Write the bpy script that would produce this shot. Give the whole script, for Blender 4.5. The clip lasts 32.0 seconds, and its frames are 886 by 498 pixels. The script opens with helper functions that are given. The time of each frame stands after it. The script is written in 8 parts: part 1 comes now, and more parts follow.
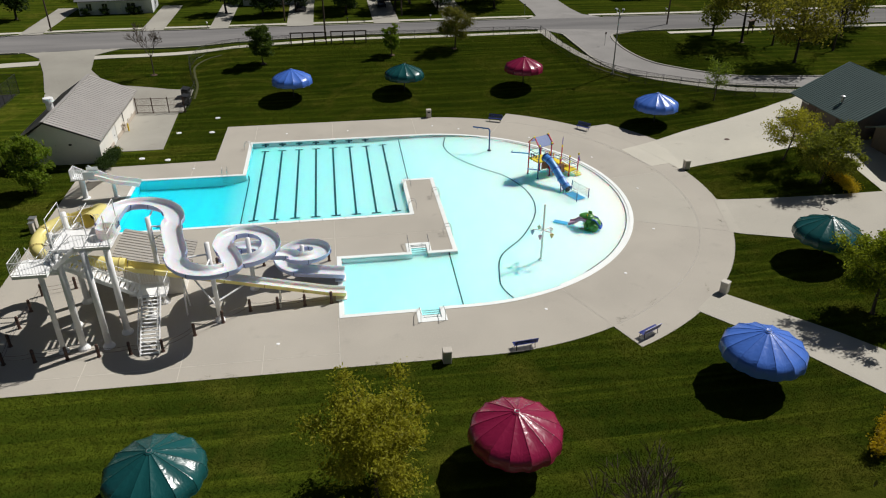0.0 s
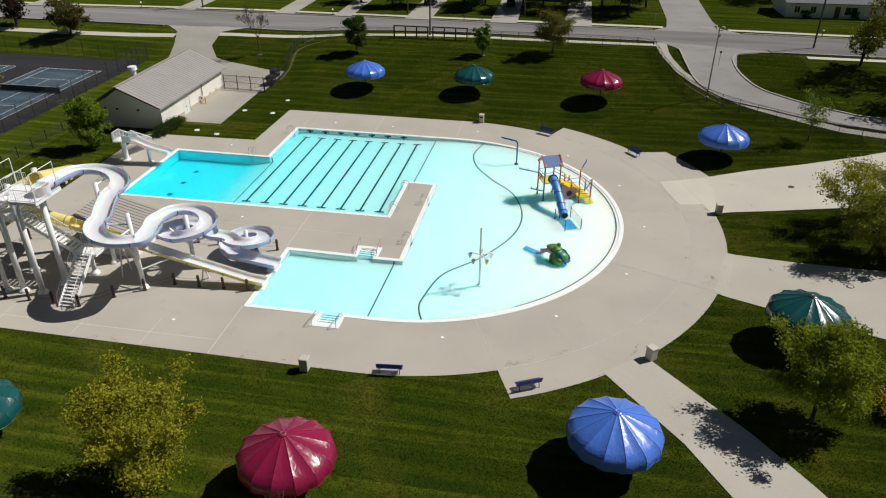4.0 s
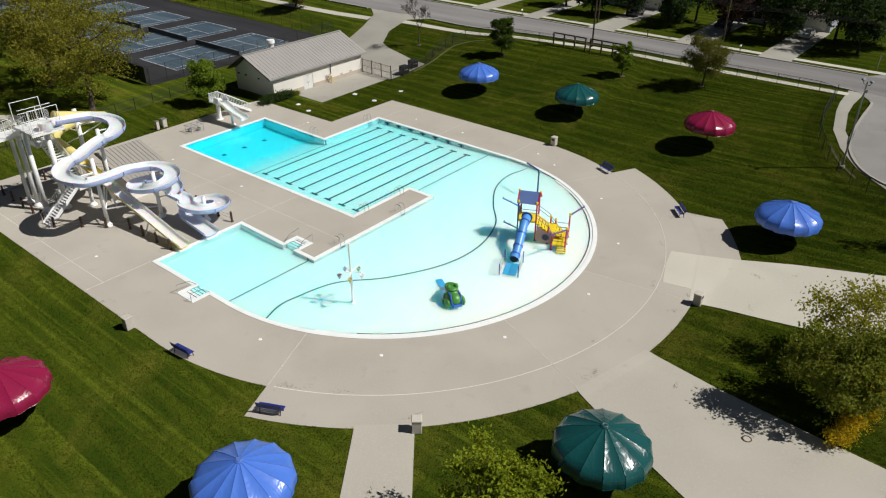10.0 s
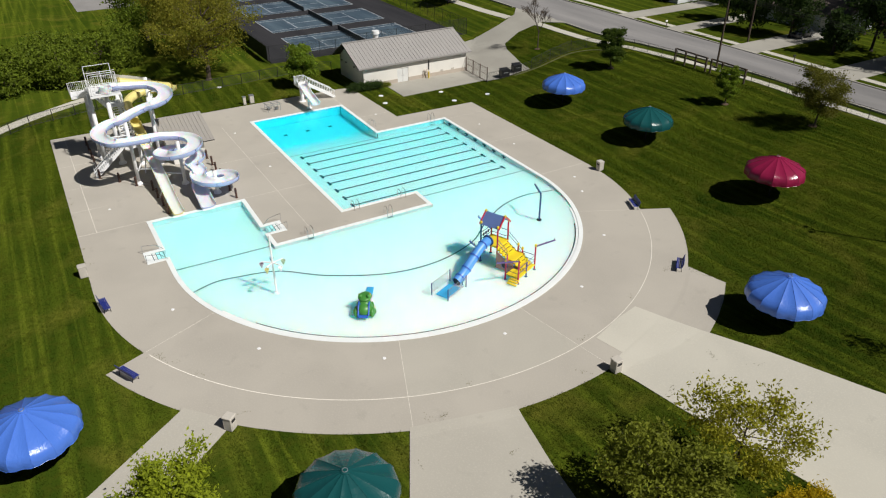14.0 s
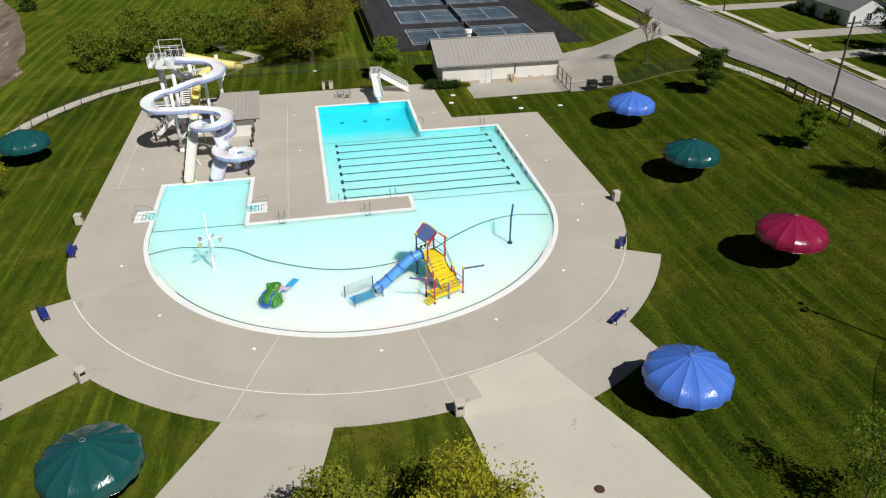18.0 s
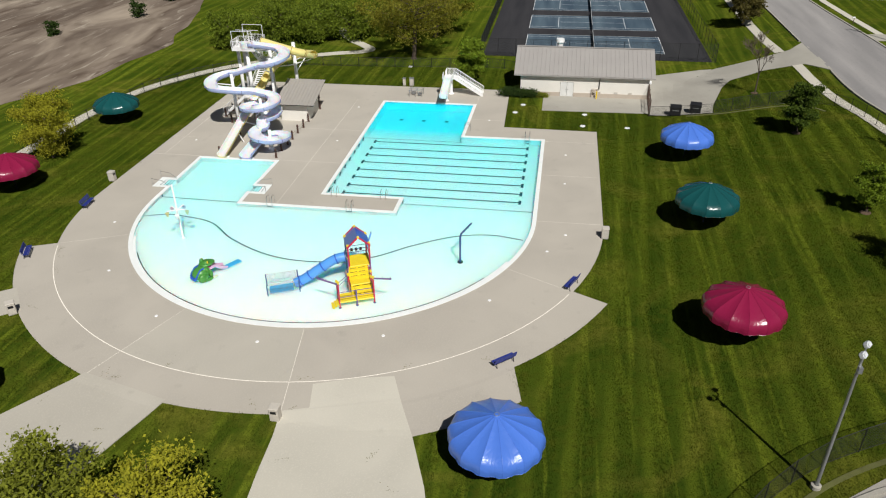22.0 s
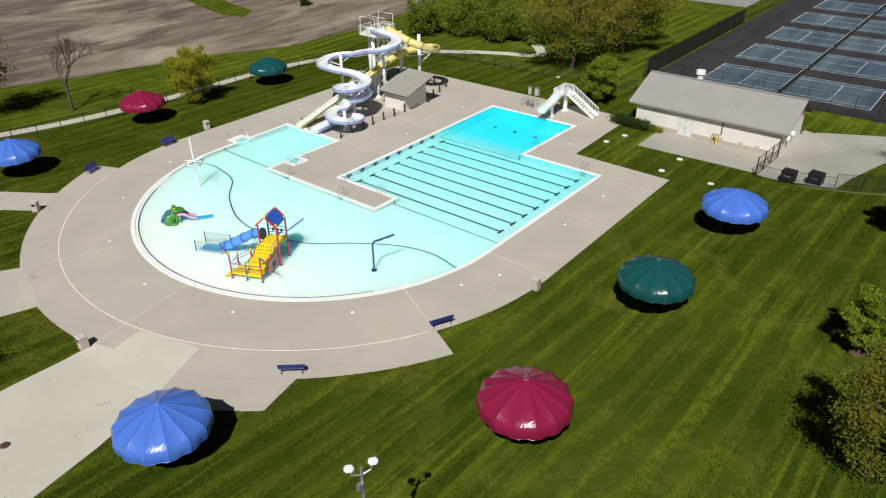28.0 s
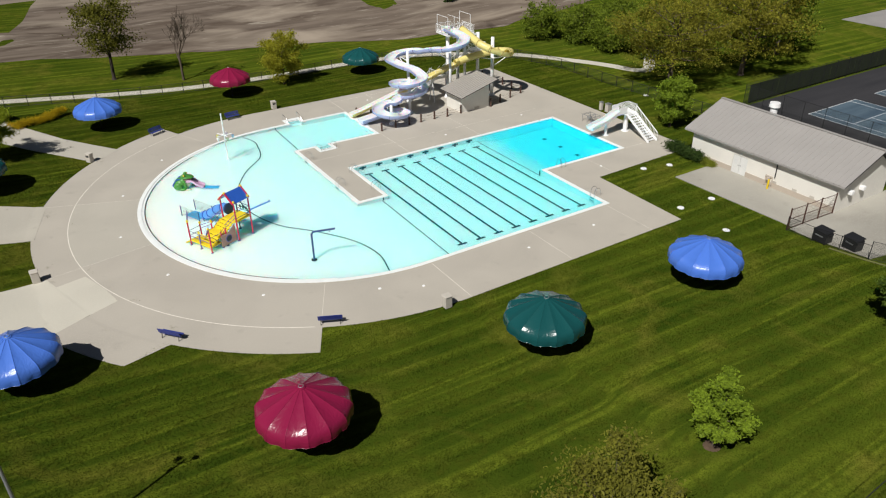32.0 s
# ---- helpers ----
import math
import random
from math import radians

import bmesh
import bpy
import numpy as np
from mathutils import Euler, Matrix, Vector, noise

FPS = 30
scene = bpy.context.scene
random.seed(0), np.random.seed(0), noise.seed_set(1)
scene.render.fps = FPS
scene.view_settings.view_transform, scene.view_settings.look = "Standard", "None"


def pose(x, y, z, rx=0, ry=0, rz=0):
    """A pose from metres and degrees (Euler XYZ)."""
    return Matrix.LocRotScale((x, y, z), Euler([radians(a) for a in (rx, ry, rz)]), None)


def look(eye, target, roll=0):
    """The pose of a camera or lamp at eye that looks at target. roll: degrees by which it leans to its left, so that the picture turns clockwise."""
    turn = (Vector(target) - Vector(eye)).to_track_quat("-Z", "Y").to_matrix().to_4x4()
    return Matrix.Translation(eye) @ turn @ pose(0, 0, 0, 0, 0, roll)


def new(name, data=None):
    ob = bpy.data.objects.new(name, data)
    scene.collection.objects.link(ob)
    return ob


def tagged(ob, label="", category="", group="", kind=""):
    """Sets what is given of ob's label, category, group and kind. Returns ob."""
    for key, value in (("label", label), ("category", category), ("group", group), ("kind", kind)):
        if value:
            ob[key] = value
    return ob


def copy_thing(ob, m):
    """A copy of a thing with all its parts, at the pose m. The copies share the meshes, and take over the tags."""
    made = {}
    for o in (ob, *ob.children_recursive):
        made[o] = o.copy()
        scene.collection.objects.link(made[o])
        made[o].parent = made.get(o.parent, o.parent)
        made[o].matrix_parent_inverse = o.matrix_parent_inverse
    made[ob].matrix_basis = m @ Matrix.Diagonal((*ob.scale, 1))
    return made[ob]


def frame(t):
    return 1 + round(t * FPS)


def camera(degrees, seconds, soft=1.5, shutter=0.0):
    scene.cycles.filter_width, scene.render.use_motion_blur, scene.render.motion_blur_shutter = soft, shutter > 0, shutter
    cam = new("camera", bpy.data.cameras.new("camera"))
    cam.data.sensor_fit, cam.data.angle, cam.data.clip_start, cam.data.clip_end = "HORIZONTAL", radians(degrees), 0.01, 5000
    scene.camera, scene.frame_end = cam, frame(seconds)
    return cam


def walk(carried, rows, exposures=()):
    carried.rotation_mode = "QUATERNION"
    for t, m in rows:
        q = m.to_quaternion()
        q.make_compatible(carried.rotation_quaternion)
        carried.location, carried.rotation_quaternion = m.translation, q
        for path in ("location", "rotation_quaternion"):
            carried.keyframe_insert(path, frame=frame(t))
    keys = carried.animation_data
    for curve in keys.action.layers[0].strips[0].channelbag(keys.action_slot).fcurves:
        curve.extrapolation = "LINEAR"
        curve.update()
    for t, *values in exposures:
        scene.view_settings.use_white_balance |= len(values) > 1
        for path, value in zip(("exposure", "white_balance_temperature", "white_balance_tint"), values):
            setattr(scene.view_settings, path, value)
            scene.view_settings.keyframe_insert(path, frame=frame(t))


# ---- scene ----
cam = camera(63.2, 32.0, soft=1.15)
PATH = [
    (0, (-7.143, -66.717, 33.887), (-4.523, -49.519, 24.019), 0.10),
    (0.5, (-4.139, -66.574, 33.923), (-2.229, -49.293, 24.038), 0.12),
    (1, (-1.137, -66.407, 33.958), (0.102, -49.075, 24.055), 0.13),
    (1.5, (1.862, -66.192, 33.992), (2.422, -48.83, 24.079), 0.15),
    (2, (4.856, -65.903, 34.022), (4.696, -48.541, 24.096), 0.17),
    (2.5, (7.845, -65.518, 34.048), (6.94, -48.183, 24.113), 0.18),
    (3, (10.827, -65.011, 34.069), (9.186, -47.739, 24.119), 0.20),
    (3.5, (13.799, -64.364, 34.085), (11.467, -47.182, 24.117), 0.22),
    (5.5, (25.423, -60.419, 34.123), (20.309, -43.874, 24.117), 0.28),
    (6, (28.22, -59.119, 34.135), (22.411, -42.808, 24.125), 0.30),
    (6.5, (30.957, -57.703, 34.151), (24.486, -41.647, 24.135), 0.28),
    (7, (33.628, -56.176, 34.171), (26.479, -40.413, 24.149), 0.27),
    (7.5, (36.228, -54.541, 34.19), (28.42, -39.1, 24.16), 0.25),
    (8, (38.752, -52.802, 34.209), (30.249, -37.736, 24.174), 0.23),
    (8.5, (41.197, -50.963, 34.225), (32.058, -36.281, 24.178), 0.22),
    (9, (43.556, -49.028, 34.235), (33.844, -34.724, 24.182), 0.20),
    (9.5, (45.826, -46.999, 34.239), (35.535, -33.107, 24.185), 0.18),
    (10, (48.007, -44.873, 34.241), (37.147, -31.425, 24.179), 0.15),
    (10.5, (50.1, -42.644, 34.244), (38.676, -29.678, 24.174), 0.12),
    (11, (52.105, -40.307, 34.253), (40.09, -27.896, 24.174), 0.10),
    (11.5, (54.023, -37.859, 34.276), (41.446, -26.035, 24.177), 0.05),
    (12, (55.85, -35.309, 34.312), (42.72, -24.115, 24.198), 0.00),
    (12.5, (57.581, -32.666, 34.357), (43.97, -22.077, 24.228), -0.05),
    (13, (59.213, -29.941, 34.402), (45.17, -19.947, 24.258), -0.10),
    (13.5, (60.74, -27.144, 34.443), (46.282, -17.771, 24.288), -0.14),
    (14, (62.155, -24.286, 34.478), (47.295, -15.58, 24.311), -0.19),
    (14.5, (63.451, -21.379, 34.508), (48.229, -13.335, 24.33), -0.23),
    (16.5, (67.309, -9.481, 34.562), (50.956, -4.161, 24.35), -0.40),
    (17, (67.909, -6.491, 34.558), (51.34, -1.897, 24.341), -0.42),
    (17.5, (68.362, -3.491, 34.548), (51.618, 0.391, 24.321), -0.44),
    (18, (68.676, -0.462, 34.535), (51.785, 2.7, 24.302), -0.46),
    (18.5, (68.859, 2.611, 34.522), (51.849, 5.056, 24.289), -0.48),
    (19, (68.918, 5.748, 34.511), (51.819, 7.402, 24.27), -0.50),
    (19.5, (68.884, 8.952, 34.505), (51.728, 9.893, 24.269), -0.60),
    (20, (68.766, 12.18, 34.503), (51.58, 12.431, 24.278), -0.70),
    (20.5, (68.538, 15.374, 34.5), (51.356, 14.866, 24.277), -0.80),
    (21, (68.174, 18.478, 34.496), (51.029, 17.191, 24.279), -0.90),
    (21.5, (67.654, 21.452, 34.487), (50.578, 19.403, 24.279), -0.88),
    (22, (66.98, 24.327, 34.474), (50.011, 21.531, 24.266), -0.85),
    (22.5, (66.164, 27.151, 34.457), (49.311, 23.675, 24.264), -0.83),
    (23, (65.213, 29.974, 34.437), (48.514, 25.813, 24.247), -0.80),
    (23.5, (64.137, 32.83, 34.413), (47.632, 27.946, 24.229), -0.82),
    (24, (62.945, 35.697, 34.385), (46.669, 30.088, 24.204), -0.84),
    (24.5, (61.645, 38.543, 34.347), (45.635, 32.204, 24.173), -0.86),
    (25, (60.245, 41.332, 34.299), (44.534, 34.255, 24.145), -0.88),
    (25.5, (58.754, 44.03, 34.238), (43.363, 36.268, 24.096), -0.90),
    (27.5, (51.905, 53.718, 33.896), (38.051, 43.422, 23.794), -0.74),
    (28, (49.948, 55.917, 33.815), (36.541, 45.04, 23.719), -0.70),
    (28.5, (47.885, 58.047, 33.746), (34.973, 46.58, 23.657), -0.72),
    (29, (45.723, 60.107, 33.688), (33.311, 48.095, 23.606), -0.74),
    (29.5, (43.472, 62.09, 33.639), (31.548, 49.589, 23.563), -0.76),
    (30, (41.142, 63.991, 33.596), (29.75, 51.001, 23.522), -0.78),
    (30.5, (38.743, 65.804, 33.556), (27.886, 52.364, 23.482), -0.80),
    (31, (36.285, 67.53, 33.517), (25.994, 53.646, 23.451), -0.80),
    (31.5, (33.788, 69.194, 33.478), (24.072, 54.889, 23.43), -0.80),
    (32, (31.271, 70.826, 33.44), (22.131, 56.134, 23.41), -0.80),
]
walk(cam, [(t, look(eye, target, roll)) for t, eye, target, roll in PATH])

# ---- daylight: a high spring sun from the north-east, deep blue sky ----
SUN = Vector((0.76, 0.39, 1.0)).normalized()
world = bpy.data.worlds.new("sky")
scene.world = world
world.use_nodes = True
wn, wl = world.node_tree.nodes, world.node_tree.links
sky = wn.new("ShaderNodeTexSky")
sky.sky_type, sky.sun_disc = "NISHITA", False
sky.sun_elevation = math.asin(SUN.z)
sky.sun_rotation = math.atan2(SUN.x, SUN.y)
wl.new(sky.outputs["Color"], wn["Background"].inputs["Color"])
wn["Background"].inputs["Strength"].default_value = 0.0195
sun_data = bpy.data.lights.new("sun", "SUN")
sun_data.energy, sun_data.angle, sun_data.color = 4.58, radians(0.5), (1.0, 0.97, 0.915)
sun = new("sun", sun_data)
sun.matrix_world = look((120, 60, 160), Vector((120, 60, 160)) - SUN)
scene.view_settings.exposure = -0.125

# ---- terrain ----
from mathutils.geometry import tessellate_polygon
CX, CY = 3.0, 2.8
SLOPES = [(-100, 0.0), (-88, 0.0), (-60, 0.02), (-25, 0.08), (0, 0.085), (30, 0.085), (60, 0.12), (90, 0.125), (180, 0.125)]


def smooth(a, b, v):
    v = min(1.0, max(0.0, (v - a) / (b - a)))
    return v * v * (3 - 2 * v)


def ground(x, y):
    """Height of the lawn: level round the pool, a long bank up to the road."""
    if x > CX:
        a = math.degrees(math.atan2(y - CY, x - CX))
        d = max(0.0, math.hypot(x - CX, y - CY) - 31.0 - 2.4 * smooth(8, 28, a) * smooth(60, 36, a))
        s = SLOPES[-1][1]
        for (a0, s0), (a1, s1) in zip(SLOPES, SLOPES[1:]):
            if a0 <= a <= a1:
                s = s0 + (s1 - s0) * (a - a0) / (a1 - a0)
                break
        rise = s * d
        top = 3.3 - 2.6 * smooth(-35, -60, a)
    else:
        west = smooth(-34, -56, x)
        start = 30.0 + 3.5 * smooth(2, -15, x) + 5.5 * smooth(-22, -30, x) + 11.0 * west
        rise = (0.125 + 0.1 * west) * max(0.0, y - start)
        top = 3.3
    # the lawn falls away a little to the south
    rise -= 0.42 * smooth(25, 36, -y) * smooth(32, 8, x) * smooth(-50, -36, x)
    knee = 0.75 * top
    return rise if rise < knee else knee + (top - knee) * (1 - math.exp((knee - rise) / (top - knee)))

# ---- materials ----
def mat(name, color, rough=0.7, metal=0.0, vary=0.12, scale=1.5, fine=25.0, bump=0.0, rand=0.0, island=0.0, coat=0.0, second=None, spec=0.5, matte=0.0):
    """A surface with broad and fine variation; second: a stain colour; rand: variation by object; island: by leaf or piece."""
    m = bpy.data.materials.new(name)
    m.use_nodes = True
    n, l = m.node_tree.nodes, m.node_tree.links
    p = n["Principled BSDF"]
    p.inputs["Roughness"].default_value, p.inputs["Metallic"].default_value = rough, metal
    p.inputs["Coat Weight"].default_value = coat
    p.inputs["Specular IOR Level"].default_value = spec
    p.inputs["Diffuse Roughness"].default_value = matte
    geo = n.new("ShaderNodeNewGeometry")
    tex = n.new("ShaderNodeTexCoord")
    big, small = n.new("ShaderNodeTexNoise"), n.new("ShaderNodeTexNoise")
    big.inputs["Scale"].default_value, small.inputs["Scale"].default_value = scale, fine
    big.inputs["Detail"].default_value, small.inputs["Detail"].default_value = 4, 3
    source = geo.outputs["Position"]
    l.new(source, big.inputs["Vector"]), l.new(source, small.inputs["Vector"])
    add = n.new("ShaderNodeMath")
    add.operation = "ADD"
    l.new(big.outputs["Fac"], add.inputs[0]), l.new(small.outputs["Fac"], add.inputs[1])
    last = add.outputs[0]
    for amount, src in ((rand, "object"), (island, "island")):
        if amount:
            if src == "object":
                info = n.new("ShaderNodeObjectInfo").outputs["Random"]
            else:
                info = geo.outputs["Random Per Island"]
            ma = n.new("ShaderNodeMath")
            ma.operation = "MULTIPLY_ADD"
            ma.inputs[1].default_value, ma.inputs[2].default_value = amount / max(vary, 0.01), 0
            l.new(info, ma.inputs[0])
            ad = n.new("ShaderNodeMath")
            ad.operation = "ADD"
            l.new(last, ad.inputs[0]), l.new(ma.outputs[0], ad.inputs[1])
            last = ad.outputs[0]
    span = n.new("ShaderNodeMapRange")
    span.inputs["From Min"].default_value, span.inputs["From Max"].default_value = 0.6, 1.4 + (rand + island) / max(vary, 0.01)
    l.new(last, span.inputs["Value"])
    mix = n.new("ShaderNodeMix")
    mix.data_type = "RGBA"
    dark = second or [c * (1 - vary) for c in color]
    light = [min(1, c * (1 + vary)) for c in color]
    mix.inputs["A"].default_value, mix.inputs["B"].default_value = (*dark, 1), (*light, 1)
    l.new(span.outputs["Result"], mix.inputs["Factor"])
    l.new(mix.outputs["Result"], p.inputs["Base Color"])
    if bump:
        b = n.new("ShaderNodeBump")
        b.inputs["Strength"].default_value, b.inputs["Distance"].default_value = bump, 0.02
        l.new(small.outputs["Fac"], b.inputs["Height"])
        l.new(b.outputs["Normal"], p.inputs["Normal"])
    return m


def node_mix(m, a, b, fac):
    n, l = m.node_tree.nodes, m.node_tree.links
    x = n.new("ShaderNodeMix")
    x.data_type = "RGBA"
    for key, v in (("A", a), ("B", b)):
        if isinstance(v, tuple):
            x.inputs[key].default_value = (*v, 1)
        else:
            l.new(v, x.inputs[key])
    l.new(fac, x.inputs["Factor"])
    return x.outputs["Result"]


def noise_fac(m, scale, lo, hi, detail=4, stretch=None, distort=0.0):
    n, l = m.node_tree.nodes, m.node_tree.links
    geo = n.new("ShaderNodeNewGeometry")
    out = geo.outputs["Position"]
    if stretch:
        mp = n.new("ShaderNodeMapping")
        mp.inputs["Scale"].default_value = stretch[:3]
        if len(stretch) > 3:
            mp.inputs["Rotation"].default_value = (0, 0, radians(stretch[3]))
        l.new(out, mp.inputs["Vector"])
        out = mp.outputs["Vector"]
    t = n.new("ShaderNodeTexNoise")
    t.inputs["Scale"].default_value, t.inputs["Detail"].default_value, t.inputs["Distortion"].default_value = scale, detail, distort
    l.new(out, t.inputs["Vector"])
    r = n.new("ShaderNodeMapRange")
    r.inputs["From Min"].default_value, r.inputs["From Max"].default_value = lo, hi
    l.new(t.outputs["Fac"], r.inputs["Value"])
    return r.outputs["Result"]


def grass_material(name="mown_grass", blade=False):
    m = mat(name, (0.045, 0.085, 0.012), 0.9, scale=0.3, fine=18, bump=0.6, spec=0.0, matte=0.8)
    n, l = m.node_tree.nodes, m.node_tree.links
    p = n["Principled BSDF"]
    geo = n.new("ShaderNodeNewGeometry")
    # mowing stripes along x, a little uneven
    mp = n.new("ShaderNodeMapping")
    mp.inputs["Rotation"].default_value = (0, 0, radians(4))
    l.new(geo.outputs["Position"], mp.inputs["Vector"])
    w = n.new("ShaderNodeTexWave")
    w.bands_direction = "Y"
    w.inputs["Scale"].default_value = 0.135
    w.inputs["Distortion"].default_value, w.inputs["Detail"].default_value, w.inputs["Detail Scale"].default_value = 1.4, 2, 0.5
    l.new(mp.outputs["Vector"], w.inputs["Vector"])
    base = node_mix(m, GRASS_A, GRASS_B, noise_fac(m, 0.11, 0.33, 0.68, 5, distort=0.5))
    thin = n.new("ShaderNodeMapRange")
    thin.inputs["From Min"].default_value, thin.inputs["From Max"].default_value = 0.55, 1.0
    l.new(w.outputs["Fac"], thin.inputs["Value"])
    striped = node_mix(m, base, GRASS_C, thin.outputs["Result"])
    half = n.new("ShaderNodeMix")
    half.data_type = "RGBA"
    l.new(base, half.inputs["A"]), l.new(striped, half.inputs["B"])
    amount = n.new("ShaderNodeMath")
    amount.operation = "MULTIPLY"
    l.new(noise_fac(m, 0.05, 0.2, 0.55, 3), amount.inputs[0])
    amount.inputs[1].default_value = 0.40
    l.new(amount.outputs[0], half.inputs["Factor"])
    # thin wheel tracks of the mower
    tracks = n.new("ShaderNodeMath")
    tracks.operation = "MULTIPLY"
    l.new(noise_fac(m, 1.0, 0.54, 0.68, 3, (0.015, 1.3, 1.3, 4), 0.4), tracks.inputs[0])
    tracks.inputs[1].default_value = 0.65
    tracked = node_mix(m, half.outputs["Result"], GRASS_C, tracks.outputs[0])
    dry = node_mix(m, tracked, GRASS_DRY, noise_fac(m, 0.16, 0.52, 0.84, 6, distort=1.0))
    spots = node_mix(m, dry, GRASS_D, noise_fac(m, 1.3, 0.48, 0.74, 6))
    fine = node_mix(m, spots, GRASS_F, noise_fac(m, 9.0, 0.46, 0.82, 5))
    l.new(fine, p.inputs["Base Color"])
    if blade:
        for link in list(p.inputs["Normal"].links):
            l.remove(link)
        thin_leaf = n.new("ShaderNodeBsdfTranslucent")
        both = n.new("ShaderNodeMixShader")
        both.inputs["Fac"].default_value = 0.36
        l.new(fine, thin_leaf.inputs["Color"])
        l.new(p.outputs["BSDF"], both.inputs[1]), l.new(thin_leaf.outputs["BSDF"], both.inputs[2])
        l.new(both.outputs["Shader"], n["Material Output"].inputs["Surface"])
        return m
    # turf relief: tufts that face the sun or lie in their own shade
    tuft = n.new("ShaderNodeTexNoise")
    tuft.inputs["Scale"].default_value, tuft.inputs["Detail"].default_value, tuft.inputs["Roughness"].default_value = 7.0, 4, 0.7
    l.new(geo.outputs["Position"], tuft.inputs["Vector"])
    bp = n.new("ShaderNodeBump")
    bp.inputs["Strength"].default_value, bp.inputs["Distance"].default_value = 0.7, 0.1
    l.new(tuft.outputs["Fac"], bp.inputs["Height"])
    l.new(bp.outputs["Normal"], p.inputs["Normal"])
    return m


def concrete_material(name, color, dark, scale=0.25):
    m = mat(name, color, 0.85, vary=0.1, scale=scale, fine=30, bump=0.15, rand=0.05, matte=0.1, spec=0.3)
    n, l = m.node_tree.nodes, m.node_tree.links
    p = n["Principled BSDF"]
    a = node_mix(m, color, dark, noise_fac(m, scale * 0.6, 0.35, 0.7, 3, distort=0.4))
    b = node_mix(m, a, tuple(c * 0.85 for c in dark), noise_fac(m, 0.7, 0.62, 0.9, 5))
    c = node_mix(m, b, tuple(min(1, c * 1.06) for c in color), noise_fac(m, 9.0, 0.5, 0.8, 5))
    l.new(c, p.inputs["Base Color"])
    return m


def asphalt_material(name, color, worn):
    m = mat(name, color, 0.9, fine=40, bump=0.2, spec=0.2, matte=0.6)
    p = m.node_tree.nodes["Principled BSDF"]
    # worn: tone of the paler patches; sheen on the blue courts, wear elsewhere
    a = node_mix(m, color, worn, noise_fac(m, 0.35, 0.35, 0.75, 6, (0.12, 1.0, 1.0, -4)))
    b = node_mix(m, a, tuple(c * 0.75 for c in color), noise_fac(m, 2.5, 0.6, 0.85, 6))
    m.node_tree.links.new(b, p.inputs["Base Color"])
    return m


def leaf_material(name, dark, light):
    m = mat(name, light, 0.6, island=0.45, vary=0.45, scale=0.8, fine=6, second=dark, spec=0.2, matte=1.0)
    n, l = m.node_tree.nodes, m.node_tree.links
    p = n["Principled BSDF"]
    tr = n.new("ShaderNodeBsdfTranslucent")
    l.new(p.inputs["Base Color"].links[0].from_socket, tr.inputs["Color"])
    mx = n.new("ShaderNodeMixShader")
    mx.inputs["Fac"].default_value = 0.45
    l.new(p.outputs["BSDF"], mx.inputs[1]), l.new(tr.outputs["BSDF"], mx.inputs[2])
    l.new(mx.outputs["Shader"], n["Material Output"].inputs["Surface"])
    return m


def water_material():
    """Clear pool water: the tint follows the depth of the basin, which falls from the beach to the diving end."""
    m = bpy.data.materials.new("pool_water")
    m.use_nodes = True
    n, l = m.node_tree.nodes, m.node_tree.links
    n.remove(n["Principled BSDF"])
    geo = n.new("ShaderNodeNewGeometry")
    sep = n.new("ShaderNodeSeparateXYZ")
    l.new(geo.outputs["Position"], sep.inputs["Vector"])
    r = n.new("ShaderNodeMapRange")
    r.inputs["From Min"].default_value, r.inputs["From Max"].default_value = -30.0, 24.0
    l.new(sep.outputs["X"], r.inputs["Value"])
    ramp = n.new("ShaderNodeValToRGB")
    stops = WATER_STOPS
    e = ramp.color_ramp.elements
    while len(e) < len(stops):
        e.new(0.5)
    for el, (x, c) in zip(e, stops):
        el.position, el.color = (x + 30) / 54, (*c, 1)
    l.new(r.outputs["Result"], ramp.inputs["Fac"])
    clear = n.new("ShaderNodeBsdfTransparent")
    l.new(ramp.outputs["Color"], clear.inputs["Color"])
    gloss = n.new("ShaderNodeBsdfGlossy")
    gloss.inputs["Roughness"].default_value = 0.12
    nz = n.new("ShaderNodeTexNoise")
    nz.inputs["Scale"].default_value, nz.inputs["Detail"].default_value = 2.2, 3
    l.new(geo.outputs["Position"], nz.inputs["Vector"])
    bump = n.new("ShaderNodeBump")
    bump.inputs["Strength"].default_value, bump.inputs["Distance"].default_value = 0.25, 0.03
    l.new(nz.outputs["Fac"], bump.inputs["Height"])
    l.new(bump.outputs["Normal"], gloss.inputs["Normal"])
    fr = n.new("ShaderNodeFresnel")
    fr.inputs["IOR"].default_value = 1.33
    mx = n.new("ShaderNodeMixShader")
    l.new(fr.outputs["Fac"], mx.inputs["Fac"])
    l.new(clear.outputs["BSDF"], mx.inputs[1]), l.new(gloss.outputs["BSDF"], mx.inputs[2])
    l.new(mx.outputs["Shader"], n["Material Output"].inputs["Surface"])
    return m


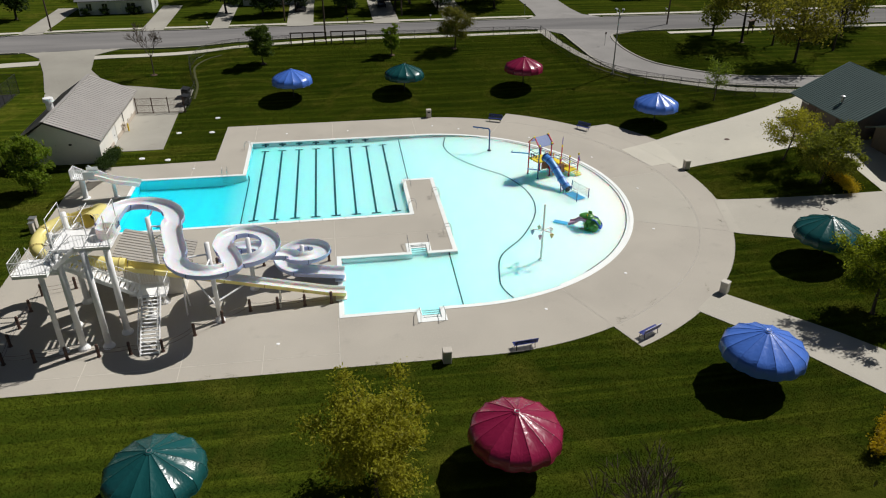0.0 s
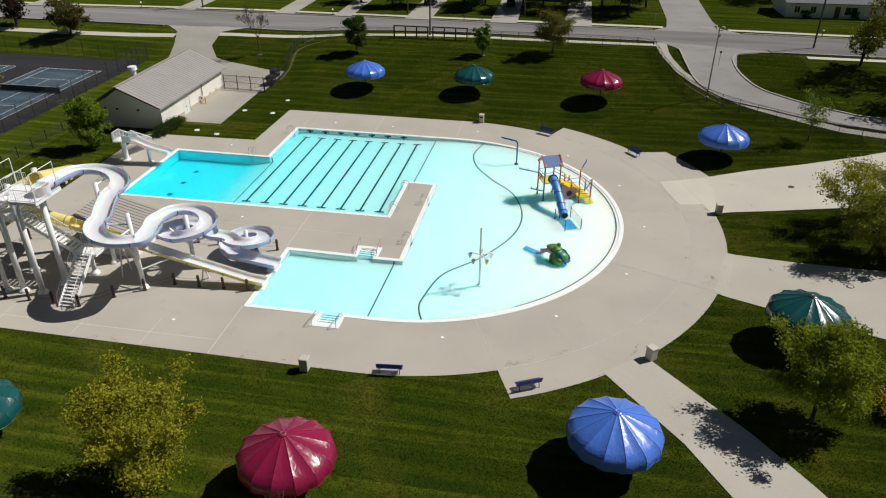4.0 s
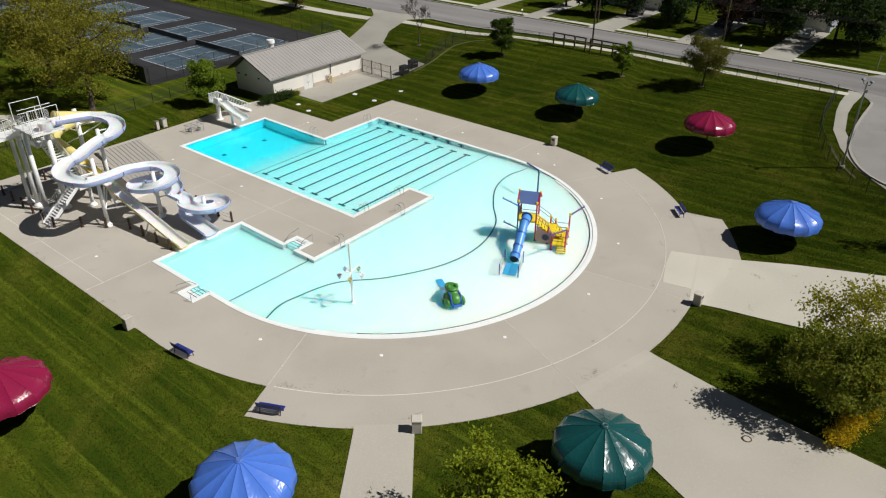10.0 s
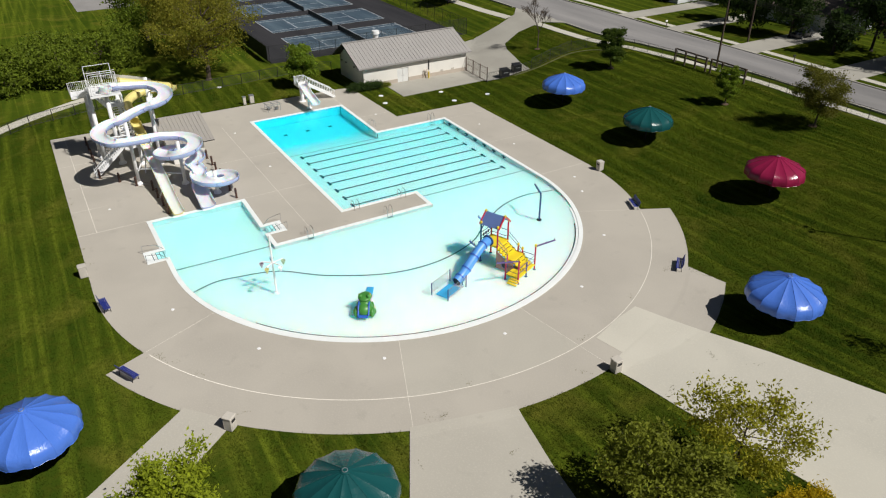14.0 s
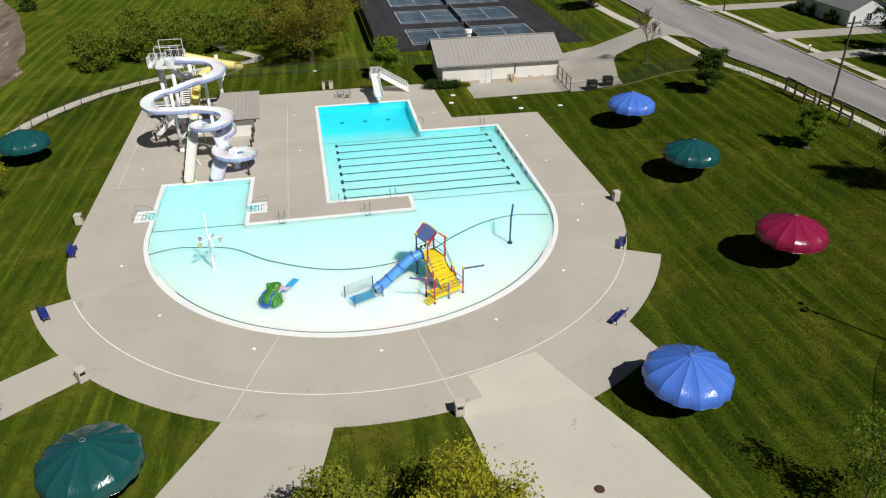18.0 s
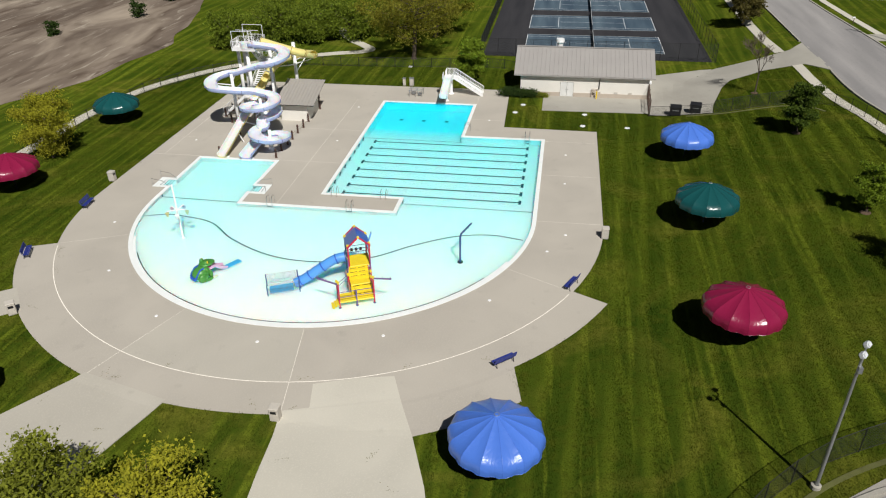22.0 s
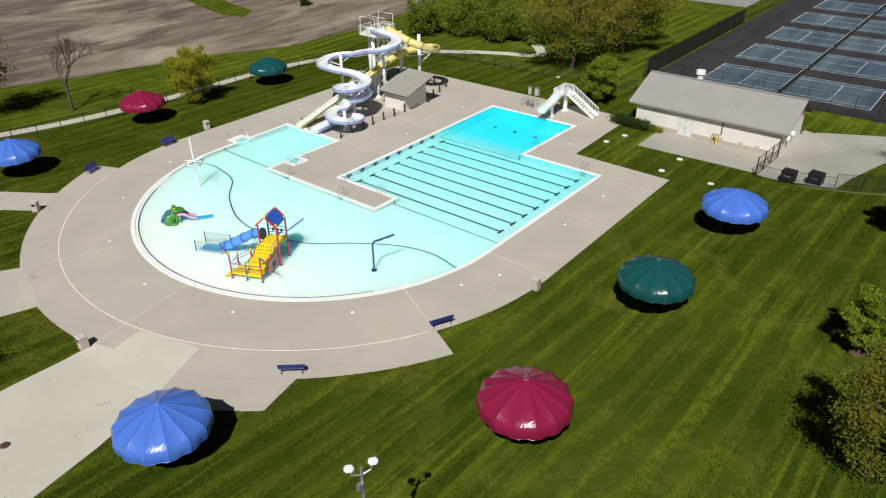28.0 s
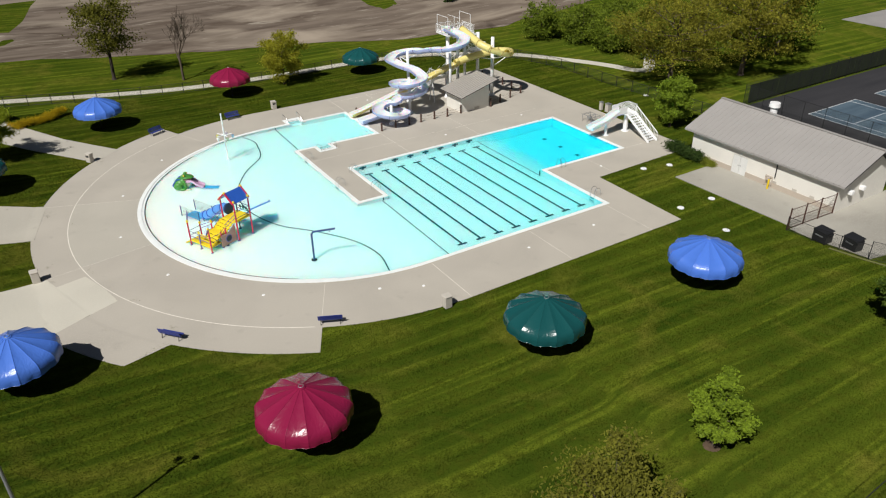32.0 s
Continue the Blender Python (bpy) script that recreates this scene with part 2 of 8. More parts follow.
GRASS_A, GRASS_B, GRASS_C = (0.028, 0.052, 0.005), (0.063, 0.088, 0.008), (0.145, 0.178, 0.016)
GRASS_D, GRASS_F, GRASS_DRY = (0.056, 0.068, 0.007), (0.037, 0.057, 0.005), (0.155, 0.146, 0.022)
WATER_STOPS = [(-30, (0.010, 0.715, 0.985)), (-20, (0.035, 0.80, 0.99)), (-16.5, (0.27, 0.92, 0.985)), (0, (0.46, 0.945, 0.98)), (8, (0.55, 0.945, 0.96)), (14, (0.65, 0.945, 0.945)), (20, (0.78, 0.95, 0.942)), (24, (0.86, 0.955, 0.945))]
GRASS = grass_material()
BLADE = grass_material("grass_blade", True)
DECK = concrete_material("deck_concrete", (0.492, 0.454, 0.394), (0.432, 0.398, 0.347))
PALE = concrete_material("pale_concrete", (0.610, 0.578, 0.497), (0.545, 0.517, 0.445))
WALK = concrete_material("pavement_concrete", (0.42, 0.40, 0.35), (0.34, 0.32, 0.28))
WALKWAY = concrete_material("walkway_concrete", (0.520, 0.487, 0.421), (0.462, 0.433, 0.374))
DECK_LIGHT = concrete_material("newer_deck_concrete", (0.505, 0.472, 0.408), (0.448, 0.420, 0.364))
JOINT = mat("joint_sealant", (0.76, 0.72, 0.65), 0.8, matte=1.0)
DRIVE = concrete_material("drive_concrete", (0.31, 0.295, 0.285), (0.255, 0.245, 0.235), 0.4)
ROAD = asphalt_material("road_surface", (0.235, 0.227, 0.225), (0.335, 0.32, 0.312))
COURT = asphalt_material("court_asphalt", (0.026, 0.026, 0.030), (0.043, 0.042, 0.046))
# the pale patches paint a cloudy sheen into the court colour
BLUE_COURT = asphalt_material("court_blue", (0.042, 0.068, 0.098), (0.105, 0.150, 0.185))
WHITE_LINE = mat("line_paint", (0.72, 0.74, 0.76), 0.7)
POOL_WHITE = mat("pool_plaster", (0.94, 0.96, 0.95), 0.6, vary=0.03, scale=0.4)
# light spreads sideways through the water over the plaster
pp = POOL_WHITE.node_tree.nodes["Principled BSDF"]
pp.inputs["Subsurface Weight"].default_value, pp.inputs["Subsurface Scale"].default_value = 0.7, 2.6
pp.inputs["Subsurface Radius"].default_value = (0.35, 1.15, 1.55)
POOL_WALL = mat("pool_wall_plaster", (0.97, 0.985, 0.985), 0.6, vary=0.03, scale=0.4)
wp = POOL_WALL.node_tree.nodes["Principled BSDF"]
wp.inputs["Subsurface Weight"].default_value, wp.inputs["Subsurface Scale"].default_value = 0.85, 1.6
wp.inputs["Subsurface Radius"].default_value = (0.5, 1.0, 1.1)
COPING = mat("coping_white", (0.90, 0.93, 0.92), 0.6, vary=0.05, rand=0.04)
LANE = mat("lane_tile", (0.001, 0.062, 0.086), 0.6)
DRAIN = mat("drain_grate", (0.04, 0.22, 0.26), 0.5)
SHELL = mat("white_paint", (0.92, 0.92, 0.92), 0.4, vary=0.05)
FLUME_IN = mat("flume_white_gelcoat", (0.945, 0.95, 0.955), 0.3, vary=0.02, scale=0.6, second=(0.905, 0.905, 0.90))
FLUME_OUT = mat("flume_lavender", (0.50, 0.57, 0.88), 0.35, vary=0.07)
FLANGE = mat("flume_flange_blue", (0.20, 0.24, 0.46), 0.4)
FLANGE_Y = mat("flume_flange_ochre", (0.42, 0.31, 0.10), 0.5)
FLUME_YELLOW = mat("flume_yellow", (0.90, 0.79, 0.30), 0.35, vary=0.06)


def let_through(m, amount):
    """Thin fibreglass lets part of the light through."""
    n, l = m.node_tree.nodes, m.node_tree.links
    p = n["Principled BSDF"]
    tr = n.new("ShaderNodeBsdfTranslucent")
    l.new(p.inputs["Base Color"].links[0].from_socket, tr.inputs["Color"])
    mx = n.new("ShaderNodeMixShader")
    mx.inputs["Fac"].default_value = amount
    l.new(p.outputs["BSDF"], mx.inputs[1]), l.new(tr.outputs["BSDF"], mx.inputs[2])
    l.new(mx.outputs["Shader"], n["Material Output"].inputs["Surface"])



let_through(FLUME_OUT, 0.1)
let_through(FLUME_IN, 0.25)
let_through(FLUME_YELLOW, 0.15)
fp = FLUME_IN.node_tree.nodes["Principled BSDF"]
fp.inputs["Subsurface Weight"].default_value, fp.inputs["Subsurface Scale"].default_value = 0.5, 0.4
# bath house walls: block colour darkened to hold the shade on the west side
BRICK_SHADED = mat("shaded_brown_block", (0.17, 0.135, 0.115), 0.85, vary=0.15, fine=12, bump=0.2)
SCREEN = mat("wind_screen_cloth", (0.045, 0.060, 0.030), 0.9, vary=0.2)
let_through(SCREEN, 0.3)
STEEL = mat("stainless", (0.55, 0.55, 0.56), 0.25, 1.0)
BROWN = mat("brown_post", (0.085, 0.042, 0.030), 0.6)
DARK = mat("dark_metal", (0.018, 0.018, 0.02), 0.45)
GALV = mat("galvanised", (0.36, 0.37, 0.38), 0.45, 0.6)
LINK = mat("chain_link_wire", (0.030, 0.033, 0.030), 0.6)
LINK_GREY = mat("grey_wire", (0.20, 0.21, 0.21), 0.6)
WALL = mat("painted_block", (0.80, 0.77, 0.71), 0.85, vary=0.06, scale=0.7, fine=12, bump=0.2)
WALL_LOW = mat("painted_block_base", (0.50, 0.43, 0.36), 0.85, vary=0.08)
ROOF = mat("grey_standing_seam", (0.36, 0.34, 0.325), 0.5, vary=0.07, scale=0.4)
# roof undersides coloured near black, so the eave shade is in the paint
ROOF_DARK = mat("eave_shadow_board", (0.05, 0.045, 0.04), 0.7)
ROOF_GREEN = mat("green_grey_metal_roof", (0.085, 0.125, 0.12), 0.5, vary=0.1)
BARK = mat("bark", (0.10, 0.075, 0.055), 0.9, vary=0.35, fine=14, bump=0.8)
BARK_DARK = mat("dark_bark", (0.045, 0.034, 0.026), 0.9, vary=0.35, fine=14, bump=0.8)
LEAF_YELLOW = leaf_material("young_leaves", (0.19, 0.185, 0.011), (0.48, 0.43, 0.04))
LEAF_GOLD = leaf_material("olive_gold_leaves", (0.155, 0.160, 0.010), (0.43, 0.41, 0.036))
LEAF_LIME = leaf_material("lime_leaves", (0.110, 0.150, 0.008), (0.33, 0.38, 0.026))
LEAF_DEEP = leaf_material("deep_green_leaves", (0.030, 0.062, 0.009), (0.12, 0.175, 0.022))
LEAF_GREEN = leaf_material("spring_leaves", (0.060, 0.105, 0.010), (0.22, 0.29, 0.028))
LEAF_DARK = leaf_material("dark_leaves", (0.016, 0.038, 0.008), (0.06, 0.10, 0.02))
LEAF_OLIVE = leaf_material("olive_leaves", (0.095, 0.115, 0.012), (0.27, 0.295, 0.034))
LEAF_FRESH = leaf_material("fresh_leaves", (0.078, 0.132, 0.010), (0.25, 0.335, 0.028))
LEAF_BUSH = leaf_material("bush_leaves", (0.050, 0.090, 0.008), (0.23, 0.29, 0.028))
LEAF_BRONZE = leaf_material("bronze_leaves", (0.06, 0.055, 0.014), (0.17, 0.145, 0.04))
LEAF_BROWNISH = leaf_material("brownish_olive_leaves", (0.080, 0.085, 0.012), (0.22, 0.215, 0.030))
LEAF_UMBER = leaf_material("umber_olive_leaves", (0.105, 0.106, 0.012), (0.315, 0.298, 0.034))
LEAF_RED = leaf_material("red_brown_leaves", (0.02, 0.012, 0.010), (0.07, 0.04, 0.03))
LEAF_HEDGE = leaf_material("golden_hedge", (0.27, 0.21, 0.008), (0.62, 0.47, 0.018))
SOIL = mat("bare_soil", (0.19, 0.14, 0.105), 0.95, scale=0.06, fine=1.2, vary=0.3, bump=0.4, matte=1.0)
sa = node_mix(SOIL, (0.085, 0.062, 0.046), (0.185, 0.147, 0.115), noise_fac(SOIL, 0.25, 0.35, 0.7, 6, (0.12, 0.7, 1.0, 20), 1.0))
sb = node_mix(SOIL, sa, (0.075, 0.052, 0.036), noise_fac(SOIL, 0.16, 0.5, 0.66, 6, (0.3, 0.8, 1.0, 15), 2.0))
sp = node_mix(SOIL, sb, (0.30, 0.25, 0.195), noise_fac(SOIL, 0.05, 0.5, 0.72, 6, (0.5, 1.0, 1.0, 18), 1.5))
sc = node_mix(SOIL, sp, (0.33, 0.29, 0.235), noise_fac(SOIL, 0.9, 0.6, 0.78, 5, (0.15, 0.8, 1.0, 22), 1.0))
SOIL.node_tree.links.new(sc, SOIL.node_tree.nodes["Principled BSDF"].inputs["Base Color"])
STRAW = mat("dry_straw_soil", (0.10, 0.105, 0.03), 0.95, vary=0.3, scale=1.2, matte=1.0)
CLIPPING = mat("dry_clippings", (0.20, 0.185, 0.11), 0.9, vary=0.4, island=0.3, matte=1.0)
MULCH = mat("mulch", (0.10, 0.065, 0.04), 0.95, vary=0.3)
VINYL = {"blue": mat("blue_vinyl", (0.075, 0.19, 0.66), 0.3, vary=0.07, rand=0.05),
         "green": mat("green_vinyl", (0.009, 0.078, 0.080), 0.24, vary=0.07, rand=0.05),
         "red": mat("crimson_vinyl", (0.25, 0.012, 0.055), 0.25, vary=0.07, rand=0.05)}
for vm in VINYL.values():
    vn, vl = vm.node_tree.nodes, vm.node_tree.links
    tc = vn.new("ShaderNodeTexCoord")
    wr = vn.new("ShaderNodeTexNoise")
    wr.inputs["Scale"].default_value, wr.inputs["Detail"].default_value, wr.inputs["Distortion"].default_value = 1.0, 2, 3.0
    vl.new(tc.outputs["Object"], wr.inputs["Vector"])
    vb = vn.new("ShaderNodeBump")
    vb.inputs["Strength"].default_value, vb.inputs["Distance"].default_value = 0.24, 0.12
    vl.new(wr.outputs["Fac"], vb.inputs["Height"])
    vl.new(vb.outputs["Normal"], vn["Principled BSDF"].inputs["Normal"])
PLAY_YELLOW = mat("play_yellow", (0.88, 0.68, 0.03), 0.4)
PLAY_RED = mat("play_red", (0.60, 0.02, 0.075), 0.4)
PLAY_BLUE = mat("play_blue", (0.03, 0.12, 0.55), 0.35)
PLAY_SKY = mat("play_light_blue", (0.10, 0.33, 0.82), 0.35)
PLAY_TAN = mat("play_tan_panel", (0.50, 0.26, 0.20), 0.5)
ROOF_PANEL = mat("steel_blue_panel", (0.13, 0.20, 0.45), 0.35)
PLAY_NAVY = mat("play_navy", (0.03, 0.085, 0.25), 0.4)
PLAY_PURPLE = mat("play_violet", (0.16, 0.12, 0.32), 0.4)
BENCH = mat("bench_blue", (0.025, 0.04, 0.24), 0.4)
FROG = mat("frog_green", (0.065, 0.26, 0.045), 0.4, vary=0.3, scale=3)
PINK = mat("tongue_pink", (0.66, 0.42, 0.60), 0.4)
MAT_BLUE = mat("splash_mat", (0.05, 0.43, 0.80), 0.6)
STONE = mat("pillar_stone", (0.55, 0.51, 0.45), 0.85, vary=0.15, scale=6, bump=0.3, rand=0.08)
SIDING = mat("white_siding", (0.66, 0.68, 0.70), 0.6, vary=0.04)
SIDING_B = mat("grey_siding", (0.42, 0.45, 0.50), 0.6, vary=0.04)
SHINGLE = mat("shingles", (0.16, 0.165, 0.18), 0.9, vary=0.2, fine=6)
SHINGLE_B = mat("brown_shingles", (0.13, 0.10, 0.085), 0.9, vary=0.2, fine=6)
GLASS = mat("window_glass", (0.02, 0.025, 0.03), 0.08)
DOOR = mat("white_door", (0.75, 0.75, 0.73), 0.5)
SAFETY = mat("safety_yellow", (0.80, 0.58, 0.02), 0.5)
WOOD = mat("weathered_wood", (0.085, 0.06, 0.042), 0.85, vary=0.25)
WATER = water_material()


# ---- mesh helpers ----
def part(name, bm, material, parent=None, label="", smooth_shade=False):
    """One bmesh as one mesh object under a thing or under a part."""
    me = bpy.data.meshes.new(name)
    if smooth_shade:
        for f in bm.faces:
            f.smooth = True
    bm.to_mesh(me)
    bm.free()
    me.materials.append(material)
    ob = new(name, me)
    if parent is not None:
        ob.parent = parent
    if label:
        tagged(ob, label)
    return ob


def sheet(name, verts, faces, material, parent=None, shade=False):
    me = bpy.data.meshes.new(name)
    me.from_pydata(verts, [], faces)
    me.materials.append(material)
    if shade:
        me.shade_smooth()
    ob = new(name, me)
    if parent is not None:
        ob.parent = parent
    return ob


def same_mesh(name, ob, m, parent=None):
    o = new(name, ob.data)
    o.parent = parent if parent is not None else ob.parent
    o.matrix_local = m
    return o


def pieces(name, bm, material, parent, label=""):
    """Links each loose piece of a bmesh as a part of its own."""
    left = set(bm.verts)
    while left:
        seed = left.pop()
        island, stack = {seed}, [seed]
        while stack:
            for e in stack.pop().link_edges:
                for v in e.verts:
                    if v not in island:
                        island.add(v)
                        stack.append(v)
        left -= island
        order = {v: k for k, v in enumerate(sorted(island, key=lambda v: v.index))}
        faces = {f for v in island for f in v.link_faces}
        sheet(name, [tuple(v.co) for v in order], [tuple(order[v] for v in f.verts) for f in sorted(faces, key=lambda f: min(order[v] for v in f.verts))], material, parent)
    bm.free()


def thing(name, label, category, loc=(0, 0, 0), rz=0.0, group="", kind=""):
    ob = new(name)
    ob.empty_display_size = 0.2
    ob.matrix_world = pose(*loc, 0, 0, rz)
    return tagged(ob, label, category, group, kind)


def bm_new():
    return bmesh.new()


def box(bm, c, s, rz=0.0, bevel=0.0, m=None):
    mm = (m if m is not None else pose(*c, 0, 0, rz)) @ Matrix.Diagonal((*s, 1))
    r = bmesh.ops.create_cube(bm, size=1, matrix=mm)
    if bevel:
        edges = list({e for v in r["verts"] for e in v.link_edges})
        bmesh.ops.bevel(bm, geom=edges, offset=bevel, segments=1, affect="EDGES")
    return bm


def beam(bm, a, b, r, seg=8, r2=None):
    a, b = Vector(a), Vector(b)
    d = b - a
    m = Matrix.Translation((a + b) / 2) @ d.to_track_quat("Z", "Y").to_matrix().to_4x4()
    bmesh.ops.create_cone(bm, cap_ends=True, segments=seg, radius1=r, radius2=r if r2 is None else r2, depth=d.length, matrix=m)
    return bm


def bar(bm, a, b, w, h):
    """A square bar from a to b."""
    a, b = Vector(a), Vector(b)
    d = b - a
    m = Matrix.Translation((a + b) / 2) @ d.to_track_quat("Z", "Y").to_matrix().to_4x4() @ Matrix.Diagonal((w, h, d.length, 1))
    bmesh.ops.create_cube(bm, size=1, matrix=m)
    return bm


def pipe(bm, pts, r, seg=8):
    for a, b in zip(pts, pts[1:]):
        beam(bm, a, b, r, seg)
    return bm


def revolve(bm, prof, seg=24, at=(0, 0, 0), scallop=None):
    rings = []
    for r, z in prof:
        rings.append([bm.verts.new((at[0] + r * math.cos(k * math.tau / seg), at[1] + r * math.sin(k * math.tau / seg), at[2] + z)) for k in range(seg)])
    for a, b in zip(rings, rings[1:]):
        for k in range(seg):
            bm.faces.new((a[k], a[(k + 1) % seg], b[(k + 1) % seg], b[k]))
    return bm


def frames_along(pts):
    """Side and up vectors along a path that keep level."""
    out = []
    for k, p in enumerate(pts):
        t = (Vector(pts[min(k + 1, len(pts) - 1)]) - Vector(pts[max(k - 1, 0)])).normalized()
        side = t.cross(Vector((0, 0, 1))).normalized()
        out.append((Vector(p), side, side.cross(t).normalized()))
    return out


def sweep(bm, fr, prof, close=False):
    rows = [[bm.verts.new(p + s * a + u * b) for a, b in prof] for p, s, u in fr]
    n = len(prof)
    for a, b in zip(rows, rows[1:]):
        for k in range(n if close else n - 1):
            j = (k + 1) % n
            bm.faces.new((a[k], b[k], b[j], a[j]))
    if close:
        bm.faces.new(rows[0])
        bm.faces.new(rows[-1][::-1])
    return bm


def spline(pts, per=8):
    """A smooth curve through points."""
    P = [Vector(p) for p in pts]
    P = [P[0] * 2 - P[1]] + P + [P[-1] * 2 - P[-2]]
    out = []
    for k in range(1, len(P) - 2):
        for j in range(per):
            t = j / per
            a, b, c, d = P[k - 1], P[k], P[k + 1], P[k + 2]
            out.append(0.5 * ((2 * b) + (c - a) * t + (2 * a - 5 * b + 4 * c - d) * t * t + (3 * b - a - 3 * c + d) * t ** 3))
    out.append(P[-2])
    return out


def slab(name, outline, z0, z1, material, holes=(), parent=None):
    """A flat slab with an outline and holes."""
    loops = [list(outline)] + [list(hh) for hh in holes]
    flat = [p for lp in loops for p in lp]
    tris = tessellate_polygon([[Vector((x, y, 0)) for x, y in lp] for lp in loops])
    n = len(flat)
    verts = [(x, y, z1) for x, y in flat] + [(x, y, z0) for x, y in flat]
    faces = []
    for a, b, c in tris:
        (ax, ay), (bx, by), (cx, cy) = flat[a], flat[b], flat[c]
        up = (bx - ax) * (cy - ay) - (by - ay) * (cx - ax) > 0
        faces.append((a, b, c) if up else (a, c, b))
    k = 0
    for lp in loops:
        m = len(lp)
        for j in range(m):
            a, b = k + j, k + (j + 1) % m
            faces.append((a, a + n, b + n, b))
        k += m
    return sheet(name, verts, faces, material, parent)


def arc(cx, cy, r, a0, a1, n):
    return [(cx + r * math.cos(radians(a0 + (a1 - a0) * k / n)), cy + r * math.sin(radians(a0 + (a1 - a0) * k / n))) for k in range(n + 1)]


def drape(name, left, right, lift, material, parent=None, n=1, across=6, sink=""):
    """A ribbon of paving between two lines of points, lying on the ground."""
    def refine(line):
        out = []
        for (a, b), (c, d) in zip(line, line[1:]):
            k = n
            out += [(a + (c - a) * j / k, b + (d - b) * j / k) for j in range(k)]
        if sink == "start":
            (a, b), (c, d) = out[:2]
            out.insert(1, (a + (c - a) * 0.4, b + (d - b) * 0.4))
        return out + [line[-1]]
    L, R = refine(left), refine(right)
    verts, faces = [], []
    w = across + 3
    for i, ((a, b), (c, d)) in enumerate(zip(L, R)):
        row = [(a + (c - a) * j / across, b + (d - b) * j / across) for j in range(across + 1)]
        pts = [(x, y, ground(x, y) + lift) for x, y in row]
        # one edge meets the deck that it joins
        if sink == "start" and i == 0:
            pts = [(x, y, 0.012) for x, y, z in pts]
        if sink == "left":
            pts[0] = (pts[0][0], pts[0][1], -0.012)
        verts += [(pts[0][0], pts[0][1], pts[0][2] - 0.25)] + pts + [(pts[-1][0], pts[-1][1], pts[-1][2] - 0.25)]
    for k in range(len(L) - 1):
        for j in range(w - 1):
            a = k * w + j
            faces.append((a, a + 1, a + w + 1, a + w))
    ob = sheet(name, verts, faces, material, parent)
    return ob


# ---- ground sheet ----
def inside_deck(x, y, m):
    if x > CX:
        r, a = math.hypot(x - CX, y - CY), math.degrees(math.atan2(y - CY, x - CX))
        return r < (26.9 if a > 63 or a < -66 else 30.0) - m
    if x < -37.2 + m or y < -24.1 + m:
        return False
    return y < (17.8 if x < -22.1 + m else 29.8) - m


def axis(lo, hi, step, far):
    core = list(np.arange(lo, hi + 0.01, step))
    out = []
    d, v = step, lo
    while v > -far:
        d *= 1.35
        v -= d
        out.insert(0, v)
    res, d, v = out + core, step, hi
    while v < far:
        d *= 1.35
        v += d
        res.append(v)
    return [float(q) for q in res]


LAWN = {}


def build_ground():
    xs, ys = axis(-75, 75, 1.5, 1500), axis(-66, 84, 1.5, 1500)
    verts, faces = [], []
    for y in ys:
        for x in xs:
            z = -4.0 if inside_deck(x, y, 2.4) else ground(x, y) - 0.03 + 0.02 * noise.noise((x * 0.2, y * 0.2, 0))
            verts.append((x, y, z))
    w = len(xs)
    LAWN.update(x=np.array(xs), y=np.array(ys), z=np.array([v[2] for v in verts]).reshape(len(ys), w))
    for j in range(len(ys) - 1):
        for i in range(w - 1):
            a = j * w + i
            faces.append((a, a + 1, a + w + 1, a + w))
    ob = sheet("ground", verts, faces, GRASS, shade=True)
    tagged(ob, "mown green lawn with pale mowing stripes and dry patches", "lawn", kind="structure")


build_ground()

# ---- pool deck ----
POOL_R, DECK_R, OUT_R = 20.5, 27.05, 30.2
K_A, TS_A = 63.2, -67.1
deck_line = ([(-37.2, -23.9), (CX, -24.25)] + arc(CX, CY, DECK_R, -90, TS_A, 10)[1:] + arc(CX, CY, OUT_R, TS_A, 41.0, 60)
             + arc(CX, CY, OUT_R, 41.0, K_A, 14)[1:] + arc(CX, CY, DECK_R, K_A, 90, 14) + [(-22.0, 29.85), (-22.25, 17.95), (-36.0, 17.6), (-37.0, 17.0), (-37.3, 15.8)])
pool_line = ([(-8.2, -17.75), (-1.9, -17.75), (-1.9, -19.3), (0.5, -19.3), (0.5, -17.7), (CX, -17.7)] + arc(CX, CY, POOL_R, -90, 90, 72)[1:]
             + [(-18.6, 23.4), (-18.6, 13.25), (-30.6, 13.4), (-30.6, -0.1), (0.0, 0.0), (0.0, 8.65), (2.78, 8.6), (2.78, -7.85), (0.75, -7.85), (0.75, -6.1), (-1.6, -6.1), (-1.6, -7.8), (-8.2, -7.65)])
deck = slab("floor_deck", deck_line, -0.35, 0.0, DECK, [pool_line])
tagged(deck, "broad beige concrete pool deck with a curved edge", "pool deck", kind="structure")


def offset(line, d):
    """The line moved to its left by d."""
    out, n = [], len(line)
    for k in range(n):
        p, a, b = Vector(line[k]), Vector(line[k - 1]), Vector(line[(k + 1) % n])
        e1, e2 = (p - a).normalized(), (b - p).normalized()
        n1, n2 = Vector((-e1.y, e1.x)), Vector((-e2.y, e2.x))
        nn = (n1 + n2).normalized()
        out.append(tuple(p + nn * (d / max(0.35, nn.dot(n1)))))
    return out


inner_line = offset(pool_line, 0.42)
pool = thing("swimming_pool", "large L-shaped pool with clear turquoise water and white rim", "swimming pool")


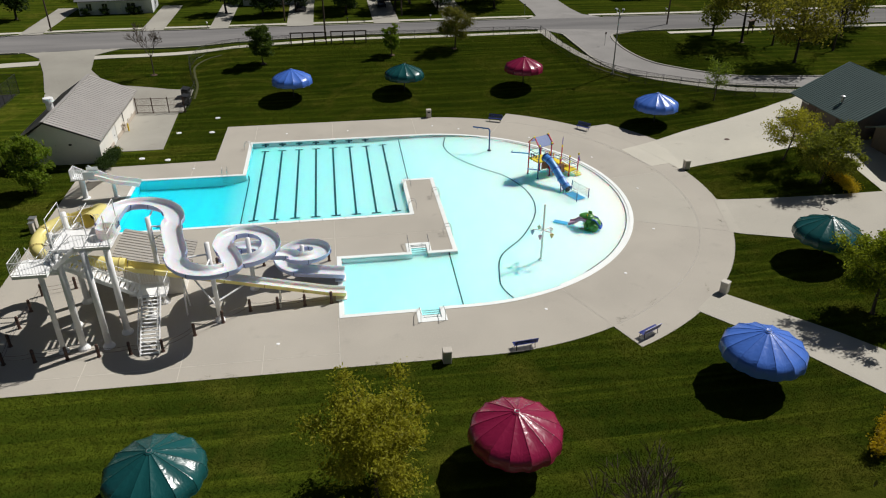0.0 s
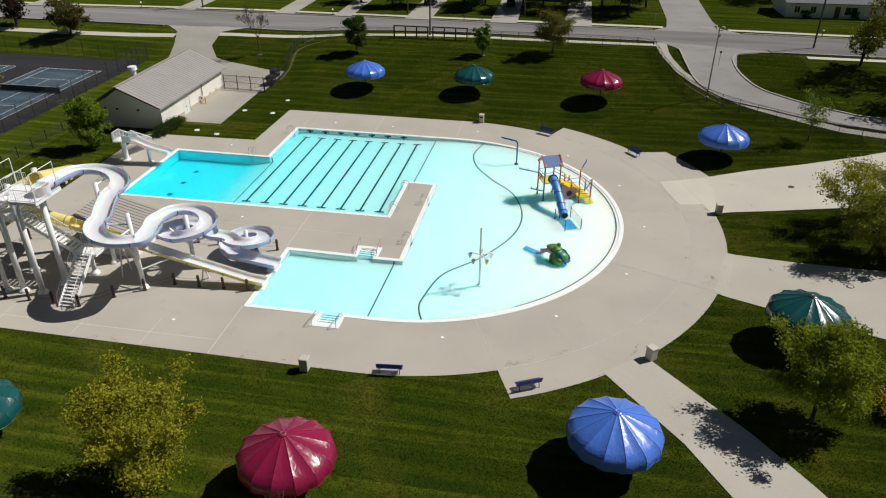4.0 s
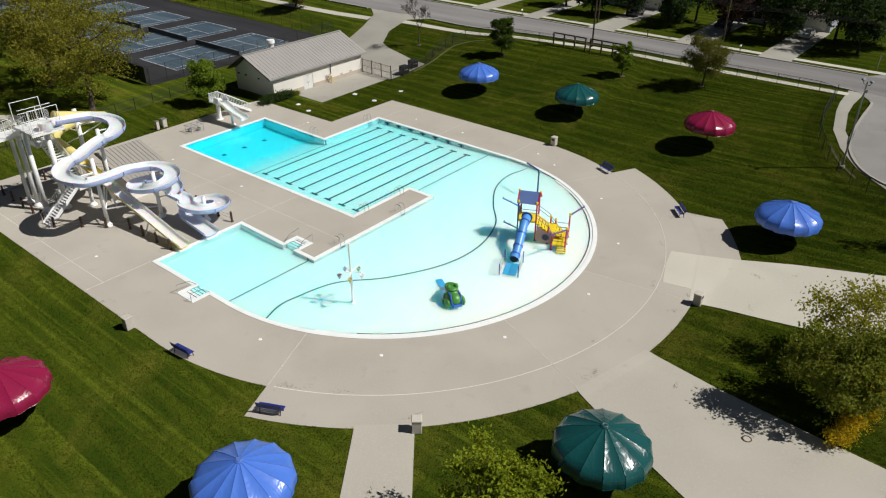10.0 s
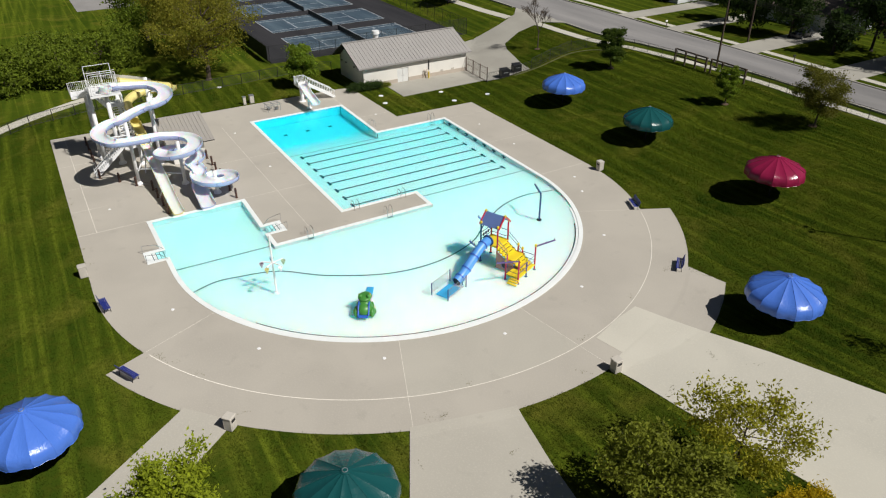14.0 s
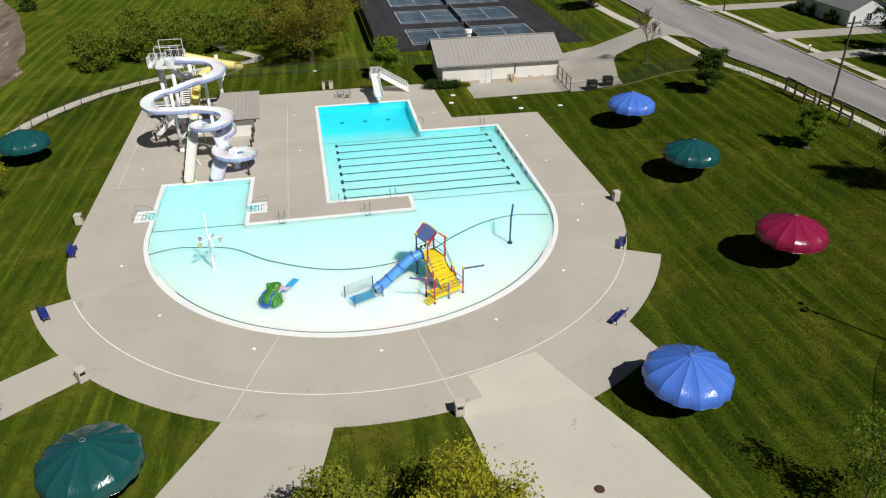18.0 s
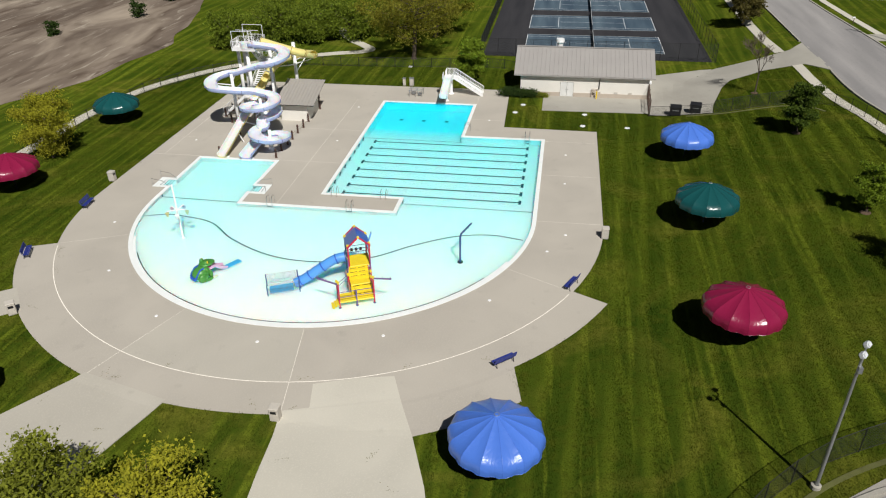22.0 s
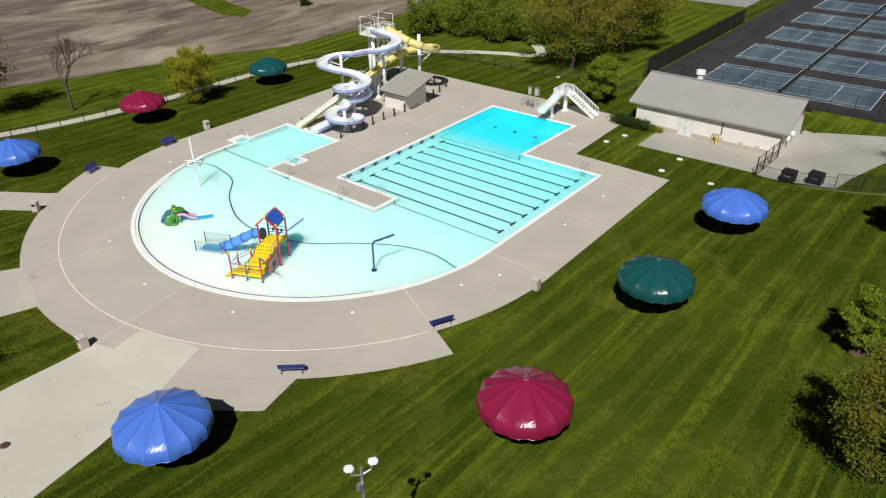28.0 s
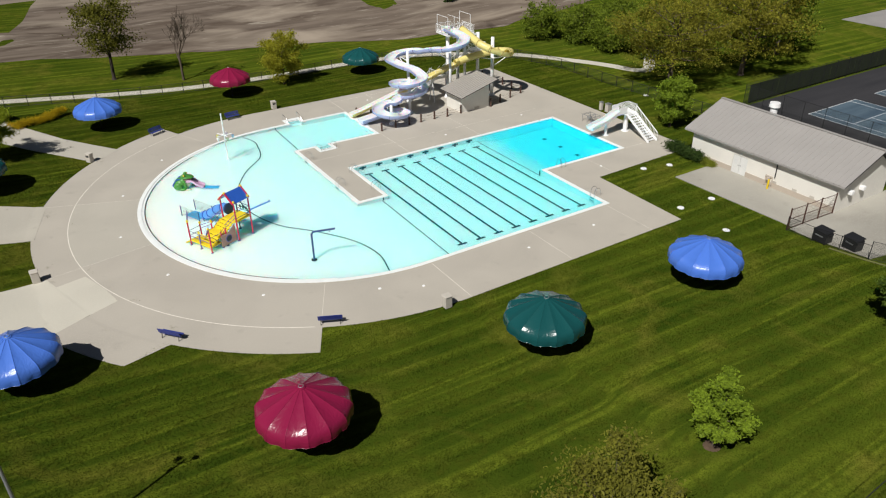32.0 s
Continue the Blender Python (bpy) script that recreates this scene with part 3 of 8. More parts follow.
def coping_stones():
    """White rim in single stones, each a little uneven."""
    n = len(pool_line)
    k = 0
    for k in range(n):
        a, b = Vector(pool_line[k]), Vector(pool_line[(k + 1) % n])
        c, d = Vector(inner_line[k]), Vector(inner_line[(k + 1) % n])
        cuts = max(1, round((b - a).length / 2.4))
        for j in range(cuts):
            t0, t1 = j / cuts, (j + 1) / cuts
            q = [a.lerp(b, t0 + 0.0012), a.lerp(b, t1 - 0.0012), c.lerp(d, t1 - 0.0012), c.lerp(d, t0 + 0.0012)]
            top = 0.03
            verts = [(v.x, v.y, top) for v in q] + [(v.x, v.y, -0.12) for v in q]
            sheet("coping_stone", verts, [(0, 1, 2, 3), (0, 4, 5, 1), (1, 5, 6, 2), (2, 6, 7, 3), (3, 7, 4, 0)], COPING, pool)


def basin_depth(x, y):
    z = -0.52 + 0.17 * smooth(-4.0, 2.0, x)
    if x > 0:
        z += 0.27 * min(1.0, x / 20.0)
    if x < -16.5:
        z -= 0.68 * smooth(-16.5, -22, x)
    if x > CX:
        # the beach rises to the rim of the rounded end
        z += (-0.07 - z) * smooth(POOL_R - 2.4, POOL_R - 0.5, math.hypot(x - CX, y - CY)) * smooth(6.0, 11.0, x)
    return z - 0.012


def basin():
    xs, ys = np.arange(-31.2, 24.1, 0.6), np.arange(-19.4, 24.2, 0.6)
    w = len(xs)
    verts = [(float(x), float(y), basin_depth(x, y)) for y in ys for x in xs]
    faces = [(j * w + i, j * w + i + 1, (j + 1) * w + i + 1, (j + 1) * w + i) for j in range(len(ys) - 1) for i in range(w - 1)]
    sheet("basin_floor", verts, faces, POOL_WHITE, pool, shade=True)
    n = len(inner_line)
    # upright walls down to the floor, one for each straight or curved stretch
    for k in range(n):
        (xa, ya), (xb, yb) = inner_line[k], inner_line[(k + 1) % n]
        cuts = max(1, round(math.hypot(xb - xa, yb - ya) / 1.5))
        line = [(xa + (xb - xa) * j / cuts, ya + (yb - ya) * j / cuts) for j in range(cuts + 1)]
        verts = [(x, y, -0.03) for x, y in line] + [(x, y, basin_depth(x, y) - 0.15) for x, y in line]
        sheet("basin_wall", verts, [(j, j + 1, cuts + 2 + j, cuts + 1 + j) for j in range(cuts)], POOL_WALL, pool)
    tris = tessellate_polygon([[Vector((x, y, 0)) for x, y in inner_line]])
    water = sheet("water", [(x, y, -0.055) for x, y in inner_line], [tuple(t) for t in tris], WATER, pool)
    water.visible_shadow = False
    tagged(water, "clear turquoise water, deeper blue at the diving end")


def floor_strip(name, pts, width, material=LANE, lift=0.015):
    """A dark line of tiles on the basin floor."""
    P = [Vector((x, y, 0)) for x, y in pts]
    verts, faces = [], []
    for k, p in enumerate(P):
        t = (P[min(k + 1, len(P) - 1)] - P[max(k - 1, 0)]).normalized()
        s = Vector((-t.y, t.x, 0)) * width / 2
        for q in (p - s, p + s):
            verts.append((q.x, q.y, basin_depth(q.x, q.y) + lift))
    faces = [(2 * k, 2 * k + 1, 2 * k + 3, 2 * k + 2) for k in range(len(P) - 1)]
    return sheet(name, verts, faces, material, pool)


def steps2(a, b, n):
    return [(a[0] + (b[0] - a[0]) * k / n, a[1] + (b[1] - a[1]) * k / n) for k in range(n + 1)]


coping_stones()
basin()
for k in range(8):
    x = -16.6 + k * 2.13
    floor_strip("lane_line", steps2((x, 2.0), (x, 21.35), 8), 0.22)
    floor_strip("lane_end", steps2((x - 0.5, 2.0), (x + 0.5, 2.0), 2), 0.28, lift=0.02)
    floor_strip("lane_end", steps2((x - 0.5, 21.35), (x + 0.5, 21.35), 2), 0.28, lift=0.02)
    for y, s in ((0.43, 1), (22.93, -1)):
        bm = bm_new()
        box(bm, (x, y + 0.012 * s, -0.30), (0.27, 0.02, 0.42))
        box(bm, (x, y + 0.014 * s, -0.24), (0.86, 0.02, 0.17))
        part("wall_target", bm, LANE, pool)
floor_strip("depth_line", steps2((-17.9, 0.45), (-17.9, 13.0), 6), 0.12)
floor_strip("depth_line", steps2((0.35, 8.9), (0.5, 22.8), 6), 0.1)
# each depth line runs on up the walls at its ends
for x, y, low in ((-17.9, 0.34, 0.75), (-17.9, 12.85, 0.75), (0.5, 22.97, 0.5), (0.2, 9.06, 0.5), (2.2, -17.27, 0.45), (2.37, -8.27, 0.45)):
    bm = bm_new()
    box(bm, (x, y, -0.05 - low / 2), (0.13, 0.04, low))
    part("depth_line_end", bm, LANE, pool)
floor_strip("depth_line", steps2((2.2, -17.3), (2.4, -8.1), 4), 0.11)
wavy = spline([(6.9, -17.2), (6.1, -14.9), (6.2, -13.0), (7.2, -9.3), (10.2, -5.8), (12.7, -1.0), (13.2, 3.7), (11.8, 8.4), (9.1, 11.8), (6.8, 15.5), (6.0, 19.0), (6.6, 22.2)], 10)
floor_strip("wavy_depth_line", [(p.x, p.y) for p in wavy], 0.13)
for k in range(30):
    a0, a1 = -66 + 132 * k / 30 + 0.05, -66 + 132 * (k + 1) / 30 - 0.05
    line = arc(CX, CY, 20.1, a0, a1, 3) + arc(CX, CY, 19.84, a1, a0, 3)
    slab("beach_rim", line, -0.2, -0.03, COPING, parent=pool)
floor_strip("beach_grate", arc(CX, CY, 19.76, -56, 56, 60), 0.08, DARK, 0.03)
for x, y in ((-26.4, 3.35), (-26.4, 6.5), (-26.4, 9.7)):
    bm = bm_new()
    box(bm, (x, y, basin_depth(x, y) + 0.02), (0.5, 0.5, 0.03))
    part("floor_drain", bm, DRAIN, pool)
# stairs down into the plunge pool, on both sides
for x0, x1, y0, dy in ((-1.9, 0.5, -19.2, 1), (-1.6, 0.75, -6.1, -1)):
    for k in range(4):
        bm = bm_new()
        box(bm, ((x0 + x1) / 2, y0 + dy * (0.45 + 0.34 * k), -0.28 - 0.02 * k), (x1 - x0 - 0.9, 0.33, 0.5))
        part("pool_step", bm, COPING, pool)
        bm = bm_new()
        box(bm, ((x0 + x1) / 2, y0 + dy * (0.6 + 0.34 * k), -0.022 - 0.02 * k), (x1 - x0 - 1.0, 0.05, 0.015))
        part("step_nosing", bm, LANE, pool)

# a newer, lighter panel in the ring of the deck
panel_new = slab("floor_newer_panel", arc(CX, CY, 26.92, -21.7, 8.6, 24) + arc(CX, CY, POOL_R + 0.06, 8.6, -21.7, 24), -0.2, 0.003, DECK_LIGHT)
tagged(panel_new, "lighter newer concrete panel in the pool deck", "pool deck", kind="structure")

# ---- joints in the deck ----
deck_joints = thing("deck_joints", "thin pale sealed joints between the deck slabs", "joint", kind="structure")


def joint(pts, w=0.05, z=0.007):
    P = [Vector((x, y, 0)) for x, y in pts]
    verts = []
    for k, p in enumerate(P):
        t = (P[min(k + 1, len(P) - 1)] - P[max(k - 1, 0)]).normalized()
        s = Vector((-t.y, t.x, 0)) * w / 2
        verts += [(p.x - s.x, p.y - s.y, z), (p.x + s.x, p.y + s.y, z)]
    sheet("joint", verts, [(2 * k, 2 * k + 1, 2 * k + 3, 2 * k + 2) for k in range(len(P) - 1)], JOINT, deck_joints)


joint(arc(CX, CY, 26.95, -66, 62, 70), 0.066)
for a in (-67, -21.7, 8.6, 63):
    joint(arc(CX, CY, POOL_R + 0.05, a, a, 1)[:1] + [(CX + (26.9 if a > 40 or a < -60 else 30.1) * math.cos(radians(a)), CY + (26.9 if a > 40 or a < -60 else 30.1) * math.sin(radians(a)))], 0.028)
joint([(-8.3, -17.7), (-8.3, -24.1)])
joint([(-8.3, -7.6), (-8.3, -0.2)], 0.035)
joint([(-37, -22.3), (-8.3, -22.4)], 0.035)
for x in (-20, -14, -27):
    joint([(x, -24.0), (x, -20.6)], 0.03)
joint([(-18.7, -0.2), (-18.7, -7.6)], 0.03)
joint([(-30.7, -3.9), (2.7, -4.0)], 0.03)
joint([(-18, 23.5), (-18, 29.8)], 0.03)
joint([(-8, 23.5), (-8, 29.8)], 0.03)
joint([(CX, 23.3), (CX, 29.8)], 0.035)
joint([(-30.7, 13.4), (-37, 13.4)], 0.03)
joint([(-24.5, 13.4), (-24.5, 17.8)], 0.03)
for a0, a1 in ((-52.4, -45.2), (-21.8, -7.8)):
    joint(arc(CX, CY, 30.1, a0, a1, 8), 0.04)
# white floor inlets round the pool
inlet = None
for x, y in [(CX + 22.5 * math.cos(radians(a)), CY + 22.5 * math.sin(radians(a))) for a in (-75, -50, -25, 0, 25, 50, 75)] + [(-13, -20.5), (-6, 26), (-14, 26), (-24.5, 15.8), (-15, -2.5), (-27.5, -3), (5.5, 26.2)]:
    if inlet is None:
        bm = bm_new()
        revolve(bm, [(0.001, 0.03), (0.13, 0.028), (0.15, 0.0)], 14)
        inlet = part("deck_drain", bm, SHELL)
        tagged(inlet, "small round white drain cover set in the deck", "drain", "deck drains")
        inlet.matrix_world = pose(x, y, 0)
    else:
        copy_thing(inlet, pose(x, y, 0))

# ---- pavements ----
HARD = [deck_line]


def paved(name, left, right, material, label, category="pavement", lift=0.022, n=6, across=8, sink=""):
    HARD.append(list(left) + list(right)[::-1])
    tagged(drape(name, left, right, lift, material, n=n, across=across, sink=sink), label, category, kind="structure")


def radial(a, r=OUT_R):
    return (CX + r * math.cos(radians(a)), CY + r * math.sin(radians(a)))


paved("pavement_south_east", [radial(-52.6, 29.9), (26.2, -27.6), (29.0, -32.6), (33, -40)], [radial(-44.9, 29.9), (30.6, -26.1), (33.4, -30.2), (38, -37.5)], WALKWAY, "narrow concrete walk leaving the pool deck", sink="start")
paved("pavement_east", [radial(-22.1, 29.9), (36.6, -11.6), (43.6, -15.0), (52, -19)], [radial(-7.6, 29.9), (38.5, -2.6), (45.5, -3.9), (52, -4.9)], WALKWAY, "wide pale concrete walk toward the bath house", sink="start")
paved("pavement_north_east", [radial(8.5, 29.9), (35.0, 7.6), (38.6, 7.9), (42.8, 8.4), (52.5, 9.5)], [radial(24.3, 29.8), (33.6, 16.6), (38.0, 18.2), (44.6, 20.0), (52.5, 22.6)], PALE, "wide pale concrete walk toward the bath house", sink="start")
paved("pavement_bathhouse", [(50.5, -45), (49.8, -5), (52.0, 9), (52.0, 22.5)], [(59, -45), (60, -5), (61, 9), (61, 26)], PALE, "concrete apron along the bath house", lift=0.03, n=8)
# deck tab beside the walk
tab = drape("pavement_tab", [radial(41.5, 29.9), radial(36, 29.9), radial(30, 29.9), radial(24.3, 29.9)], [(29.35, 23.45), (31.0, 21.3), (32.5, 18.9), (33.75, 16.45)], 0.018, DECK, n=4, across=6, sink="left")
apron = slab("pavement_walk_mouth", [(29.6, 8.6), (32.45, 9.2)] + arc(CX, CY, 30.22, 12.4, 24.3, 10) + [(27.95, 14.2), radial(19, 27.0)], -0.3, 0.009, PALE)
tagged(apron, "pale concrete panel where the walk joins the deck", "pavement", kind="structure")
tagged(tab, "corner slab of beige deck concrete beside a lawn", "pavement", kind="structure")

# ---- road, drives and sidewalks ----
def road_y(x):
    return 63.2 + 3.3 * smooth(-38, -4, x) - 4.2 * smooth(27, 47, x)


def road_far(x):
    return 74.8 - 2.6 * smooth(-45, -95, x) - 0.8 * smooth(30, 70, x)


def walk_y(x):
    return 58.4 + 1.2 * smooth(-70, -45, x) + 4.4 * smooth(-42, -2, x)


xr = list(range(-160, 181, 10))
paved("road", [(x, road_y(x)) for x in xr][::-1], [(x, road_far(x)) for x in xr][::-1], ROAD, "grey two-lane street with a worn surface", "road", 0.05, 2, 6)
paved("road_side_street", [(46.5, road_far(45) - 0.2), (43.2, 78), (42.6, 84), (42.6, 100), (43.5, 190)], [(31, road_far(32) - 0.2), (33.6, 77.5), (34.2, 84), (34.2, 100), (34.2, 190)], DRIVE, "pale concrete side street", "road", 0.055, 4)
paved("road_entry", [(31.5, road_y(31) + 0.3), (34.4, 61.8), (34.6, 54.0), (35.4, 46.0), (38.4, 40.2), (43.8, 36.6), (51.5, 31.8), (75, 21)], [(50, road_y(50) + 0.3), (43.2, 60.0), (41.9, 52.0), (43.4, 44.7), (47.2, 40.2), (52.5, 36.0), (58, 33.5), (85, 26)], DRIVE, "curving concrete entry drive with kerbs", "driveway", 0.06, 5)
paved("road_service", [(-58.5, road_y(-58) + 0.3), (-55.2, 60.8), (-53.2, 55.5), (-50.8, 47), (-46.5, 38.6)], [(-42.5, road_y(-43) + 0.3), (-46.3, 60.6), (-45.7, 55), (-41.8, 48.8), (-29.2, 44.8)], WALK, "pale concrete service drive beside the pump house", "driveway", 0.045, 5)
paved("pavement_service_yard", [(-46.5, 37.25), (-36.0, 37.25), (-29.0, 37.0)], [(-43, 50.0), (-36.5, 46.5), (-28.5, 45.0)], WALK, "concrete service yard with dumpsters", "pavement", 0.055, 4)
for lo, hi in ((-160, -54.8), (-46.4, 31), (54, 180)):
    xs = [lo + (hi - lo) * k / 12 for k in range(13)]
    paved("pavement_sidewalk", [(x, walk_y(x) - 0.7 - (3.8 if x > 50 else 0)) for x in xs][::-1], [(x, walk_y(x) + 0.7 - (3.8 if x > 50 else 0)) for x in xs][::-1], PALE, "narrow concrete sidewalk along the street", "sidewalk", 0.04, 2, 2)
for lo, hi in ((-160, 33), (44.5, 180)):
    xs = [lo + (hi - lo) * k / 16 for k in range(17)]
    paved("pavement_sidewalk", [(x, road_far(x) + 1.9) for x in xs][::-1], [(x, road_far(x) + 3.2) for x in xs][::-1], PALE, "narrow concrete sidewalk along the street", "sidewalk", 0.04, 2, 2)
paved("pavement_far_lot", [(-114.5, -11.5), (-114.5, 7)], [(-175, -11.5), (-175, 7)], DRIVE, "pale paved lot at the far edge of the park", "parking lot", 0.05, 4, 8)
# raised kerbs
kerbs = thing("kerbs", "low concrete kerbs along the street and the entry drive", "kerb", kind="structure")


def kerb(pts, w=0.28, top=0.17):
    bm = bm_new()
    P = [Vector((x, y, ground(x, y))) for x, y in pts]
    sweep(bm, frames_along(P), [(-w / 2, -0.1), (-w / 2, top), (w / 2, top), (w / 2, -0.1)], True)
    part("kerb", bm, WALK, kerbs)


for lo, hi, s in ((-160, -59, None), (-42, 31, None), (51, 180, None), (-160, 31, 0.1), (46.5, 180, 0.1)):
    kerb([(x, road_y(x) - 0.1 if s is None else road_far(x) + s) for x in [lo + (hi - lo) * k / 24 for k in range(25)]])
ent_w = [(p.x, p.y) for p in spline([(p[0], p[1], 0) for p in [(34.0, 62.2), (34.4, 61.0), (34.6, 54.0), (35.4, 46.0), (38.4, 40.2), (43.8, 36.6), (51.5, 31.8), (75, 21)]], 5)]
ent_e = [(p.x, p.y) for p in spline([(p[0], p[1], 0) for p in [(50, road_y(50)), (43.2, 60.0), (41.9, 52.0), (43.4, 44.7), (47.2, 40.2), (52.5, 36.0), (58, 33.5), (85, 26)]], 5)]
kerb(ent_w), kerb(ent_e)
# sidewalk beside the entry drive, and the long path round the south and west
paved("pavement_entry_walk", [(30.6, 65.8), (30.9, 60), (31.4, 56), (32.7, 49.6), (34.7, 45), (37.6, 40.6), (42.0, 36.5), (46.6, 32.9), (51, 29.5), (59, 25.6)], [(32.6, 65.6), (32.5, 60), (32.8, 56), (34.0, 49.9), (35.9, 45.7), (38.6, 41.6), (42.9, 37.6), (47.4, 34.1), (51.8, 30.8), (60, 26.8)], WALK, "concrete path along the fence", "sidewalk", 0.04, 5, 3)
PATH_S = [(70, -62), (45, -52), (31.5, -48.0), (17, -44.5), (4, -42.0), (-8, -40.8), (-20, -40.6), (-31, -38.8), (-39, -34.6), (-46, -27.0), (-51.5, -18.5), (-54.0, -13.5), (-55.2, -9.9), (-57.0, -8.6), (-59.5, -10.4), (-63.5, -13.9), (-72, -19)]
fr = frames_along(spline([(x, y, 0) for x, y in PATH_S], 5))
paved("pavement_park_path", [((p + s * 0.9).x, (p + s * 0.9).y) for p, s, u in fr], [((p - s * 0.9).x, (p - s * 0.9).y) for p, s, u in fr], PALE, "winding pale concrete park path", "path", 0.04, 1, 3)
# concrete pad in front of the pump house
pad = slab("pavement_pump_pad", [(-29.2, 22.6), (-29.6, 36.9), (-35.6, 37.6), (-35.6, 22.6)], -0.25, 0.03, WALK)
tagged(pad, "concrete pad in front of the pump house", "pavement", kind="structure")
# bare field to the south-west
field_pts = [(30, -72), (8, -66), (-9, -60), (-22, -56), (-33, -51), (-47, -47.5), (-55, -46), (-61, -47.5), (-72, -50), (-92, -56), (-115, -66)]
fl = [(p.x, p.y) for p in spline([(x, y, 0) for x, y in [(80, -72)] + field_pts + [(-200, -110)]], 5)]
verts, faces = [], []
far_rows = (0, 0.6, 6, 20, 60, 200, 900)
for k, (x, y) in enumerate(fl):
    for d in far_rows:
        dd = d + (1.2 * noise.noise((x * 0.15, y * 0.15, d)) if d < 5 else 0)
        xx, yy = x - dd * 0.35, y - dd
        verts.append((xx, yy, ground(xx, yy) + (0.0 if d == 0 else 0.05 + 0.12 * noise.noise((xx * 0.1, yy * 0.1, 5)))))
w = len(far_rows)
for k in range(len(fl) - 1):
    for j in range(w - 1):
        a = k * w + j
        faces.append((a, a + 1, a + w + 1, a + w))
tagged(sheet("ground_bare_field", verts, faces, SOIL, shade=True), "bare brown tilled field with pale streaks", "field", kind="structure")

# ---- tennis courts ----
courts = thing("tennis_courts", "dark asphalt court pad with blue tennis courts", "tennis court", kind="structure")
slab("court_pad", [(-55.6, 11.6), (-55.6, 49.3), (-140, 49.3), (-140, 11.6)], -0.3, 0.05, COURT, parent=courts)


def quad(name, x0, x1, y0, y1, z, material, parent):
    return sheet(name, [(x0, y0, z), (x1, y0, z), (x1, y1, z), (x0, y1, z)], [(0, 1, 2, 3)], material, parent)


for k in range(5):
    x1 = -59.3 - k * 15.6
    x0, y0, y1 = x1 - 10.97, 18.4, 42.2
    ym = (y0 + y1) / 2
    quad("court_surface", x0, x1, y0, y1, 0.056, BLUE_COURT, courts)
    for n, (a, b, c, d) in enumerate(((x0, x1, y0, y0 + 0.1), (x0, x1, y1 - 0.1, y1), (x0, x0 + 0.09, y0, y1), (x1 - 0.09, x1, y0, y1), (x0 + 1.37, x0 + 1.46, y0, y1), (x1 - 1.46, x1 - 1.37, y0, y1),
                                      (x0 + 1.4, x1 - 1.4, ym - 6.4, ym - 6.32), (x0 + 1.4, x1 - 1.4, ym + 6.32, ym + 6.4), ((x0 + x1) / 2 - 0.04, (x0 + x1) / 2 + 0.04, ym - 6.4, ym + 6.4))):
        quad("court_line", a, b, c, d, 0.061 + 0.0005 * n, WHITE_LINE, courts)
    bm = bm_new()
    for yy in (x0 - 0.9, x1 + 0.9):
        beam(bm, (yy, ym, 0.05), (yy, ym, 1.1), 0.05)
    bm.verts.index_update()
    pieces("net_post", bm, DARK, courts)
    bm = bm_new()
    box(bm, ((x0 + x1) / 2, ym, 0.52), (12.6, 0.03, 0.86))
    part("net", bm, LINK, courts)
    bm = bm_new()
    box(bm, ((x0 + x1) / 2, ym, 0.98), (12.6, 0.05, 0.06))
    part("net_band", bm, WHITE_LINE, courts)


# ---- shade umbrellas ----
def fold(i, j, m):
    return (0.0, 0.008, 0.02, 0.03)[max(0, i - 5)] * math.sin(1.5 * math.tau * j / m + 0.7 * i) if 0 < j < m else 0.0


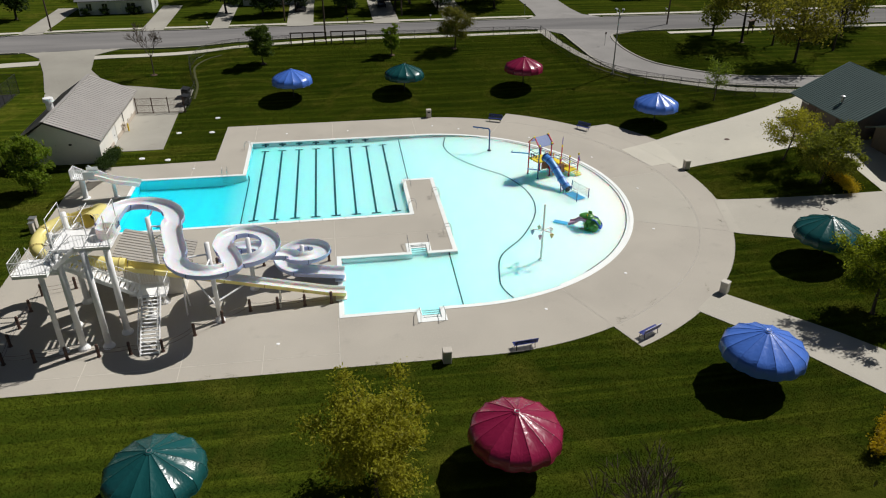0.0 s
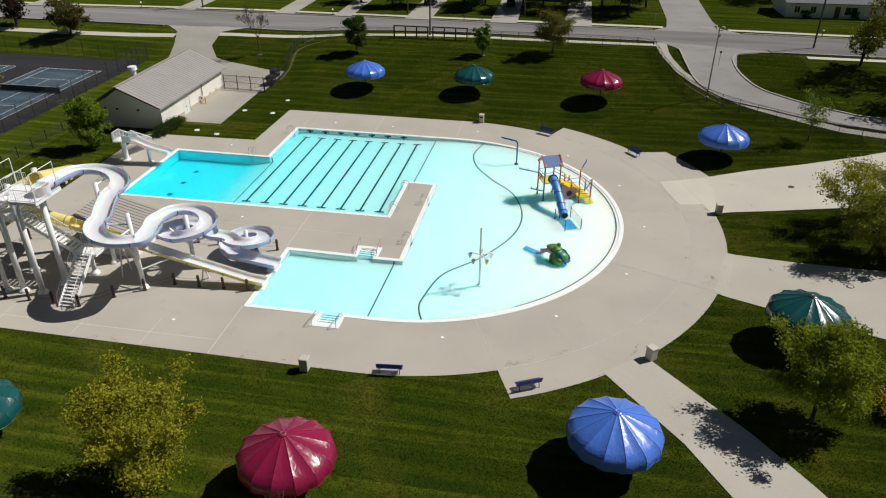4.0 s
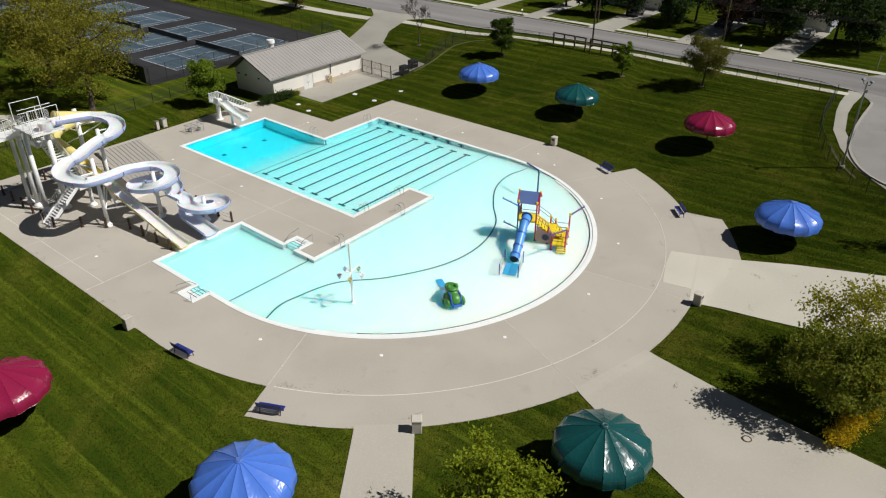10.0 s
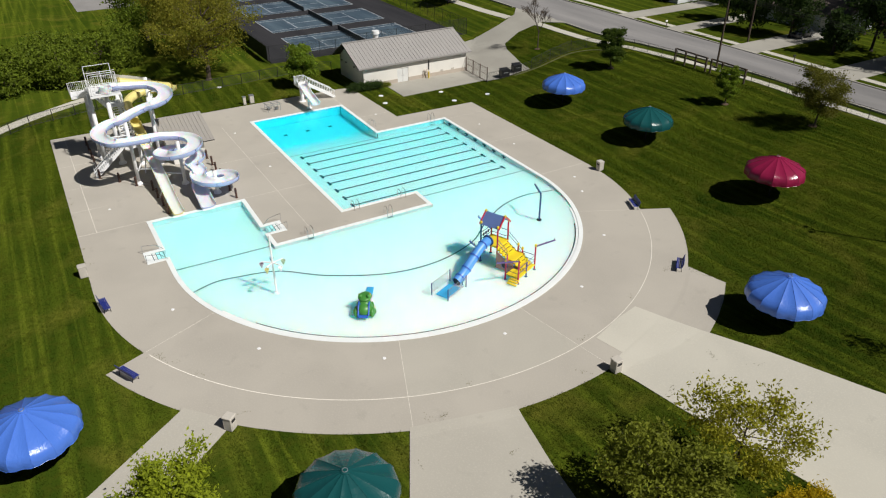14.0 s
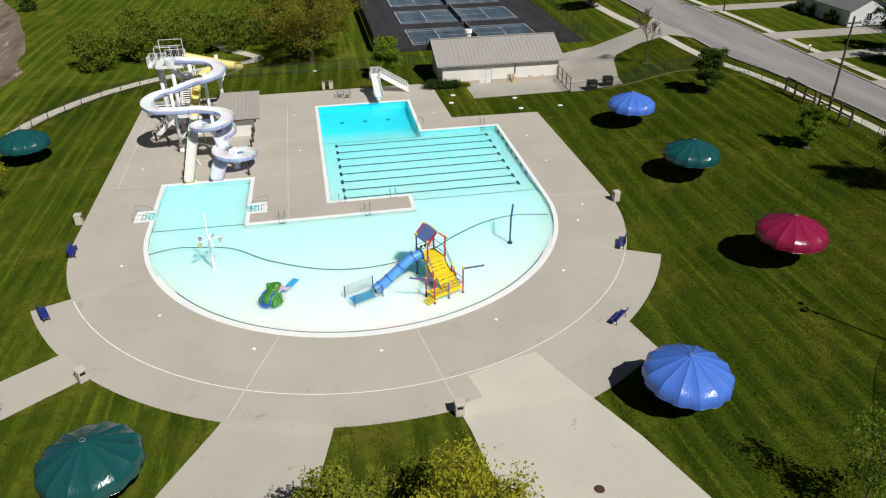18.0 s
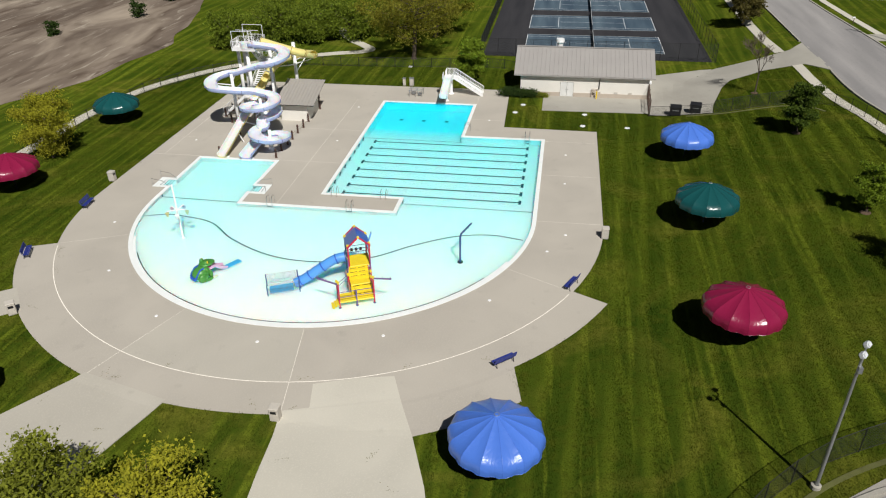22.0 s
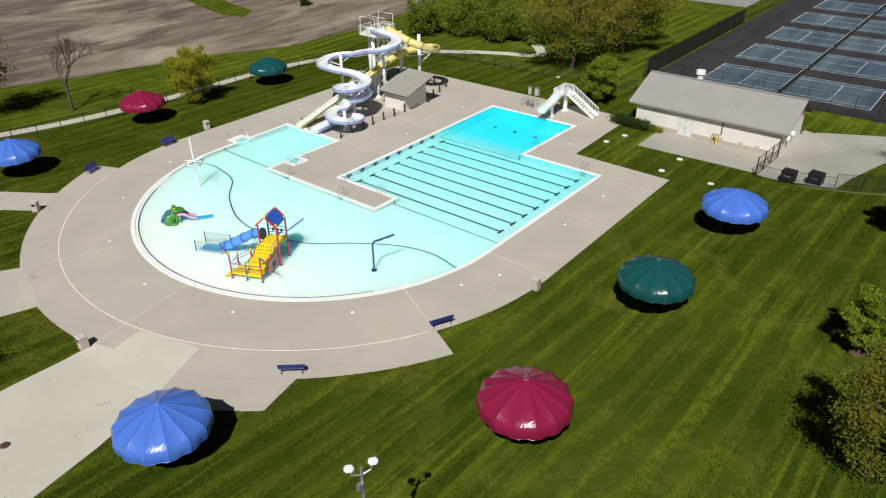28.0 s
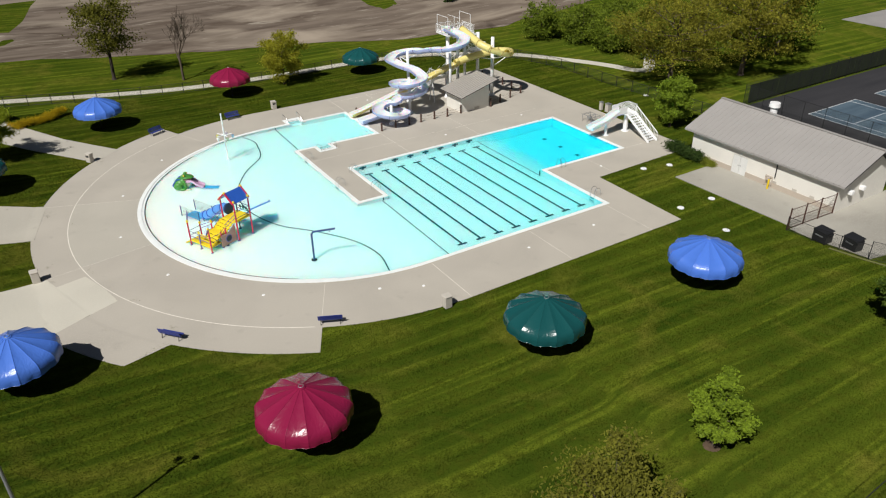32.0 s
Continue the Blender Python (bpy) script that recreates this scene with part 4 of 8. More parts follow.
def umbrella(colour):
    ob = thing("shade_umbrella", f"large {colour_word[colour]} vinyl shade umbrella on the lawn", "umbrella", group="shade umbrellas")
    n = 14
    prof = [(0.2, 4.48), (0.7, 4.29), (1.3, 4.05), (1.9, 3.79), (2.4, 3.55), (2.76, 3.33), (2.92, 3.06), (2.96, 2.76), (2.94, 2.46)]
    panel = None
    for k in range(n):
        if panel is None:
            bm = bm_new()
            m = 8
            rows = []
            for j in range(m + 1):
                a = (j / m - 0.5) * math.tau / n
                bow = 4 * (j / m) * (1 - j / m)
                row = []
                for i, (r, z) in enumerate(prof):
                    sag = 0.085 * bow * (r / 3.0)
                    rr = r * math.cos(math.pi / n) / math.cos(a)
                    zz = z - (sag if i < 6 else sag * 0.6) + (0.1 * (bow - 0.6) if i == 8 and 0 < j < m else 0) + (0.008 * math.sin(7 * r + 5 * j) if 0 < j < m else 0)
                    # the skirt hangs in shallow folds
                    rr += fold(i, j, m)
                    row.append(bm.verts.new((rr * math.cos(a), rr * math.sin(a), zz)))
                rows.append(row)
            for a, b in zip(rows, rows[1:]):
                for i in range(len(prof) - 1):
                    bm.faces.new((a[i], a[i + 1], b[i + 1], b[i]))
            panel = part("canopy_panel", bm, VINYL[colour], ob, smooth_shade=True)
        else:
            same_mesh("canopy_panel", panel, pose(0, 0, 0, 0, 0, 360 * k / n))
    # seams with a raised welt
    seam = None
    for k in range(n):
        if seam is None:
            bm = bm_new()
            a = math.pi / n
            pts = [((r + 0.004) * math.cos(a), (r + 0.004) * math.sin(a), z + 0.012) for r, z in prof]
            sweep(bm, frames_along([Vector(p) for p in pts]), [(-0.022, -0.015), (-0.016, 0.003), (0.016, 0.003), (0.022, -0.015)], True)
            seam = part("seam", bm, VINYL[colour], ob)
        else:
            same_mesh("seam", seam, pose(0, 0, 0, 0, 0, 360 * k / n))
    welt = None
    for k in range(n):
        if welt is None:
            bm = bm_new()
            pts = []
            for j in range(9):
                a = (j / 8 - 0.5) * math.tau / n
                bow = 4 * (j / 8) * (1 - j / 8)
                rr = 2.945 * math.cos(math.pi / n) / math.cos(a) + fold(8, j, 8)
                pts.append((rr * math.cos(a), rr * math.sin(a), 2.455 - 0.05 * bow + (0.1 * (bow - 0.6) if 0 < j < 8 else 0)))
            sweep(bm, frames_along(pts), [(-0.009, 0), (0, 0.009), (0.009, 0), (0, -0.009)], True)
            welt = part("hem_piping", bm, VINYL[colour], ob)
        else:
            same_mesh("hem_piping", welt, pose(0, 0, 0, 0, 0, 360 * k / n))
    bm = bm_new()
    revolve(bm, [(0.13, 4.565), (0.155, 4.572), (0.17, 4.55), (0.135, 4.545), (0.13, 4.565)], 18)
    part("top_ring", bm, GALV, ob)
    bm = bm_new()
    revolve(bm, [(0.001, 4.56), (0.14, 4.55), (0.26, 4.5), (0.28, 4.43)], 16)
    part("hub_cap", bm, VINYL[colour], ob)
    bm = bm_new()
    beam(bm, (0, 0, -0.9), (0, 0, 4.45), 0.085, 12)
    part("pole", bm, DARK, ob)
    rib = None
    for k in range(n):
        if rib is None:
            bm = bm_new()
            a = math.pi / n
            bar(bm, (0.1, 0, 3.9), (2.6, 0, 3.12), 0.04, 0.05)
            rib = part("rib", bm, GALV, ob)
        same_mesh("rib", rib, pose(0, 0, 0, 0, 0, 360 * (k + 0.5) / n)) if k else None
    return ob


colour_word = {"blue": "bright blue", "green": "dark teal green", "red": "crimson red"}
first = {}
for colour, x, y, z, turn in (("red", 2.27, -34.75, 3.88, 5), ("blue", 21.44, -29.8, 4.25, 11), ("green", 36.0, -15.1, 4.66, 3), ("blue", 35.55, 22.2, 4.5, 0),
                              ("red", 21.3, 38.9, 5.55, 8), ("green", 3.1, 39.15, 5.19, 2), ("blue", -13.4, 39.45, 4.95, 6), ("green", -19.15, -34.6, 3.65, 9)):
    if colour not in first:
        first[colour] = umbrella(colour)
        first[colour].matrix_world = pose(x, y, z - 4.52, 0, 0, turn)
    else:
        copy_thing(first[colour], pose(x, y, z - 4.52, 0, 0, turn))


# ---- trees ----
def leaf_cloud(name, centres, material, parent, size, count, rng, spread):
    """Many small folded leaves round the twig ends."""
    verts, faces = [], []
    for k in range(count):
        c, r = centres[rng.integers(len(centres))]
        p = np.array(c) + rng.normal(0, 1, 3) * np.array([r, r, r * 0.7]) * spread
        a, b = rng.normal(0, 1, 3), rng.normal(0, 1, 3)
        a /= np.linalg.norm(a)
        b -= a * (a @ b)
        b /= np.linalg.norm(b)
        s = size * rng.uniform(0.6, 1.35)
        nrm = np.cross(a, b) * s * 0.25
        i = len(verts)
        verts += [tuple(p - a * s), tuple(p + b * s * 0.55 + nrm), tuple(p + a * s), tuple(p - b * s * 0.55 + nrm)]
        faces += [(i, i + 1, i + 2), (i, i + 2, i + 3)]
    return sheet(name, verts, faces, material, parent)


def tree(x, y, height, wide, leaves, bark, label, clear=0.3, count=2600, size=0.16, seed=1, spread=0.55, trunk=0.16, flat=0.8, limbs=9, name="tree", z=None):
    radius = wide * 0.82
    rng = np.random.default_rng(seed)
    ob = thing(name, label, "tree", (x, y, (ground(x, y) if z is None else z) - 0.05))
    bm = bm_new()
    lean = rng.normal(0, 0.05, 2) * height * 0.4
    hub = Vector((lean[0], lean[1], height * (clear + 0.12)))
    top = Vector((lean[0] * 1.6, lean[1] * 1.6, height * 0.88))
    beam(bm, (0, 0, -0.2), hub, trunk, 8, trunk * 0.72)
    beam(bm, hub, top, trunk * 0.7, 6, trunk * 0.15)
    bmesh.ops.create_cone(bm, cap_ends=True, segments=8, radius1=trunk * 1.7, radius2=trunk * 0.95, depth=0.5, matrix=Matrix.Translation((0, 0, 0.1)))
    part("trunk", bm, bark, ob)
    centres = []
    mid = height * (clear + 1) / 2
    half = height * (1 - clear) / 2
    for k in range(limbs):
        lb = bm_new()
        a = k * 2.39996 + rng.uniform(-0.4, 0.4)
        f = (k + 0.5) / limbs
        zz = mid + half * (2 * f - 1) * 0.85
        rr = radius * flat * math.sqrt(max(0.08, 1 - ((zz - mid) / (half * 1.05)) ** 2)) * rng.uniform(0.75, 1.1)
        tip = Vector((lean[0] + rr * math.cos(a), lean[1] + rr * math.sin(a), zz + rng.uniform(-0.05, 0.1) * height))
        root = hub.lerp(top, max(0.0, f * 0.8 - 0.12))
        root = Vector((root.x, root.y, min(root.z, tip.z - 0.05 * height)))
        elbow = root.lerp(tip, 0.5) + Vector((0, 0, -0.02 * height))
        beam(lb, root, elbow, trunk * 0.34, 5, trunk * 0.22)
        beam(lb, elbow, tip, trunk * 0.22, 5, trunk * 0.06)
        centres.append((tuple(tip), radius * 0.34))
        centres.append((tuple(elbow.lerp(tip, 0.4)), radius * 0.3))
        for j in range(3):
            d = Vector(rng.normal(0, 1, 3))
            d.z = abs(d.z) * 0.7
            end = elbow.lerp(tip, rng.uniform(0.2, 0.9)) + d.normalized() * radius * rng.uniform(0.25, 0.5)
            beam(lb, elbow.lerp(tip, 0.3 + 0.2 * j), end, trunk * 0.1, 4, trunk * 0.03)
            centres.append((tuple(end), radius * rng.uniform(0.16, 0.3)))
        part("limb", lb, bark, ob)
    centres.append((tuple(top), radius * 0.32))
    if count:
        leaf_cloud("crown", centres, leaves, ob, size, count, rng, spread)
    return ob


def bare_tree(x, y, height, radius, bark, label, seed, depth=4, trunk=0.14):
    rng = np.random.default_rng(seed)
    ob = thing("bare_tree", label, "tree", (x, y, ground(x, y) - 0.05))
    segs = []

    def grow(p, d, length, r, lev):
        q = p + d * length
        segs.append((p, q, r, r * 0.65, lev))
        if lev == depth:
            return
        for _ in range(3 if lev < 2 else 4):
            t = Vector(rng.normal(0, 1, 3))
            nd = (d * 1.25 + t.normalized() * 0.8 + Vector((0, 0, 0.25))).normalized()
            grow(p.lerp(q, rng.uniform(0.55, 1.0)), nd, length * rng.uniform(0.55, 0.78), r * 0.55, lev + 1)
    grow(Vector((0, 0, -0.1)), Vector((0, 0, 1)), height * 0.34, trunk, 0)
    for nm, test in (("trunk", lambda v: v == 0), ("branchwork", lambda v: 0 < v < 3), ("twig_mass", lambda v: v >= 3)):
        bm = bm_new()
        for a, b, r1, r2, lev in segs:
            if test(lev):
                beam(bm, a, b, max(r1, 0.018), 6 if lev < 2 else 3, max(r2, 0.012))
        piece = part(nm, bm, bark, ob)
        if nm != "trunk":
            tagged(piece, kind="stuff")
    return ob


tree(-6.5, -36.2, 7.7, 4.5, LEAF_GOLD, BARK, "young olive-gold tree with a full oval crown", 0.14, 15500, 0.115, 11, 0.42, 0.14, limbs=16)
tree(34.6, -24.2, 7.5, 3.9, LEAF_LIME, BARK, "dense green tree beside the narrow walk", 0.15, 19000, 0.115, 12, 0.36, 0.15, limbs=18)
tree(44.8, 6.0, 6.0, 3.9, LEAF_GOLD, BARK, "thin yellow-green tree with open branches", 0.3, 5800, 0.115, 13, 0.46, 0.12, flat=0.92, limbs=13)
tree(45.2, -0.8, 6.2, 4.0, LEAF_OLIVE, BARK, "spreading olive-green tree beside the hedge", 0.2, 12000, 0.13, 14, 0.43, 0.14, limbs=14)
tree(-18.45, 52.7, 6.2, 2.3, LEAF_DEEP, BARK, "dense dark green oval tree on the bank", 0.12, 11000, 0.14, 15, 0.45, 0.11, limbs=14)
tree(2.5, 53.5, 4.7, 2.0, LEAF_FRESH, BARK, "small yellow-green tree in a mulch ring", 0.16, 8500, 0.115, 16, 0.36, 0.1, limbs=14)
tree(13.6, 56.3, 7.0, 3.7, LEAF_BROWNISH, BARK, "thin olive tree with visible branches", 0.24, 15000, 0.1, 17, 0.5, 0.13, limbs=13)
tree(46.6, 27.2, 6.0, 2.3, LEAF_GREEN, BARK, "thin young green tree by the fence", 0.3, 1500, 0.12, 18, 0.6, 0.09, limbs=10)
tree(-40.7, 11.2, 6.4, 2.75, LEAF_FRESH, BARK, "dense round green tree beside the pump house", 0.12, 11000, 0.16, 19, 0.46, 0.14, limbs=15)
tree(-52.2, 0.2, 13.5, 10.5, LEAF_UMBER, BARK, "broad brownish-olive shade tree outside the fence", 0.24, 15500, 0.17, 20, 0.36, 0.4, limbs=20)
tree(-67, 1.5, 14, 10, LEAF_UMBER, BARK, "broad brownish-olive shade tree in the park", 0.2, 13000, 0.2, 21, 0.38, 0.42, limbs=18)
tree(-82, -3, 13, 7.5, LEAF_GREEN, BARK, "broad green shade tree in the park", 0.15, 8000, 0.24, 22, 0.55, 0.4, limbs=15)
for k, (x, y, hgt, r) in enumerate(((-56.5, -34.5, 5.6, 4.6), (-60, -27.5, 6.0, 4.8), (-60.5, -20, 6.2, 4.8), (-63, -13.5, 6.4, 4.6), (-68, -20, 6.5, 4.8), (-67.5, -9.5, 5.8, 4.2), (-72, -30, 5.5, 4))):
    tree(x, y, hgt, r, LEAF_BUSH, BARK, "low broad dark green tree in a clump", 0.05, 4800, 0.22, 30 + k, 0.6, 0.2, flat=0.85, limbs=13)
tree(15.6, -53, 12.5, 5.6, LEAF_BROWNISH, BARK_DARK, "tall olive-brown tree with a dark trunk by the path", 0.28, 6800, 0.19, 40, 0.55, 0.28, limbs=15)
bare_tree(6.2, -47.2, 12.5, 4.5, BARK, "leafless brown tree beside the path", 41, 5, 0.22)
bare_tree(-35.4, 51.6, 9.6, 3, BARK, "leafless young tree beside the service drive", 42, 5, 0.11)
for k, (x, y) in enumerate(((2.5, 53.5), (-35.4, 51.6), (-18.45, 52.7), (13.4, 56.4), (63.8, 51.8))):
    ring = bm_new()
    revolve(ring, [(0.001, 0.06), (0.35, 0.05), (0.55, -0.05)], 16)
    ob = part("mulch_ring", ring, MULCH)
    ob.matrix_world = pose(x, y, ground(x, y))
    tagged(ob, "round brown mulch bed at the foot of a tree", "mulch", "mulch rings")
bare_tree(76, 44, 11, 5, BARK_DARK, "leafless dark tree beyond the entry drive", 43, 4, 0.2)
bare_tree(68, 49, 9, 5, BARK_DARK, "leafless dark tree beyond the entry drive", 44, 4, 0.2)
# trees beyond the entry drive and the street
PARK_TREES = (
        (63.8, 51.8, 14, 6.5, LEAF_UMBER, 4200, "tall thin brownish tree beyond the entry drive"), (66, 39, 11, 6.5, LEAF_UMBER, 3600, "spreading thin brownish tree beyond the entry drive"),
        (61, 57, 6.5, 3.0, LEAF_OLIVE, 1200, "small bronze-green tree beyond the entry drive"), (83, 52, 12, 6, LEAF_UMBER, 3000, "thin brownish tree beyond the entry drive"), (92, 62, 12, 6, LEAF_GREEN, 3500, "green tree in the park"),
        (84, 36, 9, 5, LEAF_YELLOW, 3000, "yellow-green tree behind the bath house"))
STREET_TREES = (
        (15, 87, 9, 5.0, LEAF_DARK, 4500, "dark green tree along the street"), (27, 86.5, 9.5, 4.8, LEAF_DARK, 4500, "dark green tree along the street"), (6, 87, 9, 4.6, LEAF_RED, 4500, "dark red-brown tree along the street"), (-4, 85, 6, 3.2, LEAF_DARK, 3000, "dark green tree along the street"), (-87.8, 60.2, 5.5, 3.0, LEAF_RED, 1500, "small brownish tree by the courts"),
        (22, 93, 12, 7, LEAF_DARK, 6000, "dark green tree along the street"), (31, 95, 13, 5.5, LEAF_DARK, 5000, "dark green tree along the street"), (10, 94, 10, 5.0, LEAF_RED, 4200, "dark red-brown tree along the street"), (-2, 92, 11, 5.5, LEAF_DARK, 4600, "dark green tree along the street"),
        (-9, 101, 12, 6, LEAF_DARK, 4000, "dark green tree in a garden"), (-14, 88, 9, 5, LEAF_DARK, 4500, "dark green tree along the street"), (-20.5, 86, 7, 4, LEAF_DARK, 3800, "dark green tree along the street"), (-28, 89, 8, 4, LEAF_DARK, 3200, "dark green tree along the street"))
GARDEN_TREES = (
        (-33, 103, 12, 6, LEAF_GREEN, 3500, "green tree in a garden"), (-68, 89, 7, 3.6, LEAF_DARK, 2600, "dark round tree in a garden"),
        (-98, 92, 9, 5, LEAF_GREEN, 3000, "green tree in a garden"), (-74.7, 57.4, 6, 3.6, LEAF_BRONZE, 3000, "low olive-brown tree by the courts"), (-98.9, 57.1, 6.5, 3.8, LEAF_BRONZE, 2600, "low olive-brown tree by the courts"),
        (18, 108, 13, 7, LEAF_DARK, 4000, "dark green tree in a garden"), (58, 108, 12, 6, LEAF_GREEN, 3500, "green tree in a garden"), (88, 92, 12, 6, LEAF_GREEN, 3500, "green tree in a garden"), (-52, 112, 12, 6, LEAF_GREEN, 3000, "green tree in a garden"), (-120, 75, 11, 6, LEAF_GREEN, 3000, "green tree along the street"))
for k, (x, y, hgt, r, lf, sparse, lab) in enumerate(PARK_TREES + STREET_TREES + GARDEN_TREES):
    tree(x, y, hgt, r, lf, BARK_DARK, lab, 0.2, sparse, 0.26, 60 + k, 0.55, 0.24, limbs=13)
for k, (x, y, s) in enumerate(((-76, -63, 2.2), (-92, -64, 2.2), (-60, -72, 1.8), (-98, -84, 2.0), (-104, -58, 2.4))):
    tree(x, y, s * 1.5, s, LEAF_DARK, BARK_DARK, "small dark shrub in the bare field", 0.02, 900, 0.2, 90 + k, 0.6, 0.1, name="shrub")


# ---- hedges ----
def hedge(pts, w, hgt, material, label, seed, size=0.085):
    rng = np.random.default_rng(seed)
    cx, cy = sum(p[0] for p in pts) / len(pts), sum(p[1] for p in pts) / len(pts)
    ob = thing("hedge", label, "hedge", (cx, cy, ground(cx, cy)))
    centres = []
    bm = bm_new()
    for (a, b), (c, d) in zip(pts, pts[1:]):
        n = max(2, int(math.hypot(c - a, d - b) / 0.32))
        for k in range(n):
            x, y = a + (c - a) * k / n - cx, b + (d - b) * k / n - cy
            for _ in range(2):
                centres.append(((x + rng.normal(0, w * 0.18), y + rng.normal(0, w * 0.18), hgt * rng.uniform(0.4, 0.8)), w * 0.5))
            beam(bm, (x, y, -0.3), (x + rng.normal(0, 0.1), y + rng.normal(0, 0.1), hgt * 0.6), 0.03, 4, 0.01)
    tagged(part("stem_mass", bm, BARK, ob), kind="stuff")
    leaf_cloud("foliage", centres, material, ob, size, len(centres) * 190, rng, 0.5)
    return ob


hedge([(48.9, 8.2), (48.2, 4.0), (47.4, 0.3), (46.4, -4.6)], 1.2, 1.15, LEAF_HEDGE, "golden yellow clipped hedge on the lawn edge", 1)
hedge([(45.4, -14.4), (43.2, -18.2), (41.1, -21.4), (39.4, -23.8)], 1.3, 1.15, LEAF_HEDGE, "golden yellow clipped hedge along the walk", 2)
hedge([(31.2, -34.8), (27.5, -36.0), (24.5, -38.5)], 1.0, 0.9, LEAF_HEDGE, "golden yellow clipped hedge by the shelter", 3)
hedge([(-34.75, 17.0), (-34.75, 21.4)], 1.3, 1.05, LEAF_DARK, "low dark green shrub row against the pump house", 4, 0.12)
hedge([(-34.8, 21.7), (-34.8, 23.3)], 0.9, 0.5, LEAF_OLIVE, "low brown-green shrubs against the pump house", 5)


# ---- fences ----
def fence(pts, height, label, spacing=3.0, wire=LINK, post=DARK, mesh=0.16, top=True, thick=0.010, radius=0.035, name="chain_link_fence"):
    cx, cy = pts[0]
    ob = thing(name, label, "fence", (cx, cy, ground(cx, cy)))
    z0 = ground(cx, cy)
    total = [0.0]
    for a, b in zip(pts, pts[1:]):
        total.append(total[-1] + math.hypot(b[0] - a[0], b[1] - a[1]))

    def at(s):
        s = min(max(s, 0), total[-1] - 1e-6)
        for k in range(len(pts) - 1):
            if s <= total[k + 1]:
                t = (s - total[k]) / (total[k + 1] - total[k])
                x, y = pts[k][0] + (pts[k + 1][0] - pts[k][0]) * t, pts[k][1] + (pts[k + 1][1] - pts[k][1]) * t
                return Vector((x - cx, y - cy, ground(x, y) - z0))
    n = max(1, round(total[-1] / spacing))
    model = None
    for k in range(n + 1):
        p = at(total[-1] * k / n)
        if model is None:
            bm = bm_new()
            beam(bm, (0, 0, -0.3), (0, 0, height + 0.05), radius, 6)
            model = part("post", bm, post, ob)
            model.matrix_local = Matrix.Translation(p)
        else:
            same_mesh("post", model, Matrix.Translation(p))
    up = Vector((0, 0, height))
    for k in range(n):
        bm = bm_new()
        a, b = at(total[-1] * k / n), at(total[-1] * (k + 1) / n)
        if top:
            beam(bm, a + up, b + up, radius * 0.6, 5)
            part("top_rail", bm, post, ob)
            bm = bm_new()
        beam(bm, a + Vector((0, 0, 0.08)), b + Vector((0, 0, 0.08)), radius * 0.35, 4)
        part("bottom_wire", bm, post, ob)
        verts, faces = [], []
        d = b - a
        length = d.length
        s = -height
        nrm = Vector((-d.y, d.x, 0)).normalized() * 0.002
        t = d.normalized()
        while s < length:
            for dirn in (1, -1):
                s0, s1 = (s, s + height) if dirn == 1 else (s + height, s)
                h0, h1 = 0.06, height
                # clip to the panel
                def clip(u, v, hu, hv):
                    if u < 0:
                        hu, u = hu + (hv - hu) * (0 - u) / (v - u), 0
                    if u > length:
                        hu, u = hu + (hv - hu) * (length - u) / (v - u), length
                    return u, hu
                u0, g0 = clip(s0, s1, h0, h1)
                u1, g1 = clip(s1, s0, h1, h0)
                if abs(u1 - u0) < 0.02:
                    continue
                p, q = a + t * u0 + Vector((0, 0, g0)) + nrm * dirn, a + t * u1 + Vector((0, 0, g1)) + nrm * dirn
                w = t * thick * 0.7
                i = len(verts)
                verts += [tuple(p - w), tuple(p + w), tuple(q + w), tuple(q - w)]
                faces.append((i, i + 1, i + 2, i + 3))
            s += mesh
        sheet("wire_mesh", verts, faces, wire, ob)
    return ob


FENCE_S = [(52, -50), (40, -47.5), (31.7, -45.2), (17.8, -41.8), (4.8, -40.0), (-8, -39.0), (-19.4, -39.2), (-31.5, -37.3), (-38.5, -33.0), (-44, -25.8), (-46.3, -18), (-46.8, -6.65), (-47.4, 3), (-48, 9), (-48.5, 15), (-46.5, 18.5)]
fence(FENCE_S, 1.5, "long low chain-link fence along the park path", 3.0, radius=0.05)
fence([(-28.6, 36.9), (-28.2, 45.0)], 1.4, "chain-link fence panel beside the dumpsters", 2.7)
fence([(-28.2, 45.0), (-29.6, 50), (-30.2, 54.5)], 1.8, "tall dark chain-link fence on the bank", 2.6, mesh=0.12)
fence([(-30.2, 54.5), (-29.3, 58.2), (-27.5, 60.2), (-22, 61.6), (-14.5, 62.2)], 1.5, "chain-link fence on top of the bank", 3)
fence([(-1.2, 62.9), (17, 63.1), (27.4, 62.7), (30.0, 61.2)], 1.5, "chain-link fence along the street sidewalk", 3)
fence([(30.0, 61.2), (30.4, 56), (31.0, 50.0), (32.2, 45.4), (34.2, 41.3), (36.0, 38.9), (38.0, 36.8), (41.5, 33.9), (45.0, 31.2), (49.6, 27.9), (53.4, 25.6), (57, 24.4)], 1.9, "chain-link fence curving along the entry path", 2.6, thick=0.016)
fence([(-55.2, 11.2), (-55.2, 49.8)], 3.0, "tall dark chain-link fence beside the tennis courts", 3, mesh=0.14)
fence([(-55.2, 49.8), (-140, 49.8)], 3.0, "tall dark chain-link fence beside the tennis courts", 3, mesh=0.14)
fence([(-55.2, 11.2), (-140, 11.2)], 3.0, "tall dark chain-link fence beside the tennis courts", 3, mesh=0.14)
